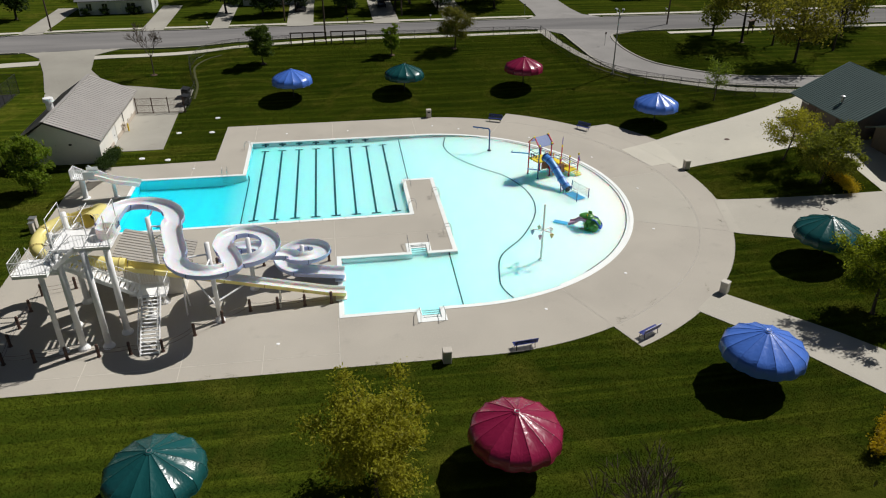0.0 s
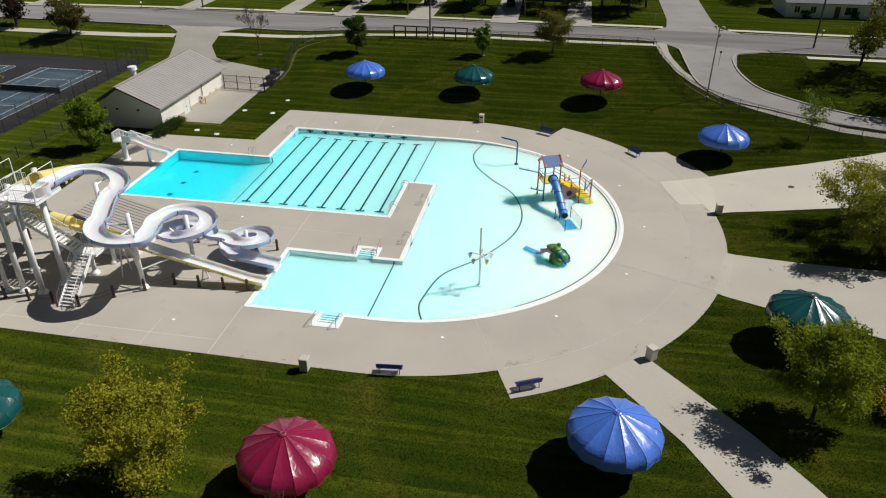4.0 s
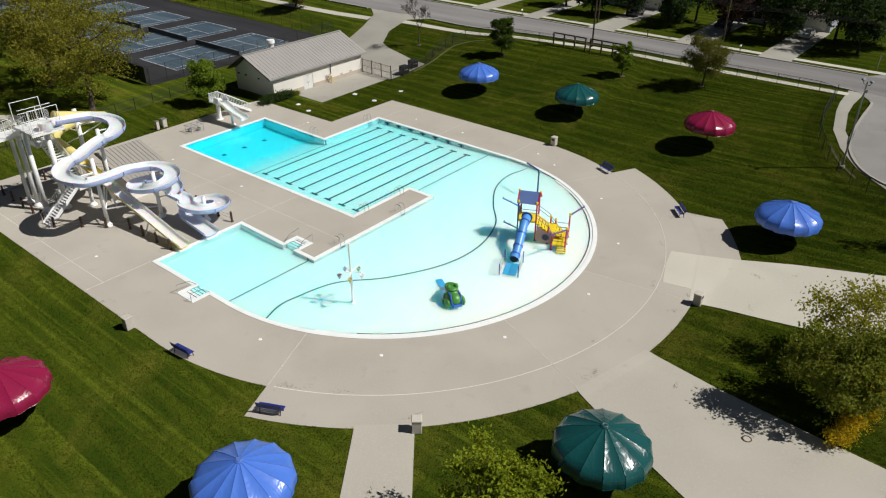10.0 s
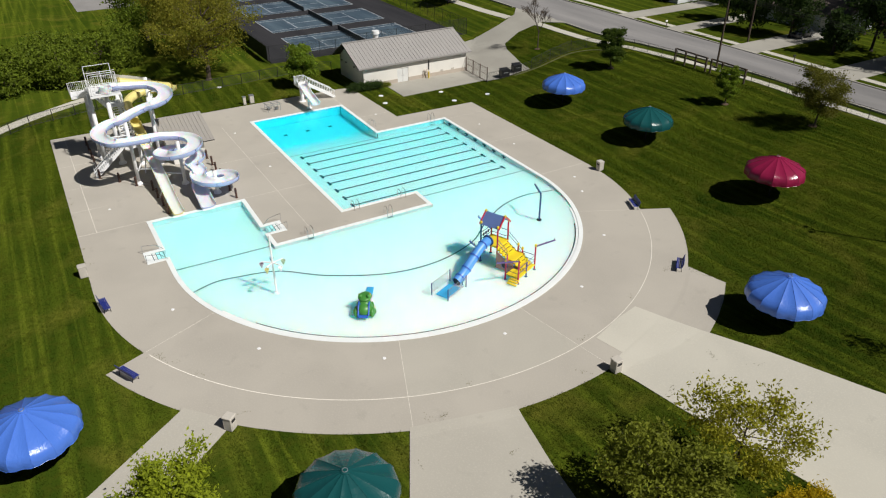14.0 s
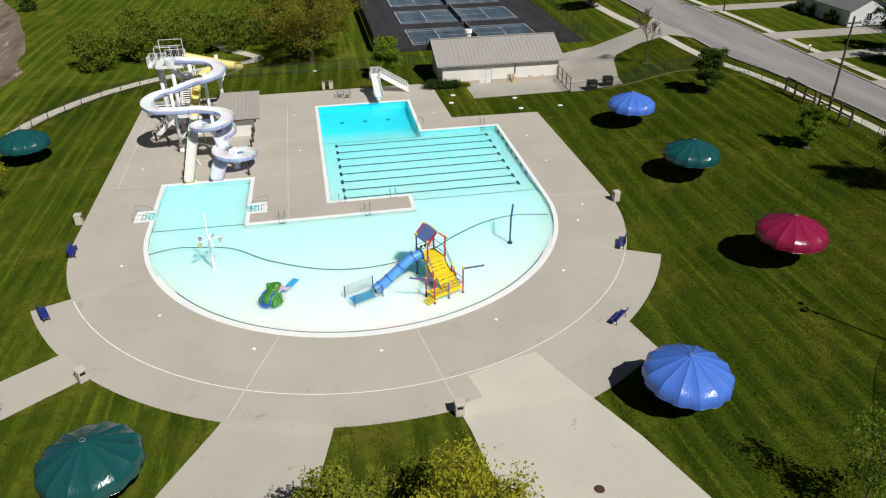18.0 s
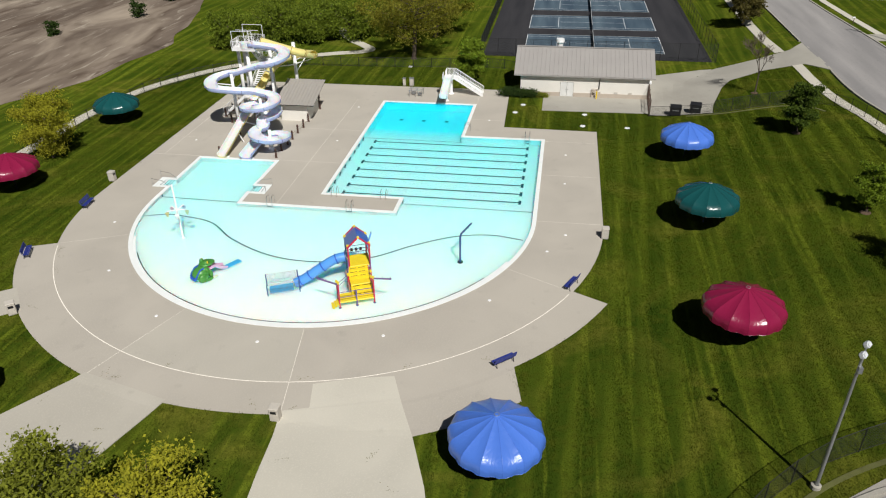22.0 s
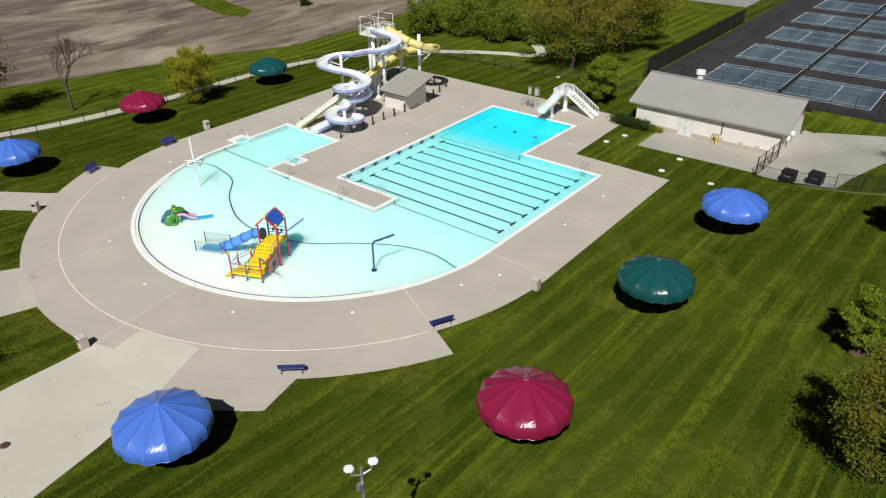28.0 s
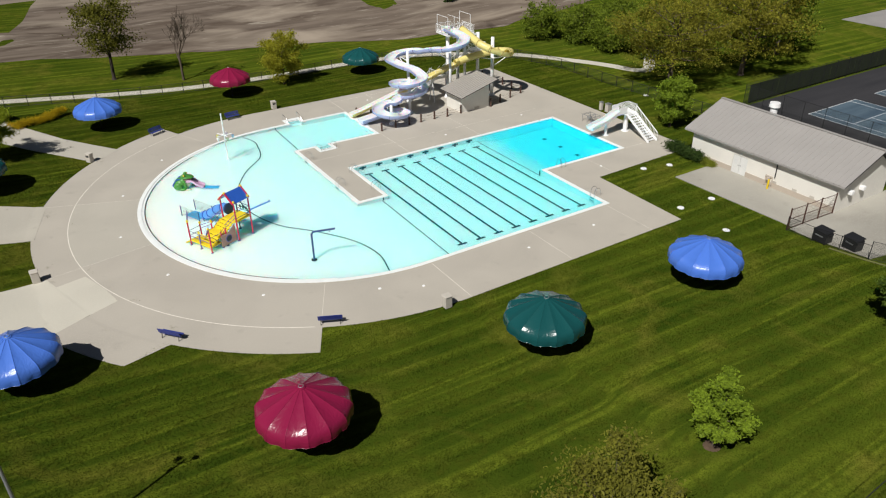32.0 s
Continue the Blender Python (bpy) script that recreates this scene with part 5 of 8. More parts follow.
# dark wind screens on the court fences
for y, x0, x1 in ((11.15, -100.0, -56.2),):
    scr = thing("wind_screen", "dark green wind screen cloth tied to the court fence", "wind screen", ((x0 + x1) / 2, y, 0.05), group="court wind screens")
    n = round((x1 - x0) / 6)
    for k in range(n):
        bm = bm_new()
        box(bm, (x0 - (x0 + x1) / 2 + (x1 - x0) * (k + 0.5) / n, 0, 1.45), ((x1 - x0) / n - 0.05, 0.02, 2.5))
        part("screen_panel", bm, SCREEN, scr)
# wooden bumper frames on the north fence
for x0 in (-14.2, -7.3):
    ob = thing("timber_guard_rail", "dark brown timber guard frame on the bank", "guard rail", (x0, 61.5, ground(x0, 61.5)))
    for k in range(4):
        bm = bm_new()
        box(bm, (k * 2.0, 0, 0.95), (0.2, 0.2, 2.3))
        part("post", bm, WOOD, ob)
    for z in (2.0, 1.05):
        bm = bm_new()
        box(bm, (3.0, 0.12, z), (6.3, 0.09, 0.2))
        part("board", bm, WOOD, ob)


# ---- pump house ----
def pump_house():
    ob = thing("pump_house", "long low block building with a grey metal gable roof", "building", (-40.9, 28.2, 0))
    x0, x1, y0, y1, hgt, ridge = -3.3, 5.4, -9.0, 9.1, 3.22, 5.6
    t = 0.25
    def plain(name, c, s, material=WALL, parent=ob):
        bm = bm_new()
        box(bm, c, s)
        return part(name, bm, material, parent)
    # east wall with the door opening, in three pieces and a lintel
    d0, d1 = -3.3, -1.4
    plain("wall", (x1 - t / 2, (y0 + d0) / 2, hgt / 2), (t, d0 - y0, hgt))
    plain("wall", (x1 - t / 2, (d1 + y1) / 2, hgt / 2), (t, y1 - d1, hgt))
    plain("wall", (x1 - t / 2, (d0 + d1) / 2, (2.15 + hgt) / 2), (t, d1 - d0, hgt - 2.15))
    plain("wall", (x0 + t / 2, (y0 + y1) / 2, hgt / 2), (t, y1 - y0, hgt))
    for y in (y0 + t / 2, y1 - t / 2):
        verts = []
        for yy in (y - t / 2, y + t / 2):
            verts += [(x0 + t, yy, 0), (x1 - t, yy, 0), (x1 - t, yy, hgt), (0.1, yy, ridge - 0.12), (x0 + t, yy, hgt)]
        sheet("gable_wall", verts, [(0, 1, 2, 3, 4), (9, 8, 7, 6, 5)] + [(a, a + 5, (a + 1) % 5 + 5, (a + 1) % 5) for a in range(5)], WALL, ob)
    for c, s in (((x1 + 0.02, (y0 + d0) / 2, 0.3), (0.05, d0 - y0, 0.6)), ((x1 + 0.02, (d1 + y1) / 2, 0.3), (0.05, y1 - d1, 0.6))):
        plain("base_course", c, s, WALL_LOW)
    for k, y in enumerate((d0 + 0.48, d1 - 0.48)):
        door = plain("door", (x1 - 0.08, y, 1.06), (0.06, 0.9, 2.1), DOOR)
        bm = bm_new()
        box(bm, (x1 - 0.03, y + (0.33 if k == 0 else -0.33), 1.02), (0.05, 0.12, 0.04))
        part("handle", bm, DARK, door)
    for y in (-7.2, 2.2, 4.6, 6.6):
        plain("wall_vent", (x1 + 0.03, y, 0.75), (0.05, 0.5, 0.25), STONE)
    # roof panels with standing seams
    slopes = ((x1 + 0.55, hgt - 0.02), (x0 - 0.65, hgt - 0.02))
    n = 32
    ya, yb = y0 - 0.95, y1 + 0.75
    for xe, ze in slopes:
        w = (yb - ya) / n
        first_panel = None
        for k in range(n):
            y = ya + (k + 0.5) * w
            if first_panel is None:
                bm = bm_new()
                prof = [(-w / 2, 0.0), (-w / 2, 0.05), (-w / 2 + 0.03, 0.05), (-w / 2 + 0.05, 0.005), (w / 2 - 0.004, 0.005), (w / 2 - 0.004, -0.0)]
                a, b = Vector((0.1, 0, ridge + 0.1)), Vector((xe, 0, ze))
                rows = [[bm.verts.new((p.x, s, p.z + u)) for s, u in prof] for p in (a, b)]
                for i in range(len(prof) - 1):
                    bm.faces.new((rows[0][i], rows[0][i + 1], rows[1][i + 1], rows[1][i]))
                first_panel = part("roof_panel", bm, ROOF, ob)
                first_panel.matrix_local = pose(0, y, 0)
            else:
                same_mesh("roof_panel", first_panel, pose(0, y, 0))
        a, b = Vector((0.1, 0, ridge + 0.02)), Vector((xe, 0, ze - 0.08))
        verts = []
        for yy in (ya + 0.03, yb - 0.03):
            verts += [(a.x, yy, a.z), (b.x, yy, b.z), (b.x, yy, b.z - 0.12), (a.x, yy, a.z - 0.14)]
        sheet("roof_deck", verts, [(0, 1, 2, 3), (7, 6, 5, 4)] + [(k, k + 4, (k + 1) % 4 + 4, (k + 1) % 4) for k in range(4)], ROOF_DARK, ob)
        plain("fascia", (xe, (ya + yb) / 2, ze - 0.1), (0.05, yb - ya, 0.18), ROOF)
    plain("ridge_cap", (0.1, (ya + yb) / 2, ridge + 0.14), (0.4, yb - ya, 0.06), ROOF)
    bm = bm_new()
    revolve(bm, [(0.001, 6.7), (0.58, 6.66), (0.62, 6.2), (0.42, 6.15), (0.4, 5.2)], 16, (-0.9, -3.7, 0))
    part("roof_vent", bm, SHELL, ob)
    bm = bm_new()
    beam(bm, (x1 + 0.12, 2.2, 3.0), (x1 + 0.12, 2.2, 1.3), 0.06, 8)
    part("downspout", bm, DARK, ob)
    bm = bm_new()
    pipe(bm, [(x1 + 0.2, 1.2, 0.2), (x1 + 0.2, 1.2, 1.3), (x1 + 0.2, 2.0, 1.3), (x1 + 0.2, 2.0, 0.4)], 0.05, 6)
    box(bm, (x1 + 0.3, 1.6, 1.0), (0.25, 0.35, 0.3))
    part("gas_meter", bm, WALL_LOW, ob)
    for x in (1.6, 3.6):
        bm = bm_new()
        box(bm, (x, y1 + 0.25, 1.9), (0.5, 0.5, 0.45), bevel=0.06)
        part("exhaust_hood", bm, SHELL, ob)
    for x in (-2.5, -0.8, 2.2):
        plain("wall_light", (x, y0 - 0.06, 2.5), (0.3, 0.12, 0.2), DARK)
    ob2 = thing("yellow_bollard", "yellow steel bollard on the concrete pad", "bollard", (-34.9, 30.1, 0.03))
    bm = bm_new()
    revolve(bm, [(0.1, 0.0), (0.1, 1.0), (0.06, 1.08), (0.001, 1.1)], 12)
    part("post", bm, SAFETY, ob2)


pump_house()
gate = thing("metal_gate", "brown steel double gate with wire panels beside the pump house", "gate", (-35.3, 37.3, 0))
for k in range(4):
    bm = bm_new()
    beam(bm, (k * 2.2, -0.12 * k, -0.2), (k * 2.2, -0.12 * k, 2.3), 0.07, 8)
    part("post", bm, BROWN, gate)
for k in range(3):
    for z in (0.15, 1.15, 2.15):
        bm = bm_new()
        beam(bm, (k * 2.2, -0.12 * k, z), (k * 2.2 + 2.2, -0.12 * (k + 1), z), 0.035, 6)
        part("rail", bm, BROWN, gate)
    verts, faces = [], []
    for j in range(26):
        x = k * 2.2 + 0.085 * j
        y = -0.0545 * x
        i = len(verts)
        verts += [(x, y, 0.15), (x + 0.012, y, 0.15), (x + 0.012, y, 2.15), (x, y, 2.15)]
        faces.append((i, i + 1, i + 2, i + 3))
    tagged(sheet("wire_panel", verts, faces, BROWN, gate), kind="stuff")


def dumpster(x, y, rz):
    ob = thing("dumpster", "black metal dumpster with sloping lid in the service yard", "dumpster", (x, y, ground(x, y) + 0.06), rz, "dumpsters")
    bm = bm_new()
    box(bm, (0, 0, 0.6), (1.4, 1.0, 1.0), bevel=0.04)
    part("body", bm, DARK, ob)
    bm = bm_new()
    box(bm, (0, 0, 1.27), (1, 1, 1), m=pose(0, 0, 1.2, 8, 0, 0) @ Matrix.Diagonal((1.46, 1.06, 0.06, 1)))
    part("lid", bm, DARK, ob)
    for sx in (-0.73, 0.73):
        bm = bm_new()
        box(bm, (sx, 0, 0.9), (0.06, 0.8, 0.14))
        part("lift_pocket", bm, DARK, ob)
    for sx in (-0.6, 0.6):
        bm = bm_new()
        beam(bm, (sx, -0.45, 0.06), (sx, 0.45, 0.06), 0.06)
        part("wheel", bm, DARK, ob)
    bm = bm_new()
    box(bm, (0, -0.56, 0.75), (0.8, 0.01, 0.12))
    part("faded_marking", bm, GALV, ob)


dumpster(-28.9, 40.3, 84)
dumpster(-29.3, 42.9, 80)

# round white covers in the lawn
cover = None
for x, y in ((-28.0, 19.0), (-31.2, 19.9), (-23.9, 28.1), (-28.2, 28.4), (-23.8, 33.8), (-47.5, 0.5)):
    if cover is None:
        bm = bm_new()
        revolve(bm, [(0.001, 0.035), (0.34, 0.03), (0.37, -0.05)], 18)
        cover = part("valve_cover", bm, SHELL)
        tagged(cover, "round white utility cover set in the lawn", "utility cover", "lawn covers")
        cover.matrix_world = pose(x, y, ground(x, y))
    else:
        copy_thing(cover, pose(x, y, ground(x, y)))
for x, y, m, lab in ((41.8, 13.8, BROWN, "small rusty drain cover in the concrete walk"), (42.0, -6.6, WALKWAY, "pale concrete drain cover with a rusty ring")):
    manhole = thing("manhole_cover", lab, "drain cover", (x, y, ground(x, y) + 0.02), group="walk drains")
    bm = bm_new()
    revolve(bm, [(0.001, 0.03), (0.22, 0.03), (0.24, 0.0)], 18)
    part("cover", bm, m, manhole)
    bm = bm_new()
    revolve(bm, [(0.24, 0.0), (0.24, 0.035), (0.31, 0.03), (0.32, 0.0)], 18)
    part("ring", bm, BROWN, manhole)

# ---- flood light mast and utility poles ----
mast = thing("floodlight_mast", "tall grey steel pole with two white floodlight heads", "light pole", (36.1, 40.3, ground(36.1, 40.3)))
zt = 11.6 - ground(36.0, 40.0)
bm = bm_new()
beam(bm, (0, 0, -0.3), (0, 0, zt), 0.11, 10, 0.07)
part("pole", bm, GALV, mast)
bm = bm_new()
revolve(bm, [(0.28, 0.0), (0.28, 0.25), (0.14, 0.3)], 14)
part("base", bm, WALK, mast)
bm = bm_new()
pipe(bm, [(-0.42, 0.22, zt - 0.02), (-0.36, 0.19, zt - 0.28), (0, 0, zt - 0.42), (0.36, -0.19, zt - 0.28), (0.42, -0.22, zt - 0.02)], 0.045, 6)
part("crossarm", bm, GALV, mast)
for s in (-1, 1):
    head = None
    bm = bm_new()
    box(bm, (0, 0, 0), (1, 1, 1), m=pose(0.45 * s, -0.24 * s, zt + 0.15, 40, 0, -41) @ Matrix.Diagonal((0.40, 0.30, 0.30, 1)), bevel=0.0)
    bmesh.ops.bevel(bm, geom=bm.edges[:], offset=0.06, segments=2, affect="EDGES")
    head = part("floodlight", bm, SIDING, mast)
    bm = bm_new()
    box(bm, (0, 0, 0), (1, 1, 1), m=pose(0.45 * s, -0.24 * s, zt + 0.15, 40, 0, -41) @ Matrix.Translation((0, -0.15, 0)) @ Matrix.Diagonal((0.3, 0.02, 0.2, 1)))
    part("lens", bm, GLASS, head)
bm = bm_new()
box(bm, (0.15, 0, zt - 1.0), (0.25, 0.2, 0.35))
part("ballast_box", bm, GALV, mast)


def utility_pole(x, y, hgt):
    ob = thing("utility_pole", "weathered grey wooden utility pole beside the street", "utility pole", (x, y, ground(x, y)), group="utility poles")
    bm = bm_new()
    beam(bm, (0, 0, -0.3), (0, 0, hgt), 0.16, 8, 0.11)
    part("pole", bm, WOOD, ob)
    bm = bm_new()
    box(bm, (0, 0, hgt - 0.8), (0.12, 2.2, 0.14))
    part("crossarm", bm, WOOD, ob)
    for s in (-0.95, 0, 0.95):
        bm = bm_new()
        beam(bm, (0, s, hgt - 0.72), (0, s, hgt - 0.5), 0.05, 6)
        part("insulator", bm, GALV, ob)


for x, y in ((-8.3, 64.0), (56.5, 66.6), (-58, 77.2), (-16, 80.2), (7, 82), (100, 69)):
    utility_pole(x, y, 11)

# worn pale edges of the lawn along the fence feet
for line in ([(-28.0, 41.6), (-28.1, 46.2), (-29.1, 51.0), (-29.4, 54.2), (-27.9, 56.8), (-25.5, 57.8)], [(38.0, 38.4), (36.2, 40.6), (34.8, 42.8), (33.6, 45.2)]):
    fr = frames_along(spline([(x, y, 0) for x, y in line], 5))
    paved("ground_worn_edge", [((p + q * 0.16).x, (p + q * 0.16).y) for p, q, u in fr], [((p - q * 0.16).x, (p - q * 0.16).y) for p, q, u in fr], STRAW, "pale worn strip at the foot of a fence", "bare strip", 0.03, 1, 2)

# overhead lines between the poles along the street
for (xa, ya), (xb, yb) in (((-58, 77.2), (-16, 80.2)), ((-16, 80.2), (7, 82)), ((-8.3, 64.0), (56.5, 66.6)), ((56.5, 66.6), (100, 69))):
    line = thing("power_lines", "thin dark overhead wires between two utility poles", "wires", (xa, ya, ground(xa, ya) + 10.5), group="overhead wires")
    for off in (-0.95, 0.0, 0.95):
        bm = bm_new()
        run_pts = [Vector(((xb - xa) * t, (yb - ya) * t + off, (ground(xb, yb) - ground(xa, ya)) * t - 1.2 * 4 * t * (1 - t))) for t in [k / 10 for k in range(11)]]
        sweep(bm, frames_along(run_pts), [(0.02, 0.0), (0.0, 0.02), (-0.02, 0.0), (0.0, -0.02)], True)
        part("wire", bm, DARK, line)


# ---- water slide tower ----
def arc3(cx, cy, r, a0, a1, z0, z1, n):
    return [(cx + r * math.cos(radians(a0 + (a1 - a0) * k / n)), cy + r * math.sin(radians(a0 + (a1 - a0) * k / n)), z0 + (z1 - z0) * k / n) for k in range(n + 1)]


tower = thing("water_slide_tower", "white water slide tower with lavender and yellow flumes on the deck", "water slide", (-26, -17, 0))
TO = Matrix.Translation((26, 17, 0))


def tpart(name, bm, material, label="", parent=None, shade=False):
    bm.transform(TO) if parent is None else None
    return part(name, bm, material, parent or tower, label, shade)


def flume(path, step, inner, outer, wall=0.55, half=0.62, tall=0.0):
    """A half-round trough in bolted lengths: a light inside and a coloured shell, with a flange at each joint."""
    fr = frames_along(path)
    k = 0
    while k < len(fr) - 1:
        piece = fr[k:k + step + 1]
        if len(piece) < 2:
            break
        bm = bm_new()
        sweep(bm, piece, [(-half - 0.06, wall), (-half, wall), (-half + 0.02, wall * 0.5), (-half * 0.75, wall * 0.17), (-half * 0.4, 0.03), (0, 0), (half * 0.4, 0.03), (half * 0.75, wall * 0.17), (half - 0.02, wall * 0.5), (half, wall), (half + 0.06, wall)])
        tpart("flume_trough", bm, inner, "", None, True)
        bm = bm_new()
        sweep(bm, piece, [(-half - 0.06, wall + 0.002), (-half - 0.06, wall * 0.42), (-half * 0.8, wall * 0.02), (-half * 0.4, -0.09), (0, -0.12), (half * 0.4, -0.09), (half * 0.8, wall * 0.02), (half + 0.06, wall * 0.42), (half + 0.06, wall + 0.002)])
        tpart("flume_shell", bm, outer, "", None, True)
        p, s, u = piece[0]
        t = s.cross(u)
        bm = bm_new()
        ring = [(-half - 0.13, wall), (-half - 0.12, wall * 0.4), (-half * 0.8, -0.05), (0, -0.18), (half * 0.8, -0.05), (half + 0.12, wall * 0.4), (half + 0.13, wall),
                (half + 0.05, wall), (half + 0.05, wall * 0.42), (half * 0.8, wall * 0.02), (0, -0.1), (-half * 0.8, wall * 0.02), (-half - 0.05, wall * 0.42), (-half - 0.05, wall)]
        rims = [[bm.verts.new(p + s * a + u * b + t * e) for a, b in ring] for e in (-0.03, 0.03)]
        m = len(ring)
        for i in range(m):
            bm.faces.new((rims[0][i], rims[0][(i + 1) % m], rims[1][(i + 1) % m], rims[1][i]))
        for i in range(6):
            for rim in rims:
                bm.faces.new((rim[i], rim[i + 1], rim[m - 2 - i], rim[m - 1 - i]))
        tpart("flange", bm, FLANGE if outer is FLUME_OUT else FLANGE_Y)
        k += step


white_path = spline([(-24.5, -16.6, 8.95), (-24.65, -15.0, 8.75)] + arc3(-22.6, -13.3, 2.05, 175, -20, 8.55, 7.25, 9)
                    + [(-20.35, -15.6, 6.85)] + arc3(-17.85, -17.3, 2.15, 168, 338, 6.5, 5.55, 8) + [(-16.35, -15.9, 5.25), (-17.1, -13.9, 5.0)]
                    + arc3(-15.3, -12.2, 1.85, 185, -332, 4.75, 2.6, 23) + arc3(-11.15, -9.7, 1.75, 226, 628, 2.15, 0.72, 17) + [(-9.2, -11.55, 0.5), (-7.6, -11.6, 0.3)], 5)
flume(white_path, 14, FLUME_IN, FLUME_OUT, 0.52, 0.72)
yellow_loop = spline([(-26.1, -16.4, 9.0), (-26.2, -14.4, 8.45)] + arc3(-28.9, -12.1, 2.65, 5, 93, 7.75, 6.35, 4) + arc3(-28.9, -12.1, 2.65, 115, 268, 6.1, 5.05, 7) + [(-27.0, -14.85, 4.85), (-24.5, -14.85, 4.4)], 5)
flume(yellow_loop[19:36], 8, FLUME_YELLOW, FLUME_YELLOW, 0.6, 0.5)
# closed tube at the start and over the turn, open at its mouths
tube_ring = [(0.52 * math.cos(a), 0.52 * math.sin(a)) for a in [k * math.tau / 18 for k in range(19)]]
for lo, hi in ((2, 12), (11, 21), (33, 44), (43, 56), (55, len(yellow_loop))):
    bm = bm_new()
    sweep(bm, frames_along([p + Vector((0, 0, 0.42)) for p in yellow_loop[lo:hi]]), tube_ring)
    tpart("yellow_tube", bm, FLUME_YELLOW, "", None, True)
# added black disc across the tube, in place of the shade inside it
bm = bm_new()
beam(bm, yellow_loop[7] + Vector((0, 0, 0.42)), yellow_loop[7] + Vector((0, 0.02, 0.42)), 0.5, 16)
tpart("tube_lining", bm, DARK)
for k in (2, 11, 20, 34, 44, 56, len(yellow_loop) - 2):
    p, q, u = frames_along(yellow_loop)[k]
    t = q.cross(u)
    bm = bm_new()
    lip = [(1.13 * e, 1.13 * f + 0.42) for e, f in tube_ring]
    sweep(bm, [(p - t * 0.04, q, u), (p + t * 0.04, q, u)], lip)
    tpart("tube_flange", bm, FLANGE_Y)
run = [Vector((-24.5, -14.85, 4.4)).lerp(Vector((-9.0, -14.65, 0.55)), k / 30) for k in range(31)] + [Vector((-7.6, -14.6, 0.32))]
flume(run[8:], 6, FLUME_IN, FLUME_YELLOW, 0.42, 0.52)
flume(run[:9], 4, FLUME_YELLOW, FLUME_YELLOW, 0.5, 0.5)
# landing lips over the plunge pool
for y in (-11.6, -14.6):
    bm = bm_new()
    box(bm, (-7.95, y, 0.09), (0.95, 1.25, 0.13), bevel=0.03)
    tpart("landing_lip", bm, COPING)


def white_pole(x, y, z, r=0.2, z0=0.0):
    bm = bm_new()
    beam(bm, (x, y, z0), (x, y, z), r, 14)
    tpart("support_pole", bm, SHELL, "", None, True)
    bm = bm_new()
    revolve(bm, [(r + 0.22, z0), (r + 0.2, z0 + 0.14), (r, z0 + 0.4)], 14, (x, y, 0))
    tpart("pole_footing", bm, SHELL)


for x, y, z in ((-29.0, -19.1, 7.55), (-29.0, -15.7, 8.4), (-25.8, -18.9, 8.4), (-24.8, -17.2, 8.4), (-29.1, -12.2, 8.4), (-22.6, -13.2, 8.0), (-17.75, -16.6, 7.2), (-15.35, -12.15, 5.0), (-11.15, -9.7, 2.6), (-27.6, -18.9, 8.4), (-23.3, -15.2, 3.0)):
    white_pole(x, y, z, 0.24 if z > 8 else 0.19)
# arms from the poles to the flumes
UPPER_STRUTS = (((-22.6, -13.2, 7.8), (-22.6, -11.4, 7.7)), ((-22.6, -13.2, 7.2), (-20.7, -13.3, 7.2)), ((-22.6, -13.2, 6.0), (-20.8, -13.4, 7.0)), ((-17.75, -16.6, 5.8), (-17.85, -19.3, 5.9)), ((-17.75, -16.6, 4.4), (-17.8, -19.0, 5.7)),
             ((-17.75, -16.6, 6.2), (-19.9, -17.2, 6.3)), ((-17.75, -16.6, 5.2), (-16.2, -16.6, 5.3)), ((-17.75, -16.6, 1.8), (-15.4, -14.9, 2.4)), ((-17.75, -16.6, 1.2), (-19.6, -15.0, 3.2)), ((-15.35, -12.15, 3.4), (-13.6, -12.2, 3.4)), ((-15.35, -12.15, 2.2), (-13.9, -11.4, 2.7)))
LOWER_STRUTS = (((-15.35, -12.15, 3.2), (-15.3, -14.0, 3.4)), ((-15.35, -12.15, 2.0), (-17.1, -12.2, 3.6)), ((-15.35, -12.15, 1.2), (-14.8, -14.5, 2.1)), ((-11.15, -9.7, 1.4), (-9.5, -9.7, 1.3)), ((-11.15, -9.7, 1.2), (-11.0, -8.0, 1.4)), ((-11.15, -9.7, 0.8), (-12.8, -9.8, 0.9)),
             ((-29.1, -12.2, 6.7), (-29.1, -9.6, 6.35)), ((-29.1, -12.2, 5.4), (-29.0, -9.7, 6.2)), ((-29.1, -12.2, 5.9), (-31.5, -12.2, 5.6)), ((-29.1, -12.2, 6.6), (-26.5, -12.0, 7.5)), ((-29.1, -12.2, 5.3), (-28.9, -14.6, 5.0)), ((-29.1, -12.2, 4.2), (-31.3, -11.5, 5.6)))
for a, b in UPPER_STRUTS + LOWER_STRUTS:
    bm = bm_new()
    beam(bm, a, b, 0.07, 8)
    tpart("strut", bm, SHELL)
for x, z in ((-20.5, 3.7), (-13.0, 1.6)):
    for dy, dz in ((0.7, 0.0), (-0.7, 0.0)):
        bm = bm_new()
        beam(bm, (x, -14.75, z - 0.1), (x, -14.75 + dy, 0.0), 0.07, 8)
        tpart("strut", bm, SHELL)


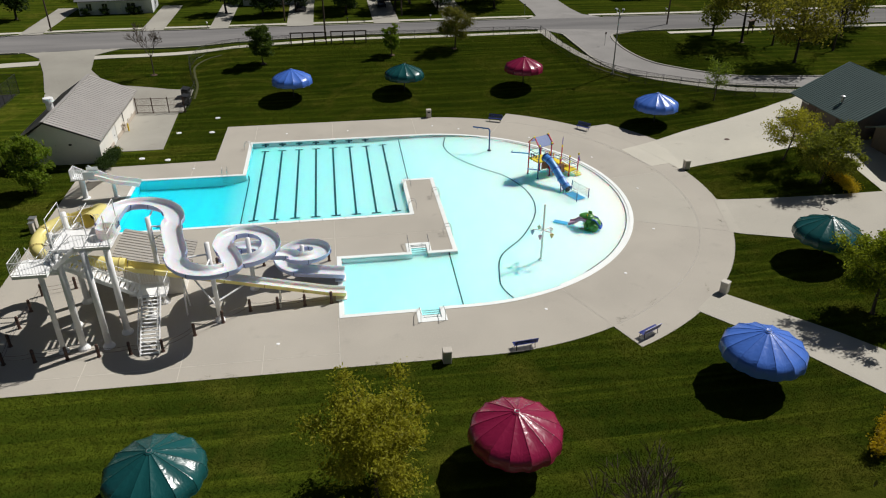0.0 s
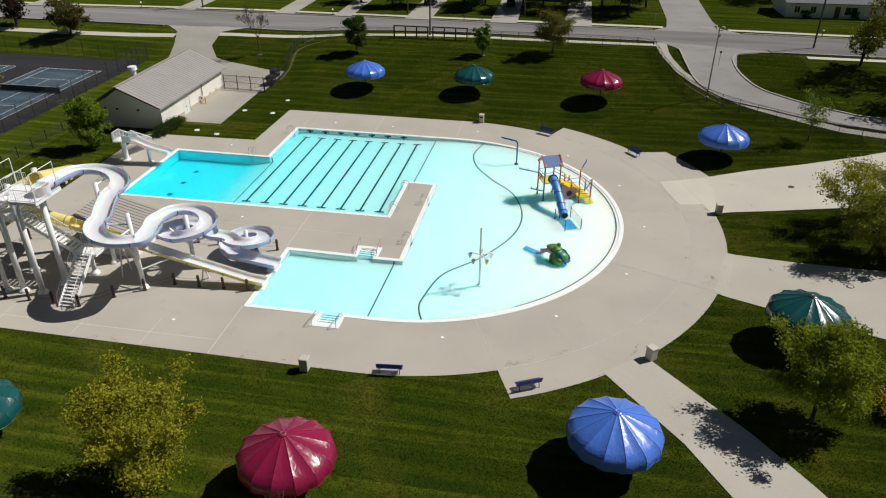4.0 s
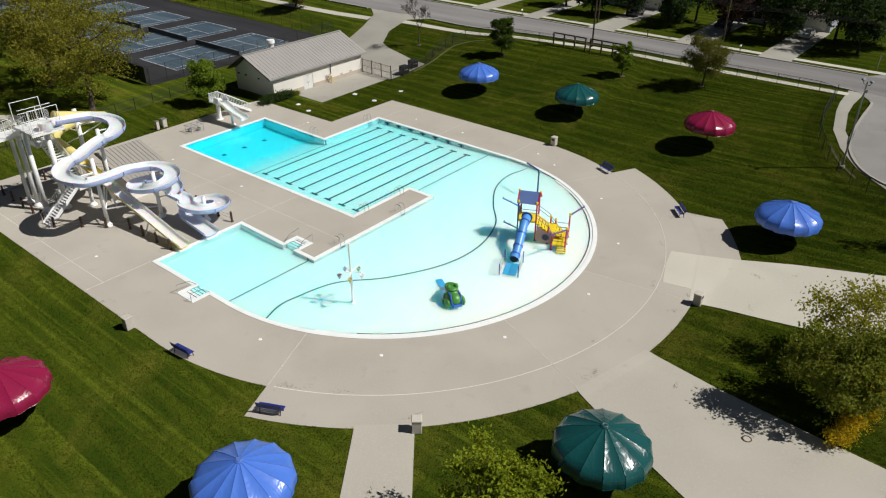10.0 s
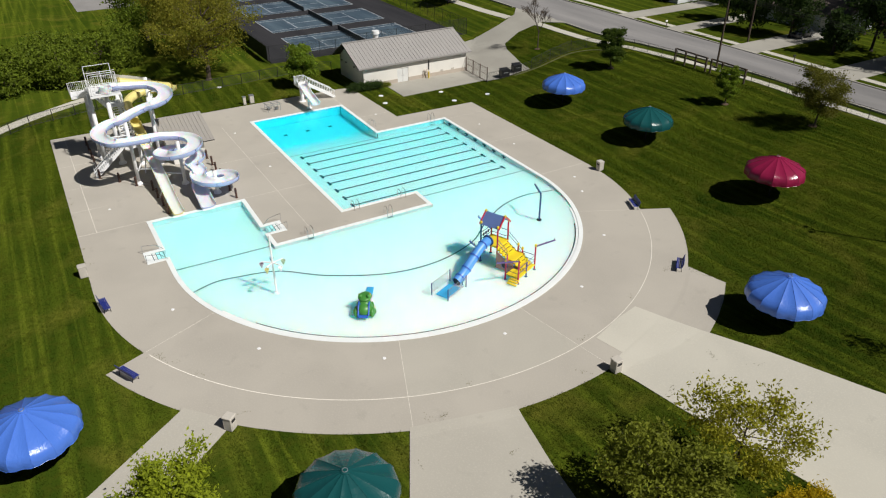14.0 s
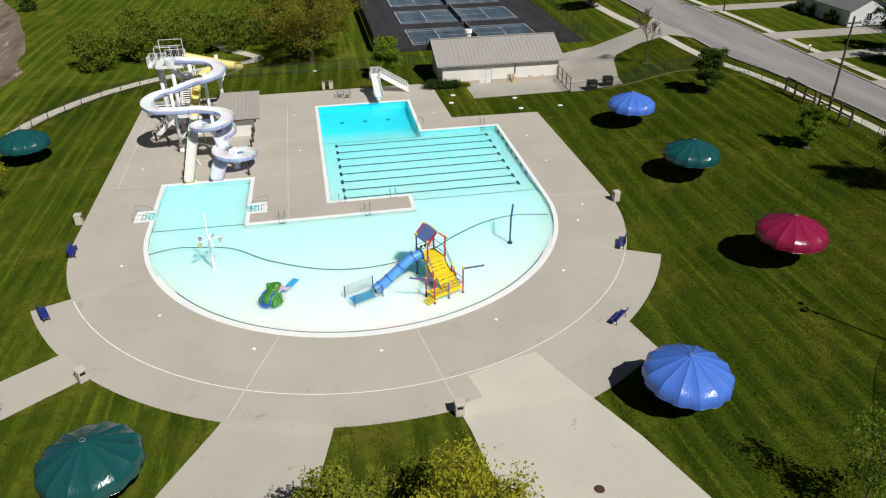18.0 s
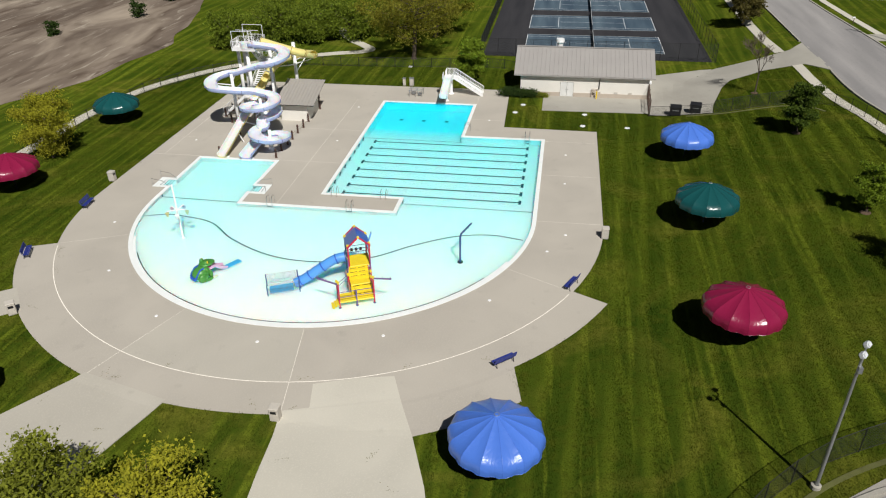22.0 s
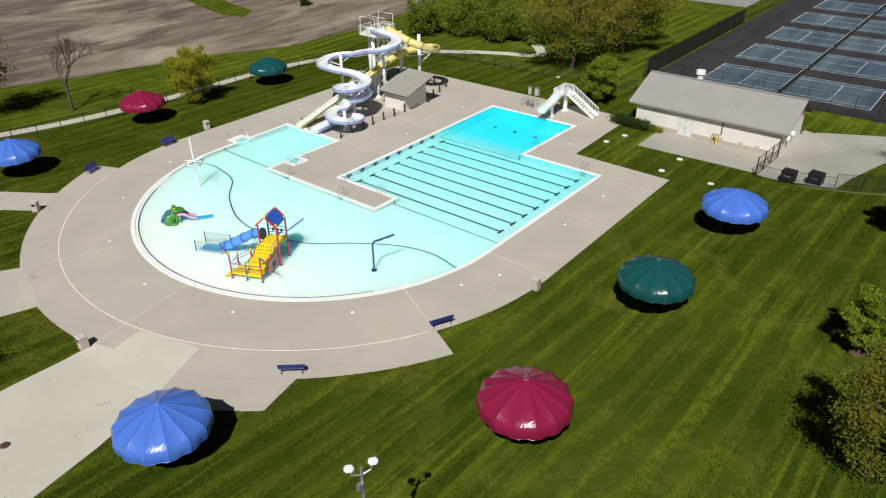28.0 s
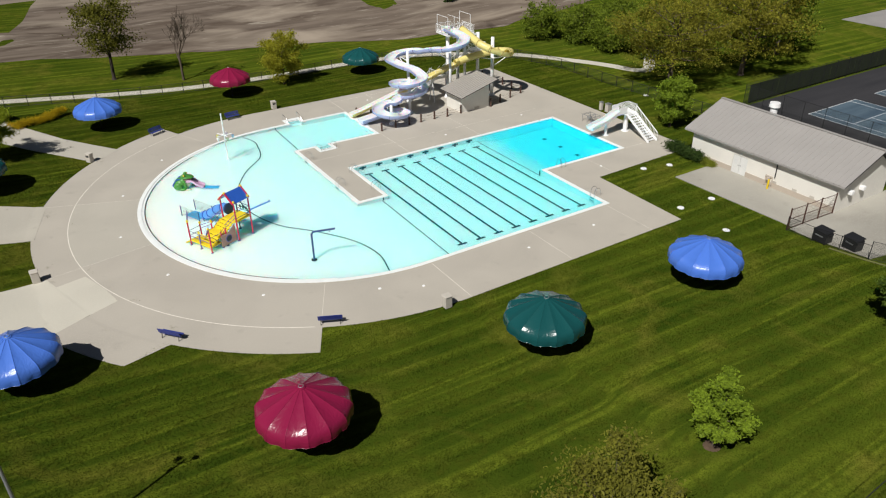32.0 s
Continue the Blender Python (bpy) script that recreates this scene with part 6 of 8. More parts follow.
def rail(pts, hgt=1.05, gap=0.2):
    """A white guard rail with uprights along a line of points."""
    bm = bm_new()
    for a, b in zip(pts, pts[1:]):
        A, B = Vector(a), Vector(b)
        for z in (hgt, 0.12):
            beam(bm, A + Vector((0, 0, z)), B + Vector((0, 0, z)), 0.028, 6)
        n = max(1, int((B - A).length / gap))
        for k in range(n + 1):
            p = A.lerp(B, k / n)
            beam(bm, p + Vector((0, 0, 0.0)), p + Vector((0, 0, hgt)), 0.012 if k % 8 else 0.03, 4)
    bm.transform(TO)
    bm.verts.index_update()
    pieces("rail_bar", bm, SHELL, tower)


def deck_plate(x0, x1, y0, y1, z):
    bm = bm_new()
    box(bm, ((x0 + x1) / 2, (y0 + y1) / 2, z - 0.12), (x1 - x0, y1 - y0, 0.24))
    tpart("platform", bm, SHELL)


def flight(a, b, width, n):
    """A straight flight of steps between two heights, with stringers and rails."""
    A, B = Vector(a), Vector(b)
    d = Vector((B.x - A.x, B.y - A.y, 0))
    t = d.normalized()
    s = Vector((-t.y, t.x, 0))
    ang = math.degrees(math.atan2(t.y, t.x))
    for k in range(n):
        p = A.lerp(B, (k + 0.5) / n)
        bm = bm_new()
        box(bm, (p.x, p.y, p.z + 0.02), (d.length / n * 0.85, width, 0.05), ang)
        tpart("step", bm, SHELL)
    for sg in (-1, 1):
        off = s * sg * (width / 2 + 0.04)
        bm = bm_new()
        bar(bm, A + off, B + off, 0.07, 0.28)
        tpart("stringer", bm, SHELL)
        rail([tuple(A + off + Vector((0, 0, 0.1))), tuple(B + off + Vector((0, 0, 0.1)))], 1.0, 0.3)


deck_plate(-27.9, -23.9, -18.9, -15.7, 8.65)
deck_plate(-30.2, -27.9, -20.6, -18.3, 7.7)
deck_plate(-23.6, -21.4, -16.9, -15.2, 3.1)
deck_plate(-30.0, -28.3, -17.2, -15.2, 5.9)
flight((-22.5, -20.5, 0.0), (-22.5, -16.9, 3.1), 1.3, 16)
flight((-23.6, -16.1, 3.1), (-28.3, -16.1, 5.9), 1.2, 15)
flight((-29.1, -17.2, 5.9), (-29.1, -18.5, 7.7), 1.2, 9)
flight((-28.0, -19.4, 7.7), (-26.6, -18.4, 8.65), 1.1, 5)
rail([(-27.9, -15.7, 8.65), (-26.9, -15.7, 8.65)])
rail([(-25.6, -15.7, 8.65), (-25.2, -15.7, 8.65)])
rail([(-23.9, -15.8, 8.65), (-23.9, -18.9, 8.65), (-26.2, -18.9, 8.65)])
rail([(-27.9, -15.7, 8.65), (-27.9, -18.2, 8.65)])
rail([(-27.9, -20.6, 7.7), (-30.2, -20.6, 7.7), (-30.2, -18.4, 7.7)])
rail([(-23.6, -15.2, 3.1), (-21.4, -15.2, 3.1), (-21.4, -16.9, 3.1)])
rail([(-30.0, -17.2, 5.9), (-30.0, -15.2, 5.9), (-28.4, -15.2, 5.9)])
# open frame above the start platform
for x, y, z in ((-27.8, -15.9, 11.0), (-24.0, -15.9, 11.0), (-27.8, -18.7, 11.0), (-24.0, -18.7, 11.0), (-25.9, -17.2, 10.7)):
    bm = bm_new()
    beam(bm, (x, y, 8.65), (x, y, z), 0.04, 8)
    tpart("frame_post", bm, SHELL)
for a, b in (((-27.8, -15.9, 11.0), (-27.8, -18.7, 11.0)), ((-24.0, -15.9, 11.0), (-24.0, -18.7, 11.0)), ((-25.9, -15.7, 10.7), (-25.9, -18.9, 10.7))):
    bm = bm_new()
    beam(bm, a, b, 0.03, 8)
    tpart("frame_rail", bm, SHELL)
bm = bm_new()
revolve(bm, [(0.001, 8.95), (0.5, 8.97), (0.58, 9.1), (0.6, 9.45), (0.68, 9.47), (0.68, 8.66)], 20, (-24.5, -17.2, 0))
tpart("start_tub", bm, FLUME_IN)
for a, b in (((-29, -19.1, 7.2), (-29, -15.7, 7.2)), ((-25.8, -18.9, 8.2), (-24.8, -17.2, 8.2)), ((-29, -15.7, 8.2), (-24.8, -15.9, 8.2)), ((-29.0, -19.1, 7.4), (-25.8, -18.9, 8.0))):
    bm = bm_new()
    bar(bm, a, b, 0.14, 0.3)
    tpart("girder", bm, SHELL)

# ---- bollards with chains round the tower ----
chain_line = [(-33.0, -20.1), (-30.8, -20.1), (-28.5, -20.1), (-26.25, -20.1), (-23.95, -20.15), (-21.6, -20.15), (-19.5, -18.4), (-17.5, -16.95), (-15.45, -15.6), (-13.2, -15.55), (-11.0, -15.45), (-8.8, -15.4)]
chain_north = [(-8.9, -8.3), (-11.0, -8.4), (-13.0, -8.3), (-14.8, -8.3), (-16.9, -8.3), (-18.9, -8.2), (-21.1, -8.25)]
chain_west = [(-26.1, -8.2), (-28.3, -9.0), (-30.7, -9.8), (-33.2, -10.6), (-33.35, -13.0), (-33.45, -15.4), (-33.3, -17.8), (-33.0, -20.1)]
post_model = None
chains = thing("barrier_chains", "thin dark chains hung between the brown posts", "chain")
for line in (chain_line, chain_north, chain_west):
    for k, (x, y) in enumerate(line):
        if line is chain_west and k == len(line) - 1:
            continue
        if post_model is None:
            post_model = thing("barrier_post", "short dark brown barrier post on the deck", "post", (x, y, 0), group="barrier posts")
            bm = bm_new()
            revolve(bm, [(0.17, 0.0), (0.16, 0.05), (0.115, 0.06), (0.115, 1.08), (0.08, 1.14), (0.001, 1.16)], 12)
            part("post", bm, BROWN, post_model)
            bm = bm_new()
            revolve(bm, [(0.128, 0.82), (0.128, 0.9)], 12)
            part("collar", bm, DARK, post_model)
        else:
            copy_thing(post_model, pose(x, y, 0))
    for (a, b), (c, d) in zip(line, line[1:]):
        for z in (0.85, 0.5):
            bm = bm_new()
            pts = [(a + (c - a) * t, b + (d - b) * t, z - 0.18 * 4 * t * (1 - t)) for t in (0, 0.2, 0.4, 0.6, 0.8, 1)]
            pipe(bm, pts, 0.014, 4)
            part("chain", bm, BROWN, chains)

# ---- slide pump hut ----
hut = thing("slide_pump_hut", "small block hut with a brown-grey metal shed roof", "hut", (-23.2, -9.9, 0))
xw, xe, ys, yn = -2.6, 2.0, -2.1, 1.6
zw, ze = 3.75, 2.35
for c, s, nm in (((xe - 0.1, (ys + yn) / 2, ze / 2), (0.2, yn - ys, ze), "wall"), ((xw + 0.1, (ys + yn) / 2, zw / 2), (0.2, yn - ys, zw), "wall")):
    bm = bm_new()
    box(bm, c, s)
    part(nm, bm, WALL, hut)
for y in (ys + 0.1, yn - 0.1):
    verts = []
    for yy in (y - 0.1, y + 0.1):
        verts += [(xw + 0.2, yy, 0), (xe - 0.2, yy, 0), (xe - 0.2, yy, ze), (xw + 0.2, yy, zw)]
    sheet("side_wall", verts, [(0, 1, 2, 3), (7, 6, 5, 4)] + [(k, k + 4, (k + 1) % 4 + 4, (k + 1) % 4) for k in range(4)], WALL, hut)
bm = bm_new()
box(bm, (xw - 0.01, 0.0, 1.05), (0.06, 0.95, 2.1))
part("door", bm, BROWN, hut)
bm = bm_new()
box(bm, (-0.6, yn + 0.02, 0.25), (0.8, 0.05, 0.3))
part("wall_vent", bm, STONE, hut)
SHED_ROOF = mat("shed_roof_metal", (0.36, 0.335, 0.305), 0.5, vary=0.06)
y0, y1, n = ys - 0.5, yn + 1.2, 12
for k in range(n):
    ya, yb = y0 + (y1 - y0) * k / n, y0 + (y1 - y0) * (k + 1) / n
    a, b = (xw - 0.6, zw + 0.36), (xe + 0.75, ze + 0.1)
    prof = [(ya, 0), (ya, 0.06), (ya + 0.03, 0.06), (ya + 0.05, 0.01), (yb - 0.004, 0.01), (yb - 0.004, 0)]
    verts = [(px, y, pz + u) for px, pz in (a, b) for y, u in prof]
    sheet("roof_panel", verts, [(i, i + 6, i + 7, i + 1) for i in range(5)], SHED_ROOF, hut)
bm = bm_new()
bar(bm, (xw - 0.58, (y0 + y1) / 2, zw + 0.3), (xe + 0.73, (y0 + y1) / 2, ze + 0.04), y1 - y0 - 0.05, 0.1)
part("roof_deck", bm, ROOF_DARK, hut)

# ---- drop slide at the diving end ----
drop = thing("drop_slide", "white fibreglass drop slide with a stair beside the deep end", "pool slide", (-33.45, 9.15, 0))


def dpart(name, bm, material, label=""):
    # wide platform and chute, drawn out from the pool edge
    for v in bm.verts:
        v.co.x, v.co.y = 4.6 + (v.co.x - 4.6) * 1.3, v.co.y * 1.25
    if name in ("stair_rail", "platform_rail"):
        bm.verts.index_update()
        return pieces(name, bm, material, drop)
    return part(name, bm, material, drop, label)


bm = bm_new()
box(bm, (0, 0, 2.45), (1.3, 1.3, 0.12))
dpart("platform", bm, SHELL)
for x, y, z, r in ((0.0, -0.05, 2.4, 0.23), (2.45, -0.2, 1.7, 0.15)):
    bm = bm_new()
    beam(bm, (x, y, 0), (x, y, z), r, 14)
    dpart("support_pole", bm, SHELL)
    bm = bm_new()
    revolve(bm, [(r + 0.16, 0.0), (r + 0.16, 0.05), (r + 0.03, 0.08), (r, 0.09)], 14, (x, y, 0))
    dpart("base_plate", bm, SHELL)
bm = bm_new()
bar(bm, (-0.6, -0.05, 2.3), (1.35, -0.2, 2.3), 0.16, 0.2)
dpart("bracket", bm, FLUME_OUT)
chute = spline([(0.55, -0.2, 2.55), (1.15, -0.2, 2.5), (1.7, -0.2, 2.25), (2.5, -0.2, 1.82), (3.3, -0.2, 1.6), (4.1, -0.2, 1.4), (4.5, -0.2, 1.25)], 5)
bm = bm_new()
sweep(bm, frames_along(chute), [(-0.5, 0.46), (-0.44, 0.46), (-0.39, 0.14), (-0.22, 0.0), (0.22, 0.0), (0.39, 0.14), (0.44, 0.46), (0.5, 0.46), (0.46, 0.04), (0.24, -0.1), (-0.24, -0.1), (-0.46, 0.04)], True)
dpart("chute", bm, FLUME_IN)
for k in range(11):
    bm = bm_new()
    box(bm, (0, 0.75 + 0.27 * k, 2.3 - 0.215 * k), (1.0, 0.24, 0.05))
    dpart("step", bm, SHELL)
for x in (-0.55, 0.55):
    bm = bm_new()
    bar(bm, (x, 0.6, 2.4), (x, 3.75, 0.0), 0.06, 0.22)
    dpart("stringer", bm, SHELL)
    bm = bm_new()
    for z in (1.0, 0.15):
        beam(bm, (x, 0.6, 2.45 + z), (x, 3.75, 0.05 + z), 0.045, 6)
    for k in range(17):
        y, z = 0.6 + 3.15 * k / 16, 2.45 - 2.4 * k / 16
        beam(bm, (x, y, z), (x, y, z + 1.0), 0.024, 4)
    dpart("stair_rail", bm, SHELL)
bm = bm_new()
for a, b in (((-0.6, 0.6), (-0.6, -0.6)), ((-0.6, -0.6), (0.6, -0.6))):
    for z in (2.6, 3.55):
        beam(bm, (*a, z), (*b, z), 0.03, 6)
    for k in range(9):
        x, y = a[0] + (b[0] - a[0]) * k / 8, a[1] + (b[1] - a[1]) * k / 8
        beam(bm, (x, y, 2.5), (x, y, 3.55), 0.032, 4)
dpart("platform_rail", bm, SHELL)
for y in (-0.2,):
    for s in (-0.62, 0.55):
        bm = bm_new()
        box(bm, (0.9, y + s, 3.0), (0.9, 0.03, 0.8), bevel=0.0)
        dpart("side_panel", bm, SHELL)

# ---- rack and equipment boxes on the west deck ----
rack = thing("lane_rope_rack", "grey tubular rack of pool gear on the deck", "rack", (-33.5, 4.2, 0))
for y in (-0.9, 0, 0.9):
    bm = bm_new()
    pipe(bm, [(-0.7, y, 0), (-0.7, y, 0.9), (0.7, y, 0.9), (0.7, y, 0)], 0.035, 6)
    part("frame", bm, GALV, rack)
for x in (-0.7, 0.0, 0.7):
    bm = bm_new()
    beam(bm, (x, -1.1, 0.92), (x, 1.1, 0.92), 0.035, 6)
    part("crossbar", bm, GALV, rack)
for k, (x, y) in enumerate(((-0.3, -0.5), (0.2, 0.5))):
    bm = bm_new()
    revolve(bm, [(0.1, 0.1), (0.26, 0.14), (0.26, 0.4), (0.1, 0.44)], 14, (x, y, 0))
    part("rope_reel", bm, GALV, rack)
for x, y, w in ((-38.0, 2.6, 0.6), (-37.8, 1.5, 0.4)):
    cab = thing("equipment_box", "pale grey equipment box on the lawn edge", "equipment box", (x, y, ground(x, y)))
    bm = bm_new()
    box(bm, (0, 0, 0.55), (w, w, 1.1), bevel=0.03)
    part("body", bm, STONE, cab)
    bm = bm_new()
    box(bm, (0, 0, 1.13), (w + 0.08, w + 0.08, 0.06))
    part("lid", bm, GALV, cab)


# ---- play structure on the beach ----
play = thing("play_structure", "bright water play tower with yellow steps and blue tube slide", "play structure", (16.3, 8.1, 0), 24)
FZ = -0.13


def set_back(co, stair=False):
    """The tower and its decks stand back from the tube slide, the low deck reaches past it."""
    x, y = co[0], co[1]
    if stair or 1.3 < x < 2.35:
        y += 0.3
    elif x < 2.0:
        y += 0.55
    else:
        y = 0.84 * y - 0.3
    return Vector((x - 0.5, y, co[2]))


def ppart(name, bm, material, label="", parent=None, shade=False):
    if not name.startswith("tube"):
        for v in bm.verts:
            v.co = set_back(v.co, name == "middle_deck" or name in ("step", "riser", "step_slot") and abs(v.co.y) < 1.2)
    return part(name, bm, material, parent or play, label, shade)


for k, (x, y, zt, m) in enumerate(((-0.9, -0.9, 3.9, PLAY_NAVY), (-0.9, 0.9, 3.9, PLAY_RED), (0.85, -0.9, 3.9, PLAY_RED), (0.85, 0.9, 3.9, PLAY_RED), (2.1, -0.95, 1.9, PLAY_RED), (2.1, 0.95, 1.9, PLAY_RED),
                                    (3.9, -1.7, 2.4, PLAY_RED), (3.9, 1.75, 2.4, PLAY_RED), (2.6, -1.7, 1.7, PLAY_RED), (2.6, 1.75, 1.7, PLAY_RED), (3.9, 0.0, 1.6, PLAY_PURPLE))):
    bm = bm_new()
    beam(bm, (x, y, FZ), (x, y, zt), 0.075, 10)
    ppart("post", bm, m)
    bm = bm_new()
    revolve(bm, [(0.001, 0.16), (0.1, 0.1), (0.12, 0.0), (0.1, -0.1), (0.075, -0.14)], 10, (x, y, zt))
    ppart("post_cap", bm, PLAY_YELLOW)
    bm = bm_new()
    revolve(bm, [(0.15, 0.0), (0.14, 0.06), (0.08, 0.1)], 10, (x, y, FZ))
    ppart("post_foot", bm, PLAY_NAVY)
# decks
for c, s, m, nm in (((0, 0, 1.85), (1.9, 1.9, 0.12), PLAY_YELLOW, "tower_deck"), ((2.3, 0, 1.15), (0.9, 1.7, 0.12), PLAY_YELLOW, "middle_deck"), ((3.3, 0, 0.42), (1.3, 3.4, 0.12), PLAY_YELLOW, "low_deck")):
    bm = bm_new()
    box(bm, c, s, bevel=0.02)
    ppart(nm, bm, m)
for x0, z0, n in ((0.95, 1.75, 3), (2.62, 1.02, 3)):
    for k in range(n):
        bm = bm_new()
        box(bm, (x0 + 0.3 * k + 0.12, 0, z0 - 0.2 * k), (0.34, 1.75, 0.07))
        ppart("step", bm, PLAY_YELLOW)
        bm = bm_new()
        box(bm, (x0 + 0.3 * k + 0.27, 0, z0 - 0.2 * k - 0.13), (0.04, 1.75, 0.2))
        ppart("riser", bm, PLAY_YELLOW)
        # slots are black bars laid on the tread, their inner shade as colour
        for y in (-0.4, 0.35):
            bm = bm_new()
            box(bm, (x0 + 0.3 * k + 0.12, y, z0 - 0.2 * k + 0.034), (0.07, 0.55, 0.012))
            ppart("step_slot", bm, DARK)
for k in range(3):
    bm = bm_new()
    box(bm, (3.6, -1.85 - 0.25 * k, 0.3 - 0.13 * k), (0.9, 0.24, 0.06))
    ppart("step", bm, PLAY_YELLOW)
for y in (-1.0, 1.0):
    verts = []
    for yy in (y - 0.03, y + 0.03):
        verts += [tuple(set_back(v, True)) for v in ((1.0, yy, 1.75), (1.9, yy, 1.15), (2.75, yy, 1.15), (2.75, yy, 0.0), (1.0, yy, 0.0))]
    sheet("side_panel", verts, [(0, 1, 2, 3, 4), (9, 8, 7, 6, 5)] + [(k, k + 5, (k + 1) % 5 + 5, (k + 1) % 5) for k in range(5)], PLAY_TAN, play)
    # no hole is cut: a black disc on the panel gives its shade
    bm = bm_new()
    beam(bm, (1.9, y * 1.035, 0.6), (1.9, y * 1.045, 0.6), 0.3, 18)
    ppart("crawl_hole", bm, DARK)
    bm = bm_new()
    revolve(bm, [(0.3, -0.02), (0.38, 0.0), (0.3, 0.02)], 18)
    bm.transform(pose(1.9, y * 1.04, 0.6, 90))
    ppart("hole_rim", bm, PLAY_PURPLE)
# roof: two blue panels on a red frame, one slope a greyer blue
for s in (-1, 1):
    a, b = (0.0, 4.62), (1.0, 3.75)
    n = 6
    for k in range(n):
        t0, t1 = k / n, (k + 0.985) / n
        bm = bm_new()
        p0, p1 = Vector((0, s * (a[0] + (b[0] - a[0]) * t0), a[1] + (b[1] - a[1]) * t0)), Vector((0, s * (a[0] + (b[0] - a[0]) * t1), a[1] + (b[1] - a[1]) * t1))
        bar(bm, p0, p1, 2.0, 0.05)
        ppart("roof_slat", bm, PLAY_BLUE if s > 0 else ROOF_PANEL)
    for x in (-1.0, 1.0):
        bm = bm_new()
        bar(bm, (x, 0, 4.68), (x, s * 1.0, 3.75), 0.12, 0.12)
        ppart("roof_frame", bm, PLAY_RED)
for x in (-1.0, 1.0):
    bm = bm_new()
    box(bm, (x, 0, 4.68), (0.2, 0.2, 0.2), bevel=0.04)
    ppart("ridge_cap", bm, PLAY_YELLOW)


def prail(a, b, hs, m=PLAY_NAVY, r=0.03):
    for hgt in hs:
        bm = bm_new()
        beam(bm, (a[0], a[1], a[2] + hgt), (b[0], b[1], b[2] + hgt), r, 6)
        ppart("rail", bm, m)


prail((-0.9, -0.9, 1.9), (-0.9, 0.9, 1.9), (0.3, 0.6, 0.95))
prail((-0.9, 0.9, 1.9), (0.85, 0.9, 1.9), (0.3, 0.95))
for s in (-1, 1):
    prail((0.85, 0.95 * s, 1.9), (2.1, 0.95 * s, 1.2), (0.5, 0.85), PLAY_PURPLE)
    prail((2.1, 0.95 * s, 1.2), (2.6, 1.72 * s, 0.7), (0.4, 0.7), PLAY_PURPLE)
    prail((2.6, 1.72 * s, 0.5), (3.9, 1.72 * s, 0.5), (0.4, 0.9), PLAY_PURPLE)
prail((3.9, -1.7, 0.5), (3.9, 1.75, 0.5), (0.4, 0.9), PLAY_PURPLE)
for k in range(3):
    bm = bm_new()
    box(bm, (-0.92, -0.4 + 0.4 * k, 2.45), (0.06, 0.22, 0.3), bevel=0.02)
    ppart("play_panel", bm, DARK)
# spray arms
for a, b in (((-0.9, 0.9, 2.4), (-2.9, 1.7, 2.75)), ((3.9, 1.75, 2.3), (5.1, 3.3, 2.75)), ((3.9, -1.7, 2.2), (2.6, -3.6, 2.35)), ((-0.9, -0.9, 1.0), (-2.3, -0.6, 1.35))):
    bm = bm_new()
    bar(bm, a, b, 0.12, 0.1)
    arm = ppart("spray_arm", bm, PLAY_PURPLE if a[0] > 0 else PLAY_SKY)
    for t in (0.55, 0.95):
        p = set_back(a).lerp(set_back(b), t)
        bm = bm_new()
        beam(bm, p, p + Vector((0, 0, 0.22)), 0.03, 6)
        part("nozzle", bm, PLAY_PURPLE, arm)
# tube slide
tube = [p for p in spline([(-0.52, -0.42, 2.4), (-0.6, -1.5, 2.2), (-0.7, -3.0, 1.35), (-0.8, -4.2, 0.6), (-0.85, -5.0, 0.28)], 6)]
ring = [(0.42 * math.cos(k * math.tau / 16), 0.42 * math.sin(k * math.tau / 16)) for k in range(16)]
fr = frames_along(tube)
step = 5
for k in range(0, len(fr) - 1, step):
    bm = bm_new()
    sweep(bm, fr[k:k + step + 1], ring + ring[:1])
    ppart("tube_section", bm, PLAY_SKY, "", None, True)
    p, s, u = fr[k]
    t = u.cross(s)
    bm = bm_new()
    sweep(bm, [(p - t * 0.05, s, u), (p + t * 0.05, s, u)], [(a * 1.13, b * 1.13) for a, b in ring], True) if k else box(bm, p, (0.02, 0.02, 0.02))
    ppart("tube_flange", bm, PLAY_BLUE)
bm = bm_new()
sweep(bm, [fr[0], (fr[0][0] + Vector((0, -0.12, 0)), fr[0][1], fr[0][2])], [(a * 1.3, b * 1.3) for a, b in ring], True)
ppart("tube_collar", bm, PLAY_NAVY)
# black disc just inside the lower end paints the tube's dark interior
bm = bm_new()
p, s, u = fr[-1]
beam(bm, p + Vector((0, 0.05, 0)), p + Vector((0, 0.04, 0)), 0.36, 16)
ppart("tube_mouth", bm, DARK)
for x in (-1.2, -0.5):
    bm = bm_new()
    beam(bm, (x, -4.6, FZ), (x, -4.6, 0.5), 0.05, 8)
    ppart("tube_leg", bm, PLAY_NAVY)
pad2 = bm_new()
box(pad2, (-0.9, -6.2, FZ + 0.06), (1.2, 2.0, 0.05), bevel=0.02)
mat1 = part("splash_mat", pad2, MAT_BLUE)
mat1.matrix_world = pose(16.3, 8.1, 0, 0, 0, 24)
tagged(mat1, "flat blue splash mat below the tube slide", "mat", "splash mats")
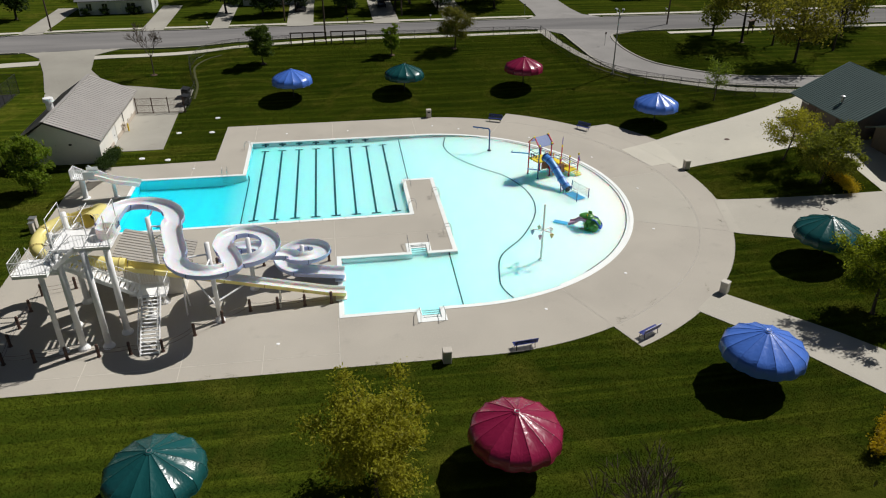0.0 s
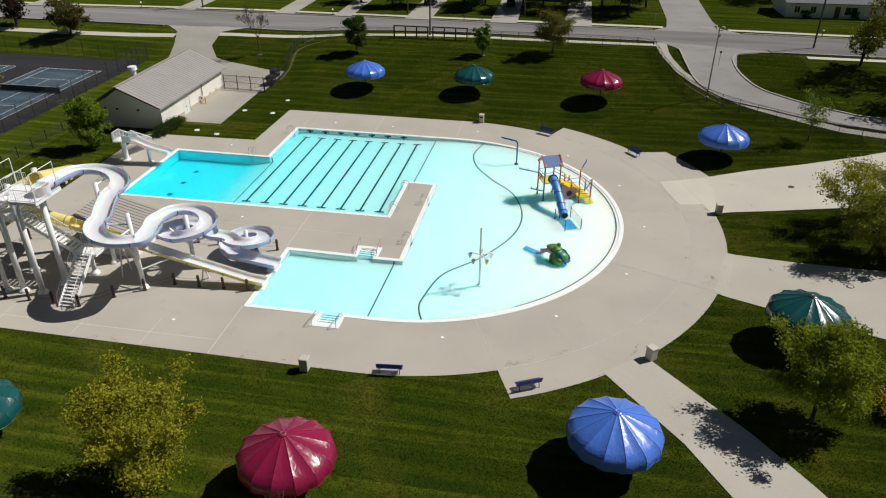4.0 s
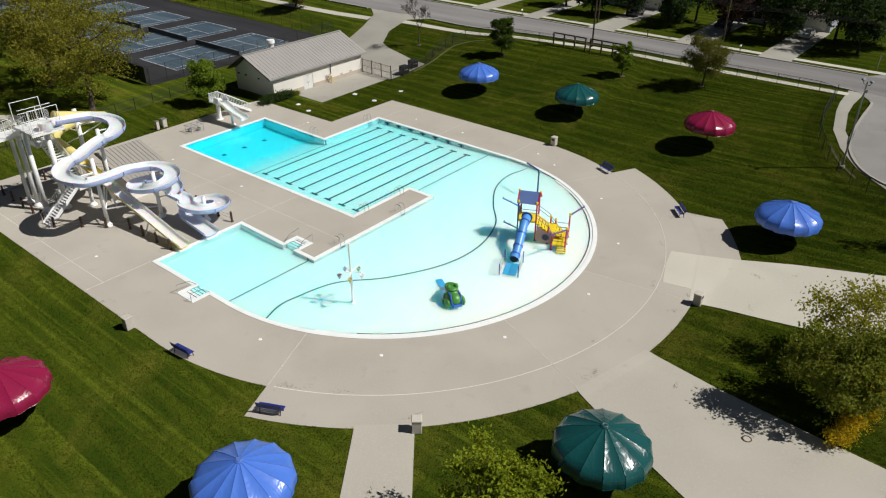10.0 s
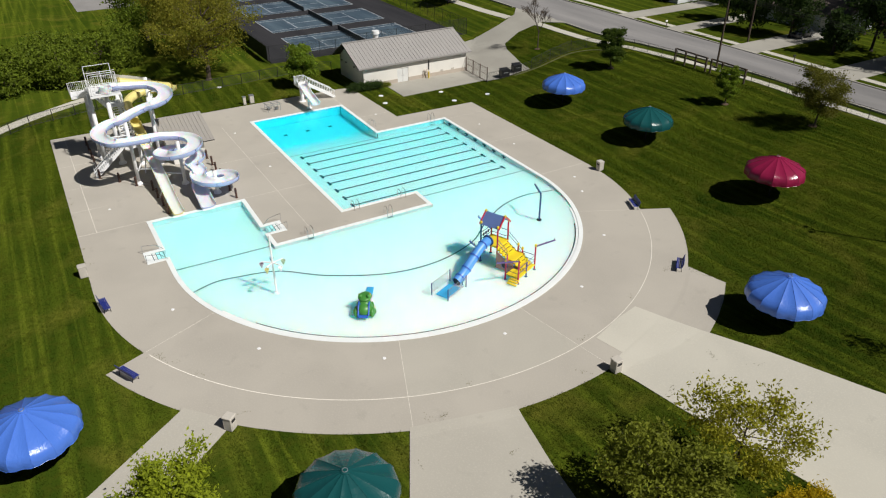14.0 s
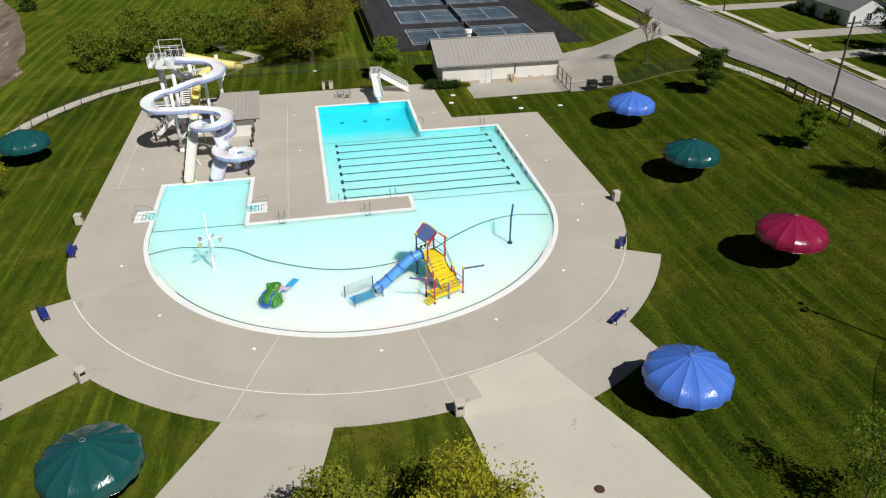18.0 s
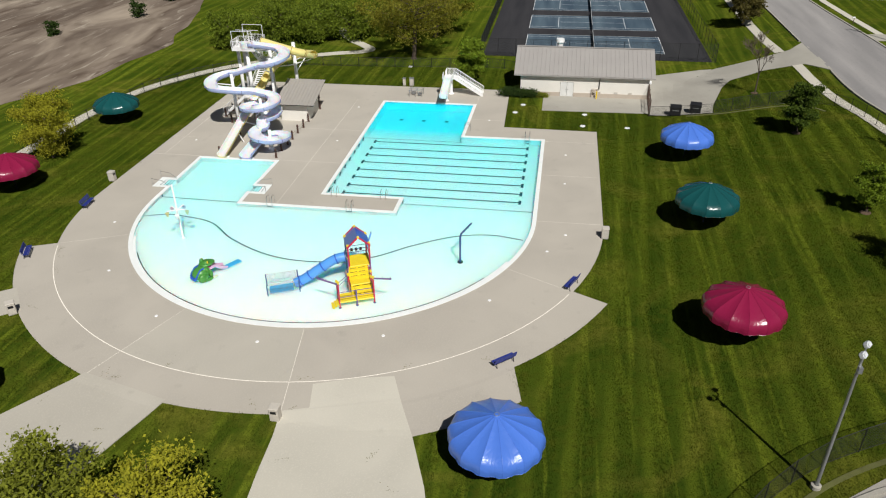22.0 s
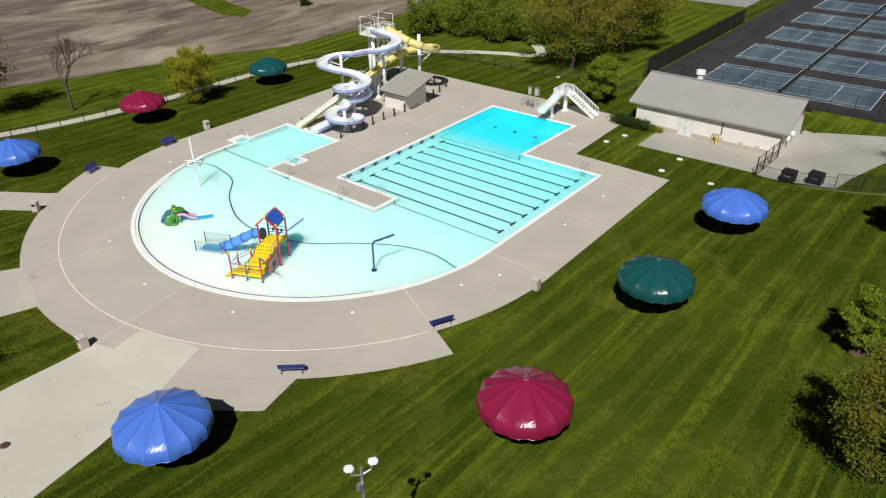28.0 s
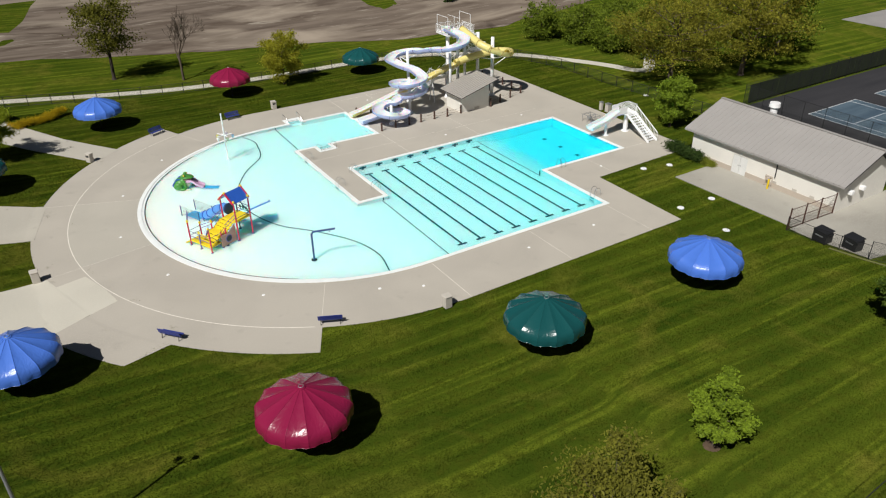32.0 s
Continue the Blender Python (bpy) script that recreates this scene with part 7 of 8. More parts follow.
# net screens beside the landing
for x in (-1.75, -0.05):
    scr = thing("net_screen", "low clear screen between two dark posts beside the landing", "screen", (16.3, 8.1, 0), 24, "landing screens")
    for y in (-4.7, -7.4):
        bm = bm_new()
        beam(bm, (x, y, FZ), (x, y, 1.05), 0.05, 8)
        part("post", bm, PLAY_NAVY, scr)
    for z in (0.12, 1.0):
        bm = bm_new()
        beam(bm, (x, -4.7, z), (x, -7.4, z), 0.018, 5)
        part("rail", bm, GALV, scr)
    verts, faces = [], []
    for k in range(28):
        y = -4.7 - 2.7 * k / 27
        i = len(verts)
        verts += [(x, y, 0.12), (x, y + 0.012, 0.12), (x, y + 0.012, 1.0), (x, y, 1.0)]
        faces.append((i, i + 1, i + 2, i + 3))
    for k in range(9):
        z = 0.12 + 0.88 * k / 8
        i = len(verts)
        verts += [(x + 0.002, -4.7, z), (x + 0.002, -7.4, z), (x + 0.002, -7.4, z + 0.012), (x + 0.002, -4.7, z + 0.012)]
        faces.append((i, i + 1, i + 2, i + 3))
    sheet("netting", verts, faces, LINK_GREY, scr)

# ---- frog slide ----
frog = thing("frog_slide", "green frog-shaped toddler slide with a pink tongue", "pool slide", (17.15, -5.35, -0.14), 148)


def blob(parts):
    """Rounded lumps grown into one body."""
    bm = bm_new()
    for c, s in parts:
        bmesh.ops.create_uvsphere(bm, u_segments=16, v_segments=10, radius=1, matrix=pose(*c) @ Matrix.Diagonal((*s, 1)))
    return bm


FROG_PALE = mat("frog_belly", (0.62, 0.72, 0.52), 0.45, vary=0.15)
MOUTH = mat("frog_mouth_magenta", (0.30, 0.03, 0.13), 0.4)
part("body", blob([((-0.3, 0, 0.62), (0.82, 0.72, 0.6)), ((-0.05, 0, 0.92), (0.55, 0.6, 0.42))]), FROG, frog, "", True)
part("belly", blob([((0.22, 0, 0.45), (0.46, 0.5, 0.4))]), FROG_PALE, frog, "pale green belly", True)
part("upper_jaw", blob([((0.36, 0, 1.34), (0.7, 0.58, 0.2)), ((0.78, 0, 1.3), (0.36, 0.42, 0.14))]), FROG, frog, "", True)
part("mouth_lining", blob([((0.38, 0, 1.12), (0.46, 0.48, 0.16))]), MOUTH, frog, "dark magenta mouth lining", True)
for sy in (-1, 1):
    part("hind_leg", blob([((-0.5, 0.66 * sy, 0.42), (0.5, 0.24, 0.42)), ((-0.05, 0.76 * sy, 0.14), (0.42, 0.16, 0.14))]), FROG, frog, "", True)
    part("front_leg", blob([((0.3, 0.58 * sy, 0.45), (0.17, 0.15, 0.45))]), FROG, frog, "", True)
    part("foot", blob([((0.52, 0.66 * sy, 0.07), (0.34, 0.2, 0.09))]), FROG_PALE, frog, "", True)
for y in (-0.34, 0.34):
    eye = part("eye_bump", blob([((0.12, y, 1.56), (0.2, 0.18, 0.2))]), FROG, frog, "", True)
    part("eyeball", blob([((0.22, y * 1.22, 1.6), (0.12, 0.1, 0.12))]), SAFETY, eye, "yellow eyeball", True)
    part("pupil", blob([((0.3, y * 1.32, 1.61), (0.06, 0.05, 0.07))]), DARK, eye, "", True)
part("lower_jaw", blob([((0.55, 0, 0.86), (0.58, 0.5, 0.12))]), PINK, frog, "pale pink lower jaw", True)
tongue = spline([(0.35, 0, 0.98), (0.95, 0, 0.88), (1.5, 0, 0.45), (2.1, 0, 0.2)], 5)
bm = bm_new()
sweep(bm, frames_along(tongue), [(-0.44, 0.16), (-0.4, 0.16), (-0.34, 0.0), (0.34, 0.0), (0.4, 0.16), (0.44, 0.16), (0.38, -0.1), (-0.38, -0.1)], True)
part("tongue_chute", bm, PINK, frog, "smooth pink tongue chute")
for k in range(4):
    bm = bm_new()
    box(bm, (-0.35 - 0.25 * k, 0, 1.05 - 0.22 * k), (0.3, 0.75, 0.22), bevel=0.04)
    part("back_step", bm, PLAY_BLUE, frog, "blue step on the back")
for y in (-0.42, 0.42):
    bm = bm_new()
    pipe(bm, [(-0.2, y, 1.2), (-0.6, y, 1.15), (-1.15, y, 0.5)], 0.07, 8)
    part("grab_rail", bm, PLAY_BLUE, frog)
bm = bm_new()
box(bm, (2.95, 0, 0.07), (1.5, 0.62, 0.05), bevel=0.02)
mat2 = part("splash_mat", bm, MAT_BLUE)
mat2.matrix_world = pose(17.15, -5.35, -0.14, 0, 0, 148)
tagged(mat2, "flat blue splash mat in front of the frog", "mat", "splash mats")

# ---- dumping bucket post ----
spray = thing("bucket_spray_post", "tall white spray post with small coloured tipping buckets", "water feature", (10.65, -10.65, -0.2))
bm = bm_new()
beam(bm, (0, 0, -0.1), (0, 0, 5.75), 0.1, 10, 0.08)
part("post", bm, SHELL, spray)
PALE_PLASTIC = {c: mat(f"pale_{c}_plastic", v, 0.5) for c, v in (("green", (0.42, 0.55, 0.36)), ("blue", (0.36, 0.5, 0.66)), ("violet", (0.5, 0.42, 0.5)), ("yellow", (0.66, 0.6, 0.25)))}
BUCKETS = [("white", SHELL)] + [(c, PALE_PLASTIC[c]) for c in ("green", "blue", "violet", "yellow")]
for k in range(5):
    a = k * math.tau / 5 + 0.4
    x, y = 0.95 * math.cos(a), 0.95 * math.sin(a)
    bm = bm_new()
    beam(bm, (0, 0, 3.1), (x, y, 3.2), 0.05, 8)
    arm = part("arm", bm, SHELL, spray)
    bm = bm_new()
    revolve(bm, [(0.001, 2.6), (0.05, 2.62), (0.2, 3.02), (0.18, 3.02), (0.04, 2.66)], 12, (x, y, 0))
    part("bucket", bm, BUCKETS[k][1], arm, f"{BUCKETS[k][0]} cone bucket")
bm = bm_new()
revolve(bm, [(0.25, 0.0), (0.24, 0.1), (0.12, 0.16)], 12)
part("base", bm, SHELL, spray)
hook = thing("spray_arch_post", "dark blue bent spray post in the shallow water", "water feature", (11.45, 16.75, -0.25))
bm = bm_new()
pipe(bm, [(0, 0, 0), (0, 0, 2.7), (-0.15, 0.08, 2.95), (-2.0, 0.75, 3.05)], 0.09, 10)
part("pipe", bm, PLAY_NAVY, hook)
bm = bm_new()
revolve(bm, [(0.26, 0.0), (0.26, 0.12), (0.12, 0.16)], 14)
part("base", bm, DARK, hook)
for t in (0.4, 0.75):
    bm = bm_new()
    beam(bm, (-2.0 * t, 0.75 * t, 3.0), (-2.0 * t, 0.75 * t, 2.8), 0.04, 6)
    part("nozzle", bm, PLAY_NAVY, hook)


# ---- ladders and hand rails ----
def ladder(x, y, rz):
    ob = thing("pool_ladder", "stainless grab rail ladder at the pool edge", "pool ladder", (x, y, 0), rz, "pool ladders")
    for s in (-0.28, 0.28):
        bm = bm_new()
        pipe(bm, [tuple(p) for p in spline([(s, 0.75, 0.0), (s, 0.7, 0.7), (s, 0.35, 0.95), (s, -0.05, 0.7), (s, -0.12, -0.9)], 4)], 0.025, 6)
        part("grab_rail", bm, STEEL, ob)
    for k in range(3):
        bm = bm_new()
        box(bm, (0, -0.14, -0.15 - 0.28 * k), (0.52, 0.1, 0.03))
        part("tread", bm, LANE, ob)


for x, y, rz in ((-20.6, 13.0, 0), (-18.3, 21.2, 90), (-0.35, 7.0, 270), (3.1, 4.0, 90), (3.1, -4.6, 90), (-0.35, 1.6, 270)):
    ladder(x, y, rz)
for x, y0, d in ((-1.7, -19.0, 1), (0.3, -19.0, 1), (-1.4, -6.3, -1), (0.55, -6.3, -1)):
    hr = thing("stair_handrail", "stainless hand rail beside the pool steps", "hand rail", (x, y0, 0), 0, "pool hand rails")
    bm = bm_new()
    pipe(bm, [(0, -0.3 * d, 0), (0, -0.3 * d, 0.85), (0, 0.9 * d, 0.65), (0, 1.5 * d, 0.1), (0, 1.5 * d, -0.4)], 0.025, 6)
    part("rail", bm, STEEL, hr)


# ---- benches and bins ----
def bench(x, y, rz):
    ob = thing("bench", "blue slatted park bench at the edge of the deck", "bench", (x, y, 0), rz, "deck benches")
    for k in range(4):
        bm = bm_new()
        box(bm, (0, -0.18 + 0.13 * k, 0.45), (1.9, 0.11, 0.04), bevel=0.01)
        part("seat_slat", bm, BENCH, ob)
    for k in range(3):
        bm = bm_new()
        box(bm, (0, 0, 0), (1, 1, 1), m=pose(0, 0.3 + 0.04 * k, 0.6 + 0.14 * k, -15) @ Matrix.Diagonal((1.9, 0.04, 0.11, 1)))
        part("back_slat", bm, BENCH, ob)
    for s in (-0.75, 0.75):
        bm = bm_new()
        pipe(bm, [(s, -0.22, 0.0), (s, -0.18, 0.43), (s, 0.24, 0.43), (s, 0.38, 0.92)], 0.03, 6)
        part("frame", bm, DARK, ob)
        bm = bm_new()
        beam(bm, (s, 0.2, 0.42), (s, 0.3, 0.0), 0.03, 6)
        part("leg", bm, DARK, ob)
    return ob


for a, r in ((-84, 26.6), (-64, 29.3), (64.6, 26.5), (40.4, 29.4)):
    bench(CX + r * math.cos(radians(a)), CY + r * math.sin(radians(a)), a - 90)


def bin_pillar(x, y, rz):
    ob = thing("litter_bin", "square pale stone litter bin at the deck edge", "litter bin", (x, y, ground(x, y)), rz, "litter bins")
    bm = bm_new()
    box(bm, (0, 0, 0.5), (0.64, 0.64, 1.0), bevel=0.03)
    part("body", bm, STONE, ob)
    bm = bm_new()
    box(bm, (0, 0, 1.06), (0.71, 0.71, 0.12), bevel=0.04)
    part("top", bm, STONE, ob)
    # black block on the solid body, standing for the shaded recess
    bm = bm_new()
    box(bm, (0, -0.315, 0.78), (0.4, 0.04, 0.22))
    part("opening", bm, DARK, ob)
    bm = bm_new()
    box(bm, (0, -0.325, 0.35), (0.46, 0.02, 0.5))
    part("door_panel", bm, STONE, ob)


for x, y, rz in ((-0.4, -24.55, 180), (24.7, -18.7, 130), (33.3, 7.2, 90), (5.5, 29.9, 0)):
    bin_pillar(x, y, rz)


# ---- bath house ----
def house(name, label, x, y, rz, sx, sy, wall_h, roof_h, wall_m, roof_m, windows, doors, ridge_along="x", over=0.5, z=None, category="house", panels=0):
    """A house with four walls, a gable roof, framed windows and doors."""
    z0 = ground(x, y) if z is None else z
    ob = thing(name, label, category, (x, y, z0 - 0.1), rz)
    t = 0.25
    for c, s in (((0, -sy / 2 + t / 2, wall_h / 2), (sx, t, wall_h)), ((0, sy / 2 - t / 2, wall_h / 2), (sx, t, wall_h)), ((-sx / 2 + t / 2, 0, wall_h / 2), (t, sy - 2 * t, wall_h)), ((sx / 2 - t / 2, 0, wall_h / 2), (t, sy - 2 * t, wall_h))):
        bm = bm_new()
        box(bm, c, s)
        part("wall", bm, wall_m, ob)
    along, across = (sx, sy) if ridge_along == "x" else (sy, sx)
    turn = Matrix() if ridge_along == "x" else pose(0, 0, 0, 0, 0, 90)
    for s in (-1, 1):
        verts = []
        e = s * along / 2
        for d in (0, -s * t):
            verts += [(e + d, -across / 2, wall_h), (e + d, across / 2, wall_h), (e + d, 0, wall_h + roof_h)]
        bm = bm_new()
        vs = [bm.verts.new(turn @ Vector(v)) for v in verts]
        for f in ((0, 1, 2), (5, 4, 3), (0, 3, 4, 1), (1, 4, 5, 2), (2, 5, 3, 0)):
            bm.faces.new([vs[i] for i in f])
        part("gable", bm, wall_m, ob)
        slope = Vector((0, s * (across / 2 + over), -roof_h * (across / 2 + over) / (across / 2)))
        L = along + 2 * over
        n = panels or 1
        for k in range(n):
            bm = bm_new()
            x0, x1 = -L / 2 + L * k / n, -L / 2 + L * (k + 1) / n
            top = Vector((0, 0, wall_h + roof_h + 0.1))
            prof = [(x0, 0.0), (x0, 0.1 if panels else 0.04), (x0 + 0.06, 0.1 if panels else 0.04), (x0 + 0.1, 0.04), (x1, 0.04), (x1, -0.08), (x0, -0.08)]
            rows = [[bm.verts.new(turn @ Vector((a, q.y, q.z + u))) for a, u in prof] for q in (top, top + slope)]
            m = len(prof)
            for i in range(m):
                bm.faces.new((rows[0][i], rows[0][(i + 1) % m], rows[1][(i + 1) % m], rows[1][i]))
            bm.faces.new(rows[1])
            part("roof_panel" if panels else "roof", bm, roof_m, ob)
    for side, pos, w, hgt, sill in windows:
        fx, fy, ang = {"s": (pos, -sy / 2, 0), "n": (pos, sy / 2, 180), "w": (-sx / 2, pos, 270), "e": (sx / 2, pos, 90)}[side]
        m = pose(fx, fy, sill + hgt / 2, 0, 0, ang)
        bm = bm_new()
        for c, s in (((0, -0.04, hgt / 2 + 0.05), (w + 0.2, 0.1, 0.1)), ((0, -0.06, -hgt / 2 - 0.05), (w + 0.26, 0.16, 0.1)), ((-w / 2 - 0.05, -0.04, 0), (0.1, 0.1, hgt)), ((w / 2 + 0.05, -0.04, 0), (0.1, 0.1, hgt)), ((0, -0.03, 0), (0.05, 0.06, hgt))):
            box(bm, c, s)
        bm.transform(m)
        win = part("window", bm, DOOR, ob)
        bm = bm_new()
        box(bm, (0, -0.008, 0), (w, 0.03, hgt))
        bm.transform(m)
        part("pane", bm, GLASS, win)
    for side, pos, w, hgt, material in doors:
        fx, fy, ang = {"s": (pos, -sy / 2, 0), "n": (pos, sy / 2, 180), "w": (-sx / 2, pos, 270), "e": (sx / 2, pos, 90)}[side]
        bm = bm_new()
        box(bm, (0, -0.03, hgt / 2), (w, 0.08, hgt))
        bm.transform(pose(fx, fy, 0.12, 0, 0, ang))
        d = part("door", bm, material, ob)
        bm = bm_new()
        box(bm, (w * 0.38, -0.1, 1.0), (0.06, 0.06, 0.12))
        bm.transform(pose(fx, fy, 0.12, 0, 0, ang))
        part("handle", bm, DARK, d)
    return ob


bath = house("bath_house", "wide tan bath house with a green-grey metal roof", 60.7, 13.3, 0, 12.6, 10.5, 3.2, 3.25, BRICK_SHADED, ROOF_GREEN, [("w", -4.4, 1.2, 0.8, 2.0), ("w", 4.4, 1.2, 0.8, 2.0), ("n", 3, 1.2, 0.8, 2.0)], [("w", 3, 1.8, 2.1, BROWN), ("w", -3, 1.8, 2.1, BROWN), ("n", -4, 1.0, 2.1, BROWN)], "y", 1.2, 1.9, "building", 30)
bm = bm_new()
revolve(bm, [(0.001, 4.65), (0.3, 4.55), (0.34, 4.3), (0.2, 4.25), (0.2, 3.2)], 12, (-5.5, -1.2, 0))
part("roof_vent", bm, GALV, bath)
wing = house("entrance_canopy", "low entrance wing with a green-grey metal roof", 63.0, -0.3, 0, 14, 13, 2.7, 2.2, BRICK_SHADED, ROOF_GREEN, [], [("w", 0, 2.2, 2.1, BROWN)], "x", 0.8, 1.7, "building", 26)

# ---- open shelter by the south walk ----
sh = thing("picnic_shelter", "small open shelter with a green-grey hipped metal roof", "shelter", (36.2, -39.0, ground(36.2, -39.0)), 30)
for x in (-2.2, 2.2):
    for y in (-2.2, 2.2):
        bm = bm_new()
        box(bm, (x, y, 1.3), (0.2, 0.2, 2.8))
        part("post", bm, WOOD, sh)
for k in range(4):
    a0, a1 = radians(45 + 90 * k), radians(135 + 90 * k)
    p, q = Vector((4.1 * math.cos(a0), 4.1 * math.sin(a0), 2.6)), Vector((4.1 * math.cos(a1), 4.1 * math.sin(a1), 2.6))
    t = Vector((0, 0, 4.1))
    d = Vector((0, 0, 0.12))
    sheet("roof_panel", [tuple(v) for v in (p, q, t, p - d, q - d, t - d)], [(0, 1, 2), (5, 4, 3), (0, 3, 4, 1)], ROOF_GREEN, sh)
bm = bm_new()
box(bm, (0, 0, 0.02), (5.2, 5.2, 0.16))
part("floor_slab", bm, PALE, sh)

# ---- houses across the street ----
W4 = [("s", -5, 1.0, 1.3, 0.9), ("s", -2, 1.0, 1.3, 0.9), ("s", 3, 1.6, 1.3, 0.9), ("e", 0, 1.0, 1.2, 1.0), ("w", 0, 1.0, 1.2, 1.0)]
house("house_1", "low white house with a grey shingle roof and dark windows", -50, 95.5, 3, 14, 8, 2.9, 2.0, SIDING, SHINGLE, W4, [("s", 0.6, 1.0, 2.1, DOOR)])
house("house_2", "low pale house with a grey shingle roof", -83, 95, 3, 13, 8, 2.9, 2.0, SIDING, SHINGLE, W4, [("s", 0.6, 1.0, 2.1, BROWN)])
house("house_3", "low grey house with a brown roof and a garage", -18, 101, 3, 15, 9, 2.9, 2.2, SIDING_B, SHINGLE_B, [("s", -5, 1.2, 1.3, 0.9), ("s", -1.5, 1.2, 1.3, 0.9)], [("s", 1, 1.0, 2.1, DOOR), ("s", 5, 3.6, 2.2, DOOR)])
house("house_4", "low dark house with a brown roof behind trees", 12, 103, 3, 15, 9, 2.9, 2.2, SIDING_B, SHINGLE_B, [("s", -5, 1.2, 1.3, 0.9), ("s", -1.5, 1.2, 1.3, 0.9)], [("s", 1, 1.0, 2.1, BROWN), ("s", 5, 3.6, 2.2, DOOR)])
house("house_5", "long white house with a grey shingle roof", 66, 96, 3, 18, 9, 3.0, 2.2, SIDING, SHINGLE, [("s", -7, 1.0, 1.2, 1.0), ("s", -4, 1.0, 1.2, 1.0), ("s", 3, 2.2, 1.4, 0.8), ("s", 7, 1.0, 1.2, 1.0)], [("s", 0.5, 1.0, 2.1, BROWN)])
house("house_6", "low white house with a grey shingle roof", -116, 96, 3, 14, 8, 2.9, 2.0, SIDING, SHINGLE, W4, [("s", 0.6, 1.0, 2.1, DOOR)])
house("house_7", "low pale house with a brown shingle roof", 100, 98, 3, 14, 8, 2.9, 2.0, SIDING_B, SHINGLE_B, W4, [("s", 0.6, 1.0, 2.1, DOOR)])
for x, w in ((-61, 4), (-40, 4), (-93, 4), (-13, 5), (3.5, 5), (17.5, 5), (82, 4), (-28, 3.4), (-104, 4)):
    paved("pavement_house_drive", [(x + w / 2, road_far(x) - 0.1), (x + w / 2, road_far(x) + 8), (x + w / 2, 98.5)], [(x - w / 2, road_far(x) - 0.1), (x - w / 2, road_far(x) + 8), (x - w / 2, 98.5)], WALK, "pale concrete house driveway", "driveway", 0.05, 4, 2)
for k, (x, y) in enumerate(((-55.5, 90.6), (-52, 90.8), (-45.5, 91.2), (61, 90.8), (70, 91.3), (-80, 90), (-47, 91.1))):
    tree(x, y, 1.5, 1.2, LEAF_DARK, BARK_DARK, "clipped dark shrub against a house wall", 0.02, 500, 0.14, 120 + k, 0.6, 0.05, limbs=6, name="shrub")


def parked_car(x, y, rz, paint, label):
    ob = thing("parked_car", label, "car", (x, y, ground(x, y) + 0.06), rz)
    prof = [(-2.2, 0.35), (-2.25, 0.75), (-1.9, 0.92), (-1.2, 0.98), (-0.7, 1.42), (0.9, 1.45), (1.6, 1.0), (2.1, 0.85), (2.2, 0.4)]
    verts = [(a, s * 0.86 * (0.82 if b > 1.2 else 1), b) for s in (-1, 1) for a, b in prof]
    n = len(prof)
    sheet("body", verts, [tuple(range(n))[::-1], tuple(range(n, 2 * n))] + [(k, (k + 1) % n, (k + 1) % n + n, k + n) for k in range(n)], paint, ob)
    for s in (-1, 1):
        bm = bm_new()
        box(bm, (0.1, 0.78 * s, 1.2), (1.7, 0.06, 0.3))
        part("side_window", bm, GLASS, ob)
        for a in (-1.35, 1.35):
            bm = bm_new()
            beam(bm, (a, 0.7 * s, 0.32), (a, 0.9 * s, 0.32), 0.32, 14)
            w = part("wheel", bm, DARK, ob)
            bm = bm_new()
            beam(bm, (a, 0.9 * s, 0.32), (a, 0.915 * s, 0.32), 0.18, 10)
            part("rim", bm, GALV, w)
        bm = bm_new()
        box(bm, (2.17, 0.6 * s, 0.68), (0.08, 0.32, 0.14))
        part("headlight", bm, SHELL, ob)


CAR_DARK = mat("dark_car_paint", (0.02, 0.022, 0.03), 0.25, coat=0.6)
CAR_WHITE = mat("silver_car_paint", (0.55, 0.57, 0.6), 0.3, coat=0.6)
parked_car(3.5, 91, 93, CAR_DARK, "dark car parked on a house driveway")
parked_car(-13, 90, 93, CAR_DARK, "dark car parked on a shaded driveway")
parked_car(17.5, 93, 93, CAR_WHITE, "silver car parked on a house driveway")

# ---- street furniture ----
for x, y, m in ((-30, 0, SHELL), (-4, 0, DARK), (12, 0, SHELL), (-70, 0, SHELL), (60, 0, SHELL)):
    yy = road_far(x) + 1.0
    mb = thing("mailbox", "small post-mounted mailbox beside the street", "mailbox", (x, yy, ground(x, yy)), 0, "mailboxes")
    bm = bm_new()
    box(bm, (0, 0, 0.5), (0.1, 0.1, 1.05))
    part("post", bm, WOOD, mb)
    bm = bm_new()
    box(bm, (0, -0.1, 1.12), (0.22, 0.5, 0.26), bevel=0.05)
    part("box", bm, m, mb)
for x, y, m, lab in ((39.4, 53.5, BROWN, "small dark sign on a post beside the entry drive"), (-100, 73.5, SAFETY, "yellow diamond sign on a post beside the street"), (31.5, 78.5, GALV, "small grey sign on a post at the corner")):
    sg = thing("street_sign", lab, "sign", (x, y, ground(x, y)))
    bm = bm_new()
    beam(bm, (0, 0, -0.2), (0, 0, 2.3), 0.035, 6)
    part("post", bm, GALV, sg)
    bm = bm_new()
    box(bm, (0, 0, 2.1), (0.55, 0.04, 0.55), m=pose(0, -0.05, 2.1, 0, 45 if m is SAFETY else 0, 0) @ Matrix.Diagonal((0.55, 0.04, 0.6, 1)))
    part("plate", bm, m, sg)
board = thing("notice_board", "dark timber notice board standing in the park", "sign", (68.5, 57.5, ground(68.5, 57.5)), 30)
for s in (-0.8, 0.8):
    bm = bm_new()
    box(bm, (s, 0, 1.0), (0.16, 0.16, 2.4))
    part("post", bm, BROWN, board)
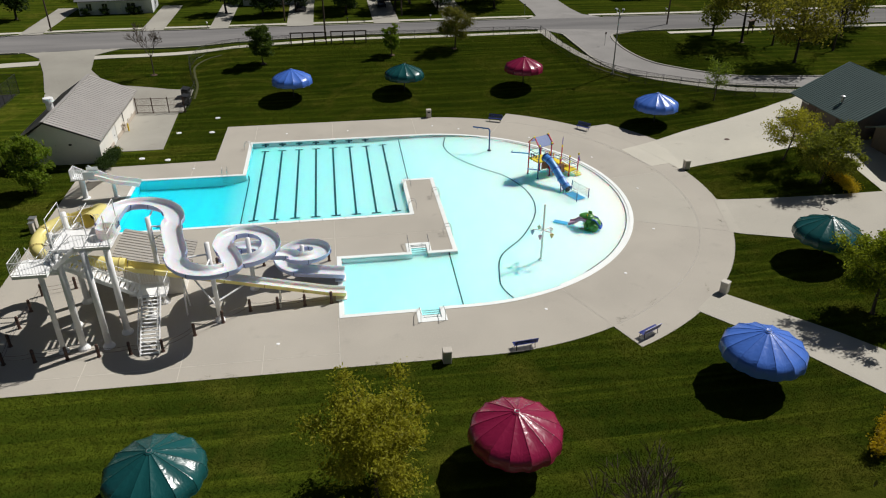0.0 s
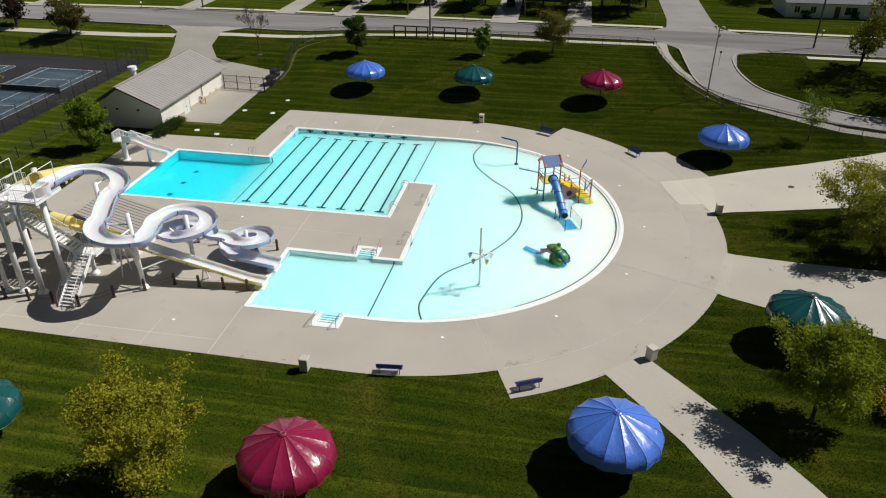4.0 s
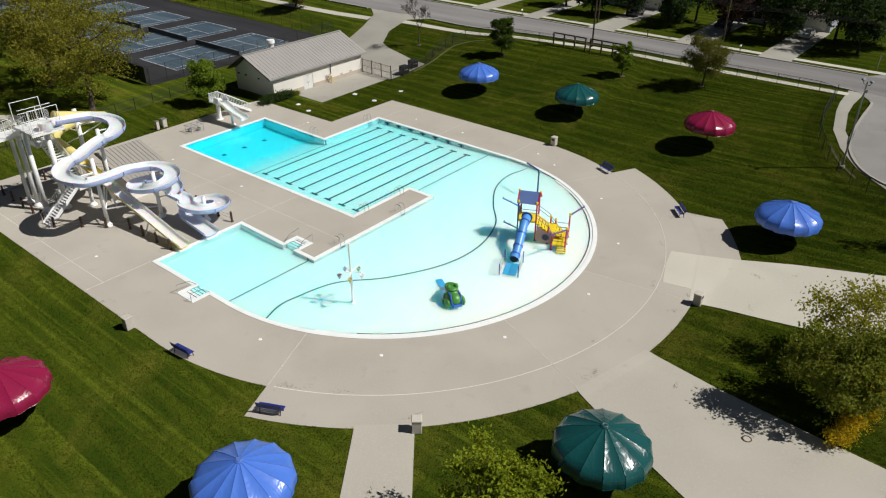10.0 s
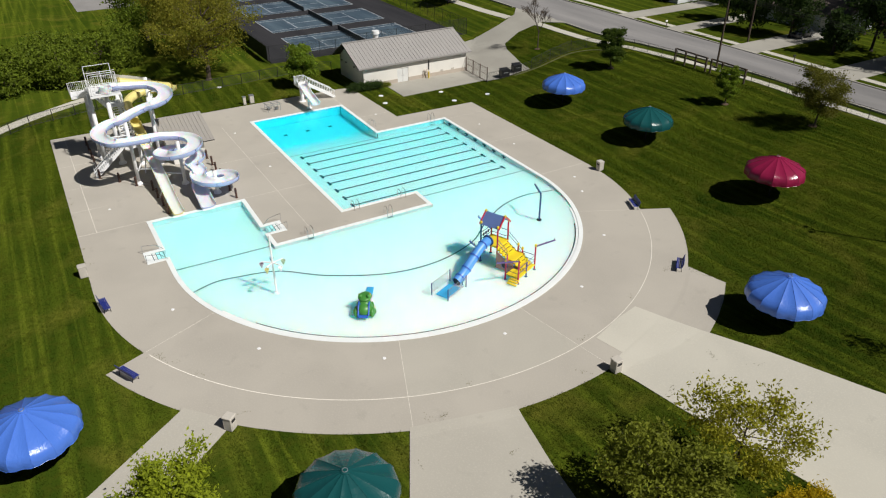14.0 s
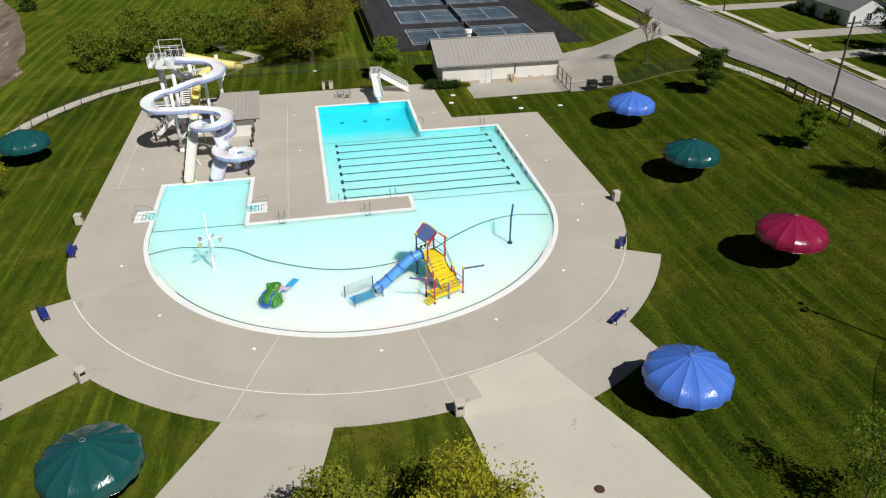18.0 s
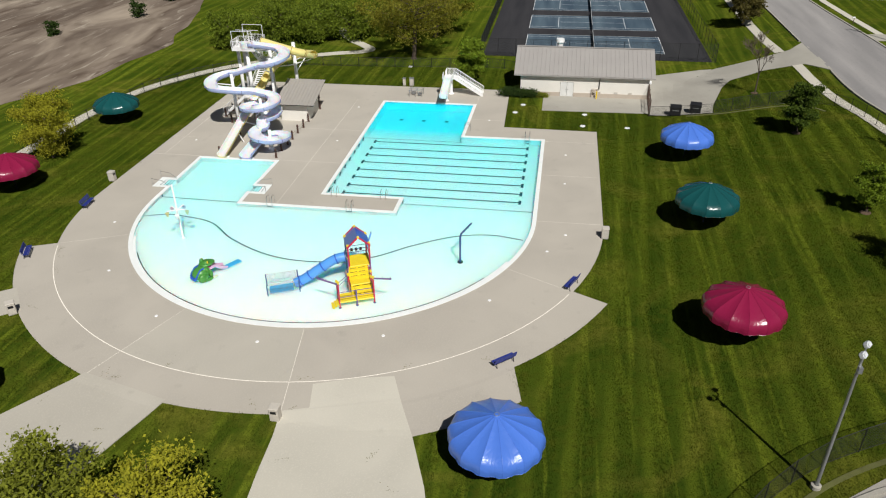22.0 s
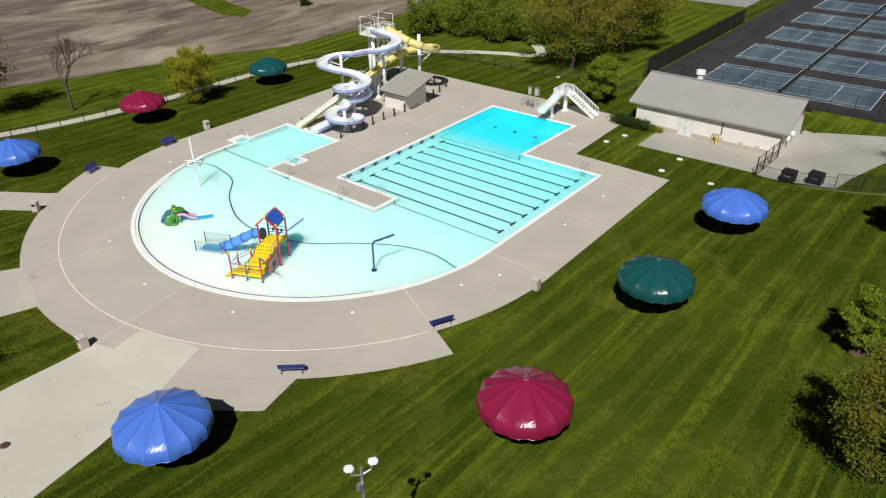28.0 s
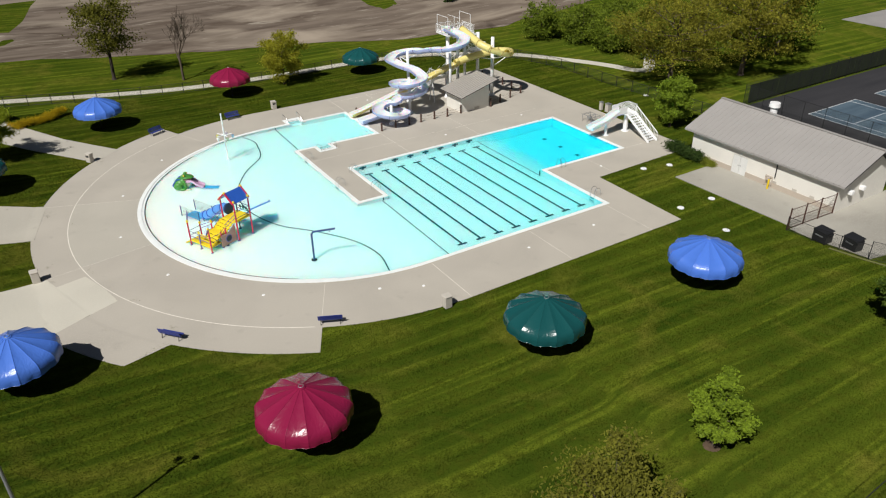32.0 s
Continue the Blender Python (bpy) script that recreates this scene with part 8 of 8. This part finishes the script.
bm = bm_new()
box(bm, (0, 0, 1.5), (1.6, 0.1, 1.2))
part("panel", bm, DARK, board)
bm = bm_new()
box(bm, (0, 0, 2.3), (2.2, 0.7, 0.12))
part("roof", bm, BROWN, board)


# ---- turf ----
def within(px, py, poly):
    """Which points lie inside a polygon."""
    hit = np.zeros(len(px), bool)
    for (xa, ya), (xb, yb) in zip(poly, poly[1:] + poly[:1]):
        if ya != yb:
            hit ^= ((ya > py) != (yb > py)) & (px < (xb - xa) * (py - ya) / (yb - ya) + xa)
    return hit


def turf():
    """Short blades over the lawn inside the fences, laid over to and fro in the mower's lanes."""
    rng = np.random.default_rng(8)
    n = 1250000
    x, y = rng.uniform(-47.5, 53, n), rng.uniform(-40.5, 62, n)
    keep = np.ones(n, bool)
    solid = HARD + [[(-44.8, 18.6), (-28.9, 22.3), (-29.4, 37.2), (-44.8, 37.8)], [(29.4, 23.6), (33.9, 16.4), (26, 10), (22, 20)], [(53, 7), (74, 7), (74, 22), (53, 22)]]
    for poly in solid:
        a, b = np.array(poly).min(axis=0), np.array(poly).max(axis=0)
        near = np.nonzero(keep & (x > a[0]) & (x < b[0]) & (y > a[1]) & (y < b[1]))[0]
        keep[near[within(x[near], y[near], poly)]] = False
    x, y = x[keep], y[keep]
    n = len(x)
    gx, gy, gz = LAWN["x"], LAWN["y"], LAWN["z"]
    i, j = np.searchsorted(gx, x) - 1, np.searchsorted(gy, y) - 1
    u, v = (x - gx[i]) / (gx[i + 1] - gx[i]), (y - gy[j]) / (gy[j + 1] - gy[j])
    z = (gz[j, i] * (1 - u) + gz[j, i + 1] * u) * (1 - v) + (gz[j + 1, i] * (1 - u) + gz[j + 1, i + 1] * u) * v
    tall = rng.uniform(0.05, 0.10, n)
    wide = rng.uniform(0.022, 0.038, n)
    turn = rng.uniform(0, math.tau, n)
    lane = np.where(np.floor((y + 0.07 * x + 0.25 * np.sin(x * 0.11)) / 1.17) % 2 == 0, 1.0, -1.0)
    cross = np.where((y < -20) & (np.floor((x + 0.3 * np.sin(y * 0.2)) / 2.1) % 2 == 0), 0.6, 0.0)
    lx, ly = tall * (0.8 * lane + rng.normal(0, 0.45, n)), tall * (cross + rng.normal(0, 0.45, n))
    co = np.empty((n, 3, 3), np.float32)
    for k, sign in ((0, -1), (1, 1)):
        co[:, k, 0], co[:, k, 1], co[:, k, 2] = x + sign * wide * np.cos(turn), y + sign * wide * np.sin(turn), z - 0.015
    co[:, 2, 0], co[:, 2, 1], co[:, 2, 2] = x + lx, y + ly, z + tall
    me = bpy.data.meshes.new("grass_turf")
    me.vertices.add(3 * n), me.loops.add(3 * n), me.polygons.add(n)
    me.vertices.foreach_set("co", co.ravel())
    me.loops.foreach_set("vertex_index", np.arange(3 * n, dtype=np.int32))
    me.polygons.foreach_set("loop_start", np.arange(0, 3 * n, 3, dtype=np.int32))
    me.update(calc_edges=True)
    me.materials.append(BLADE)
    tagged(new("grass_turf", me), "short green mown grass laid in mower lanes", "grass", kind="stuff")


turf()


def clippings():
    """Dry grass clippings blown together in small drifts along the edge of the deck and on the walks."""
    rng = np.random.default_rng(17)
    spots = [(CX + r * math.cos(radians(a)), CY + r * math.sin(radians(a)), 0.004) for a, r in
             [(rng.uniform(-66, 60), rng.choice([29.2, 29.7, 26.6, 28.4])) for _ in range(14)]]
    spots += [(rng.uniform(-30, 0), -23.9, 0.004) for _ in range(6)] + [(38.4, 16.2, None), (37.0, 9.0, None), (35.8, 14.5, None), (36.2, -4.0, None), (33.9, -9.5, None), (25.9, -24.5, None), (28.0, -25.8, None)]
    verts, faces = [], []
    for x, y, z in spots:
        along = rng.uniform(0, math.pi)
        for _ in range(int(rng.integers(8, 26))):
            d, e = rng.normal(0, 0.3), rng.normal(0, 0.12)
            px, py = x + d * math.cos(along) - e * math.sin(along), y + d * math.sin(along) + e * math.cos(along)
            pz = (ground(px, py) + 0.026 if z is None else z)
            q = rng.uniform(0, math.pi)
            u, v = np.array((math.cos(q), math.sin(q))) * rng.uniform(0.015, 0.05), np.array((-math.sin(q), math.cos(q))) * rng.uniform(0.008, 0.02)
            i = len(verts)
            for su, sv, up in ((-1, -1, 0.0), (1, -1, 0.004), (1, 1, 0.012), (-1, 1, 0.006)):
                verts.append((px + su * u[0] + sv * v[0], py + su * u[1] + sv * v[1], pz + up))
            faces.append((i, i + 1, i + 2, i + 3))
    tagged(sheet("grass_clippings", verts, faces, CLIPPING), "dry olive grass clippings in drifts on the concrete", "clippings", kind="stuff")


clippings()
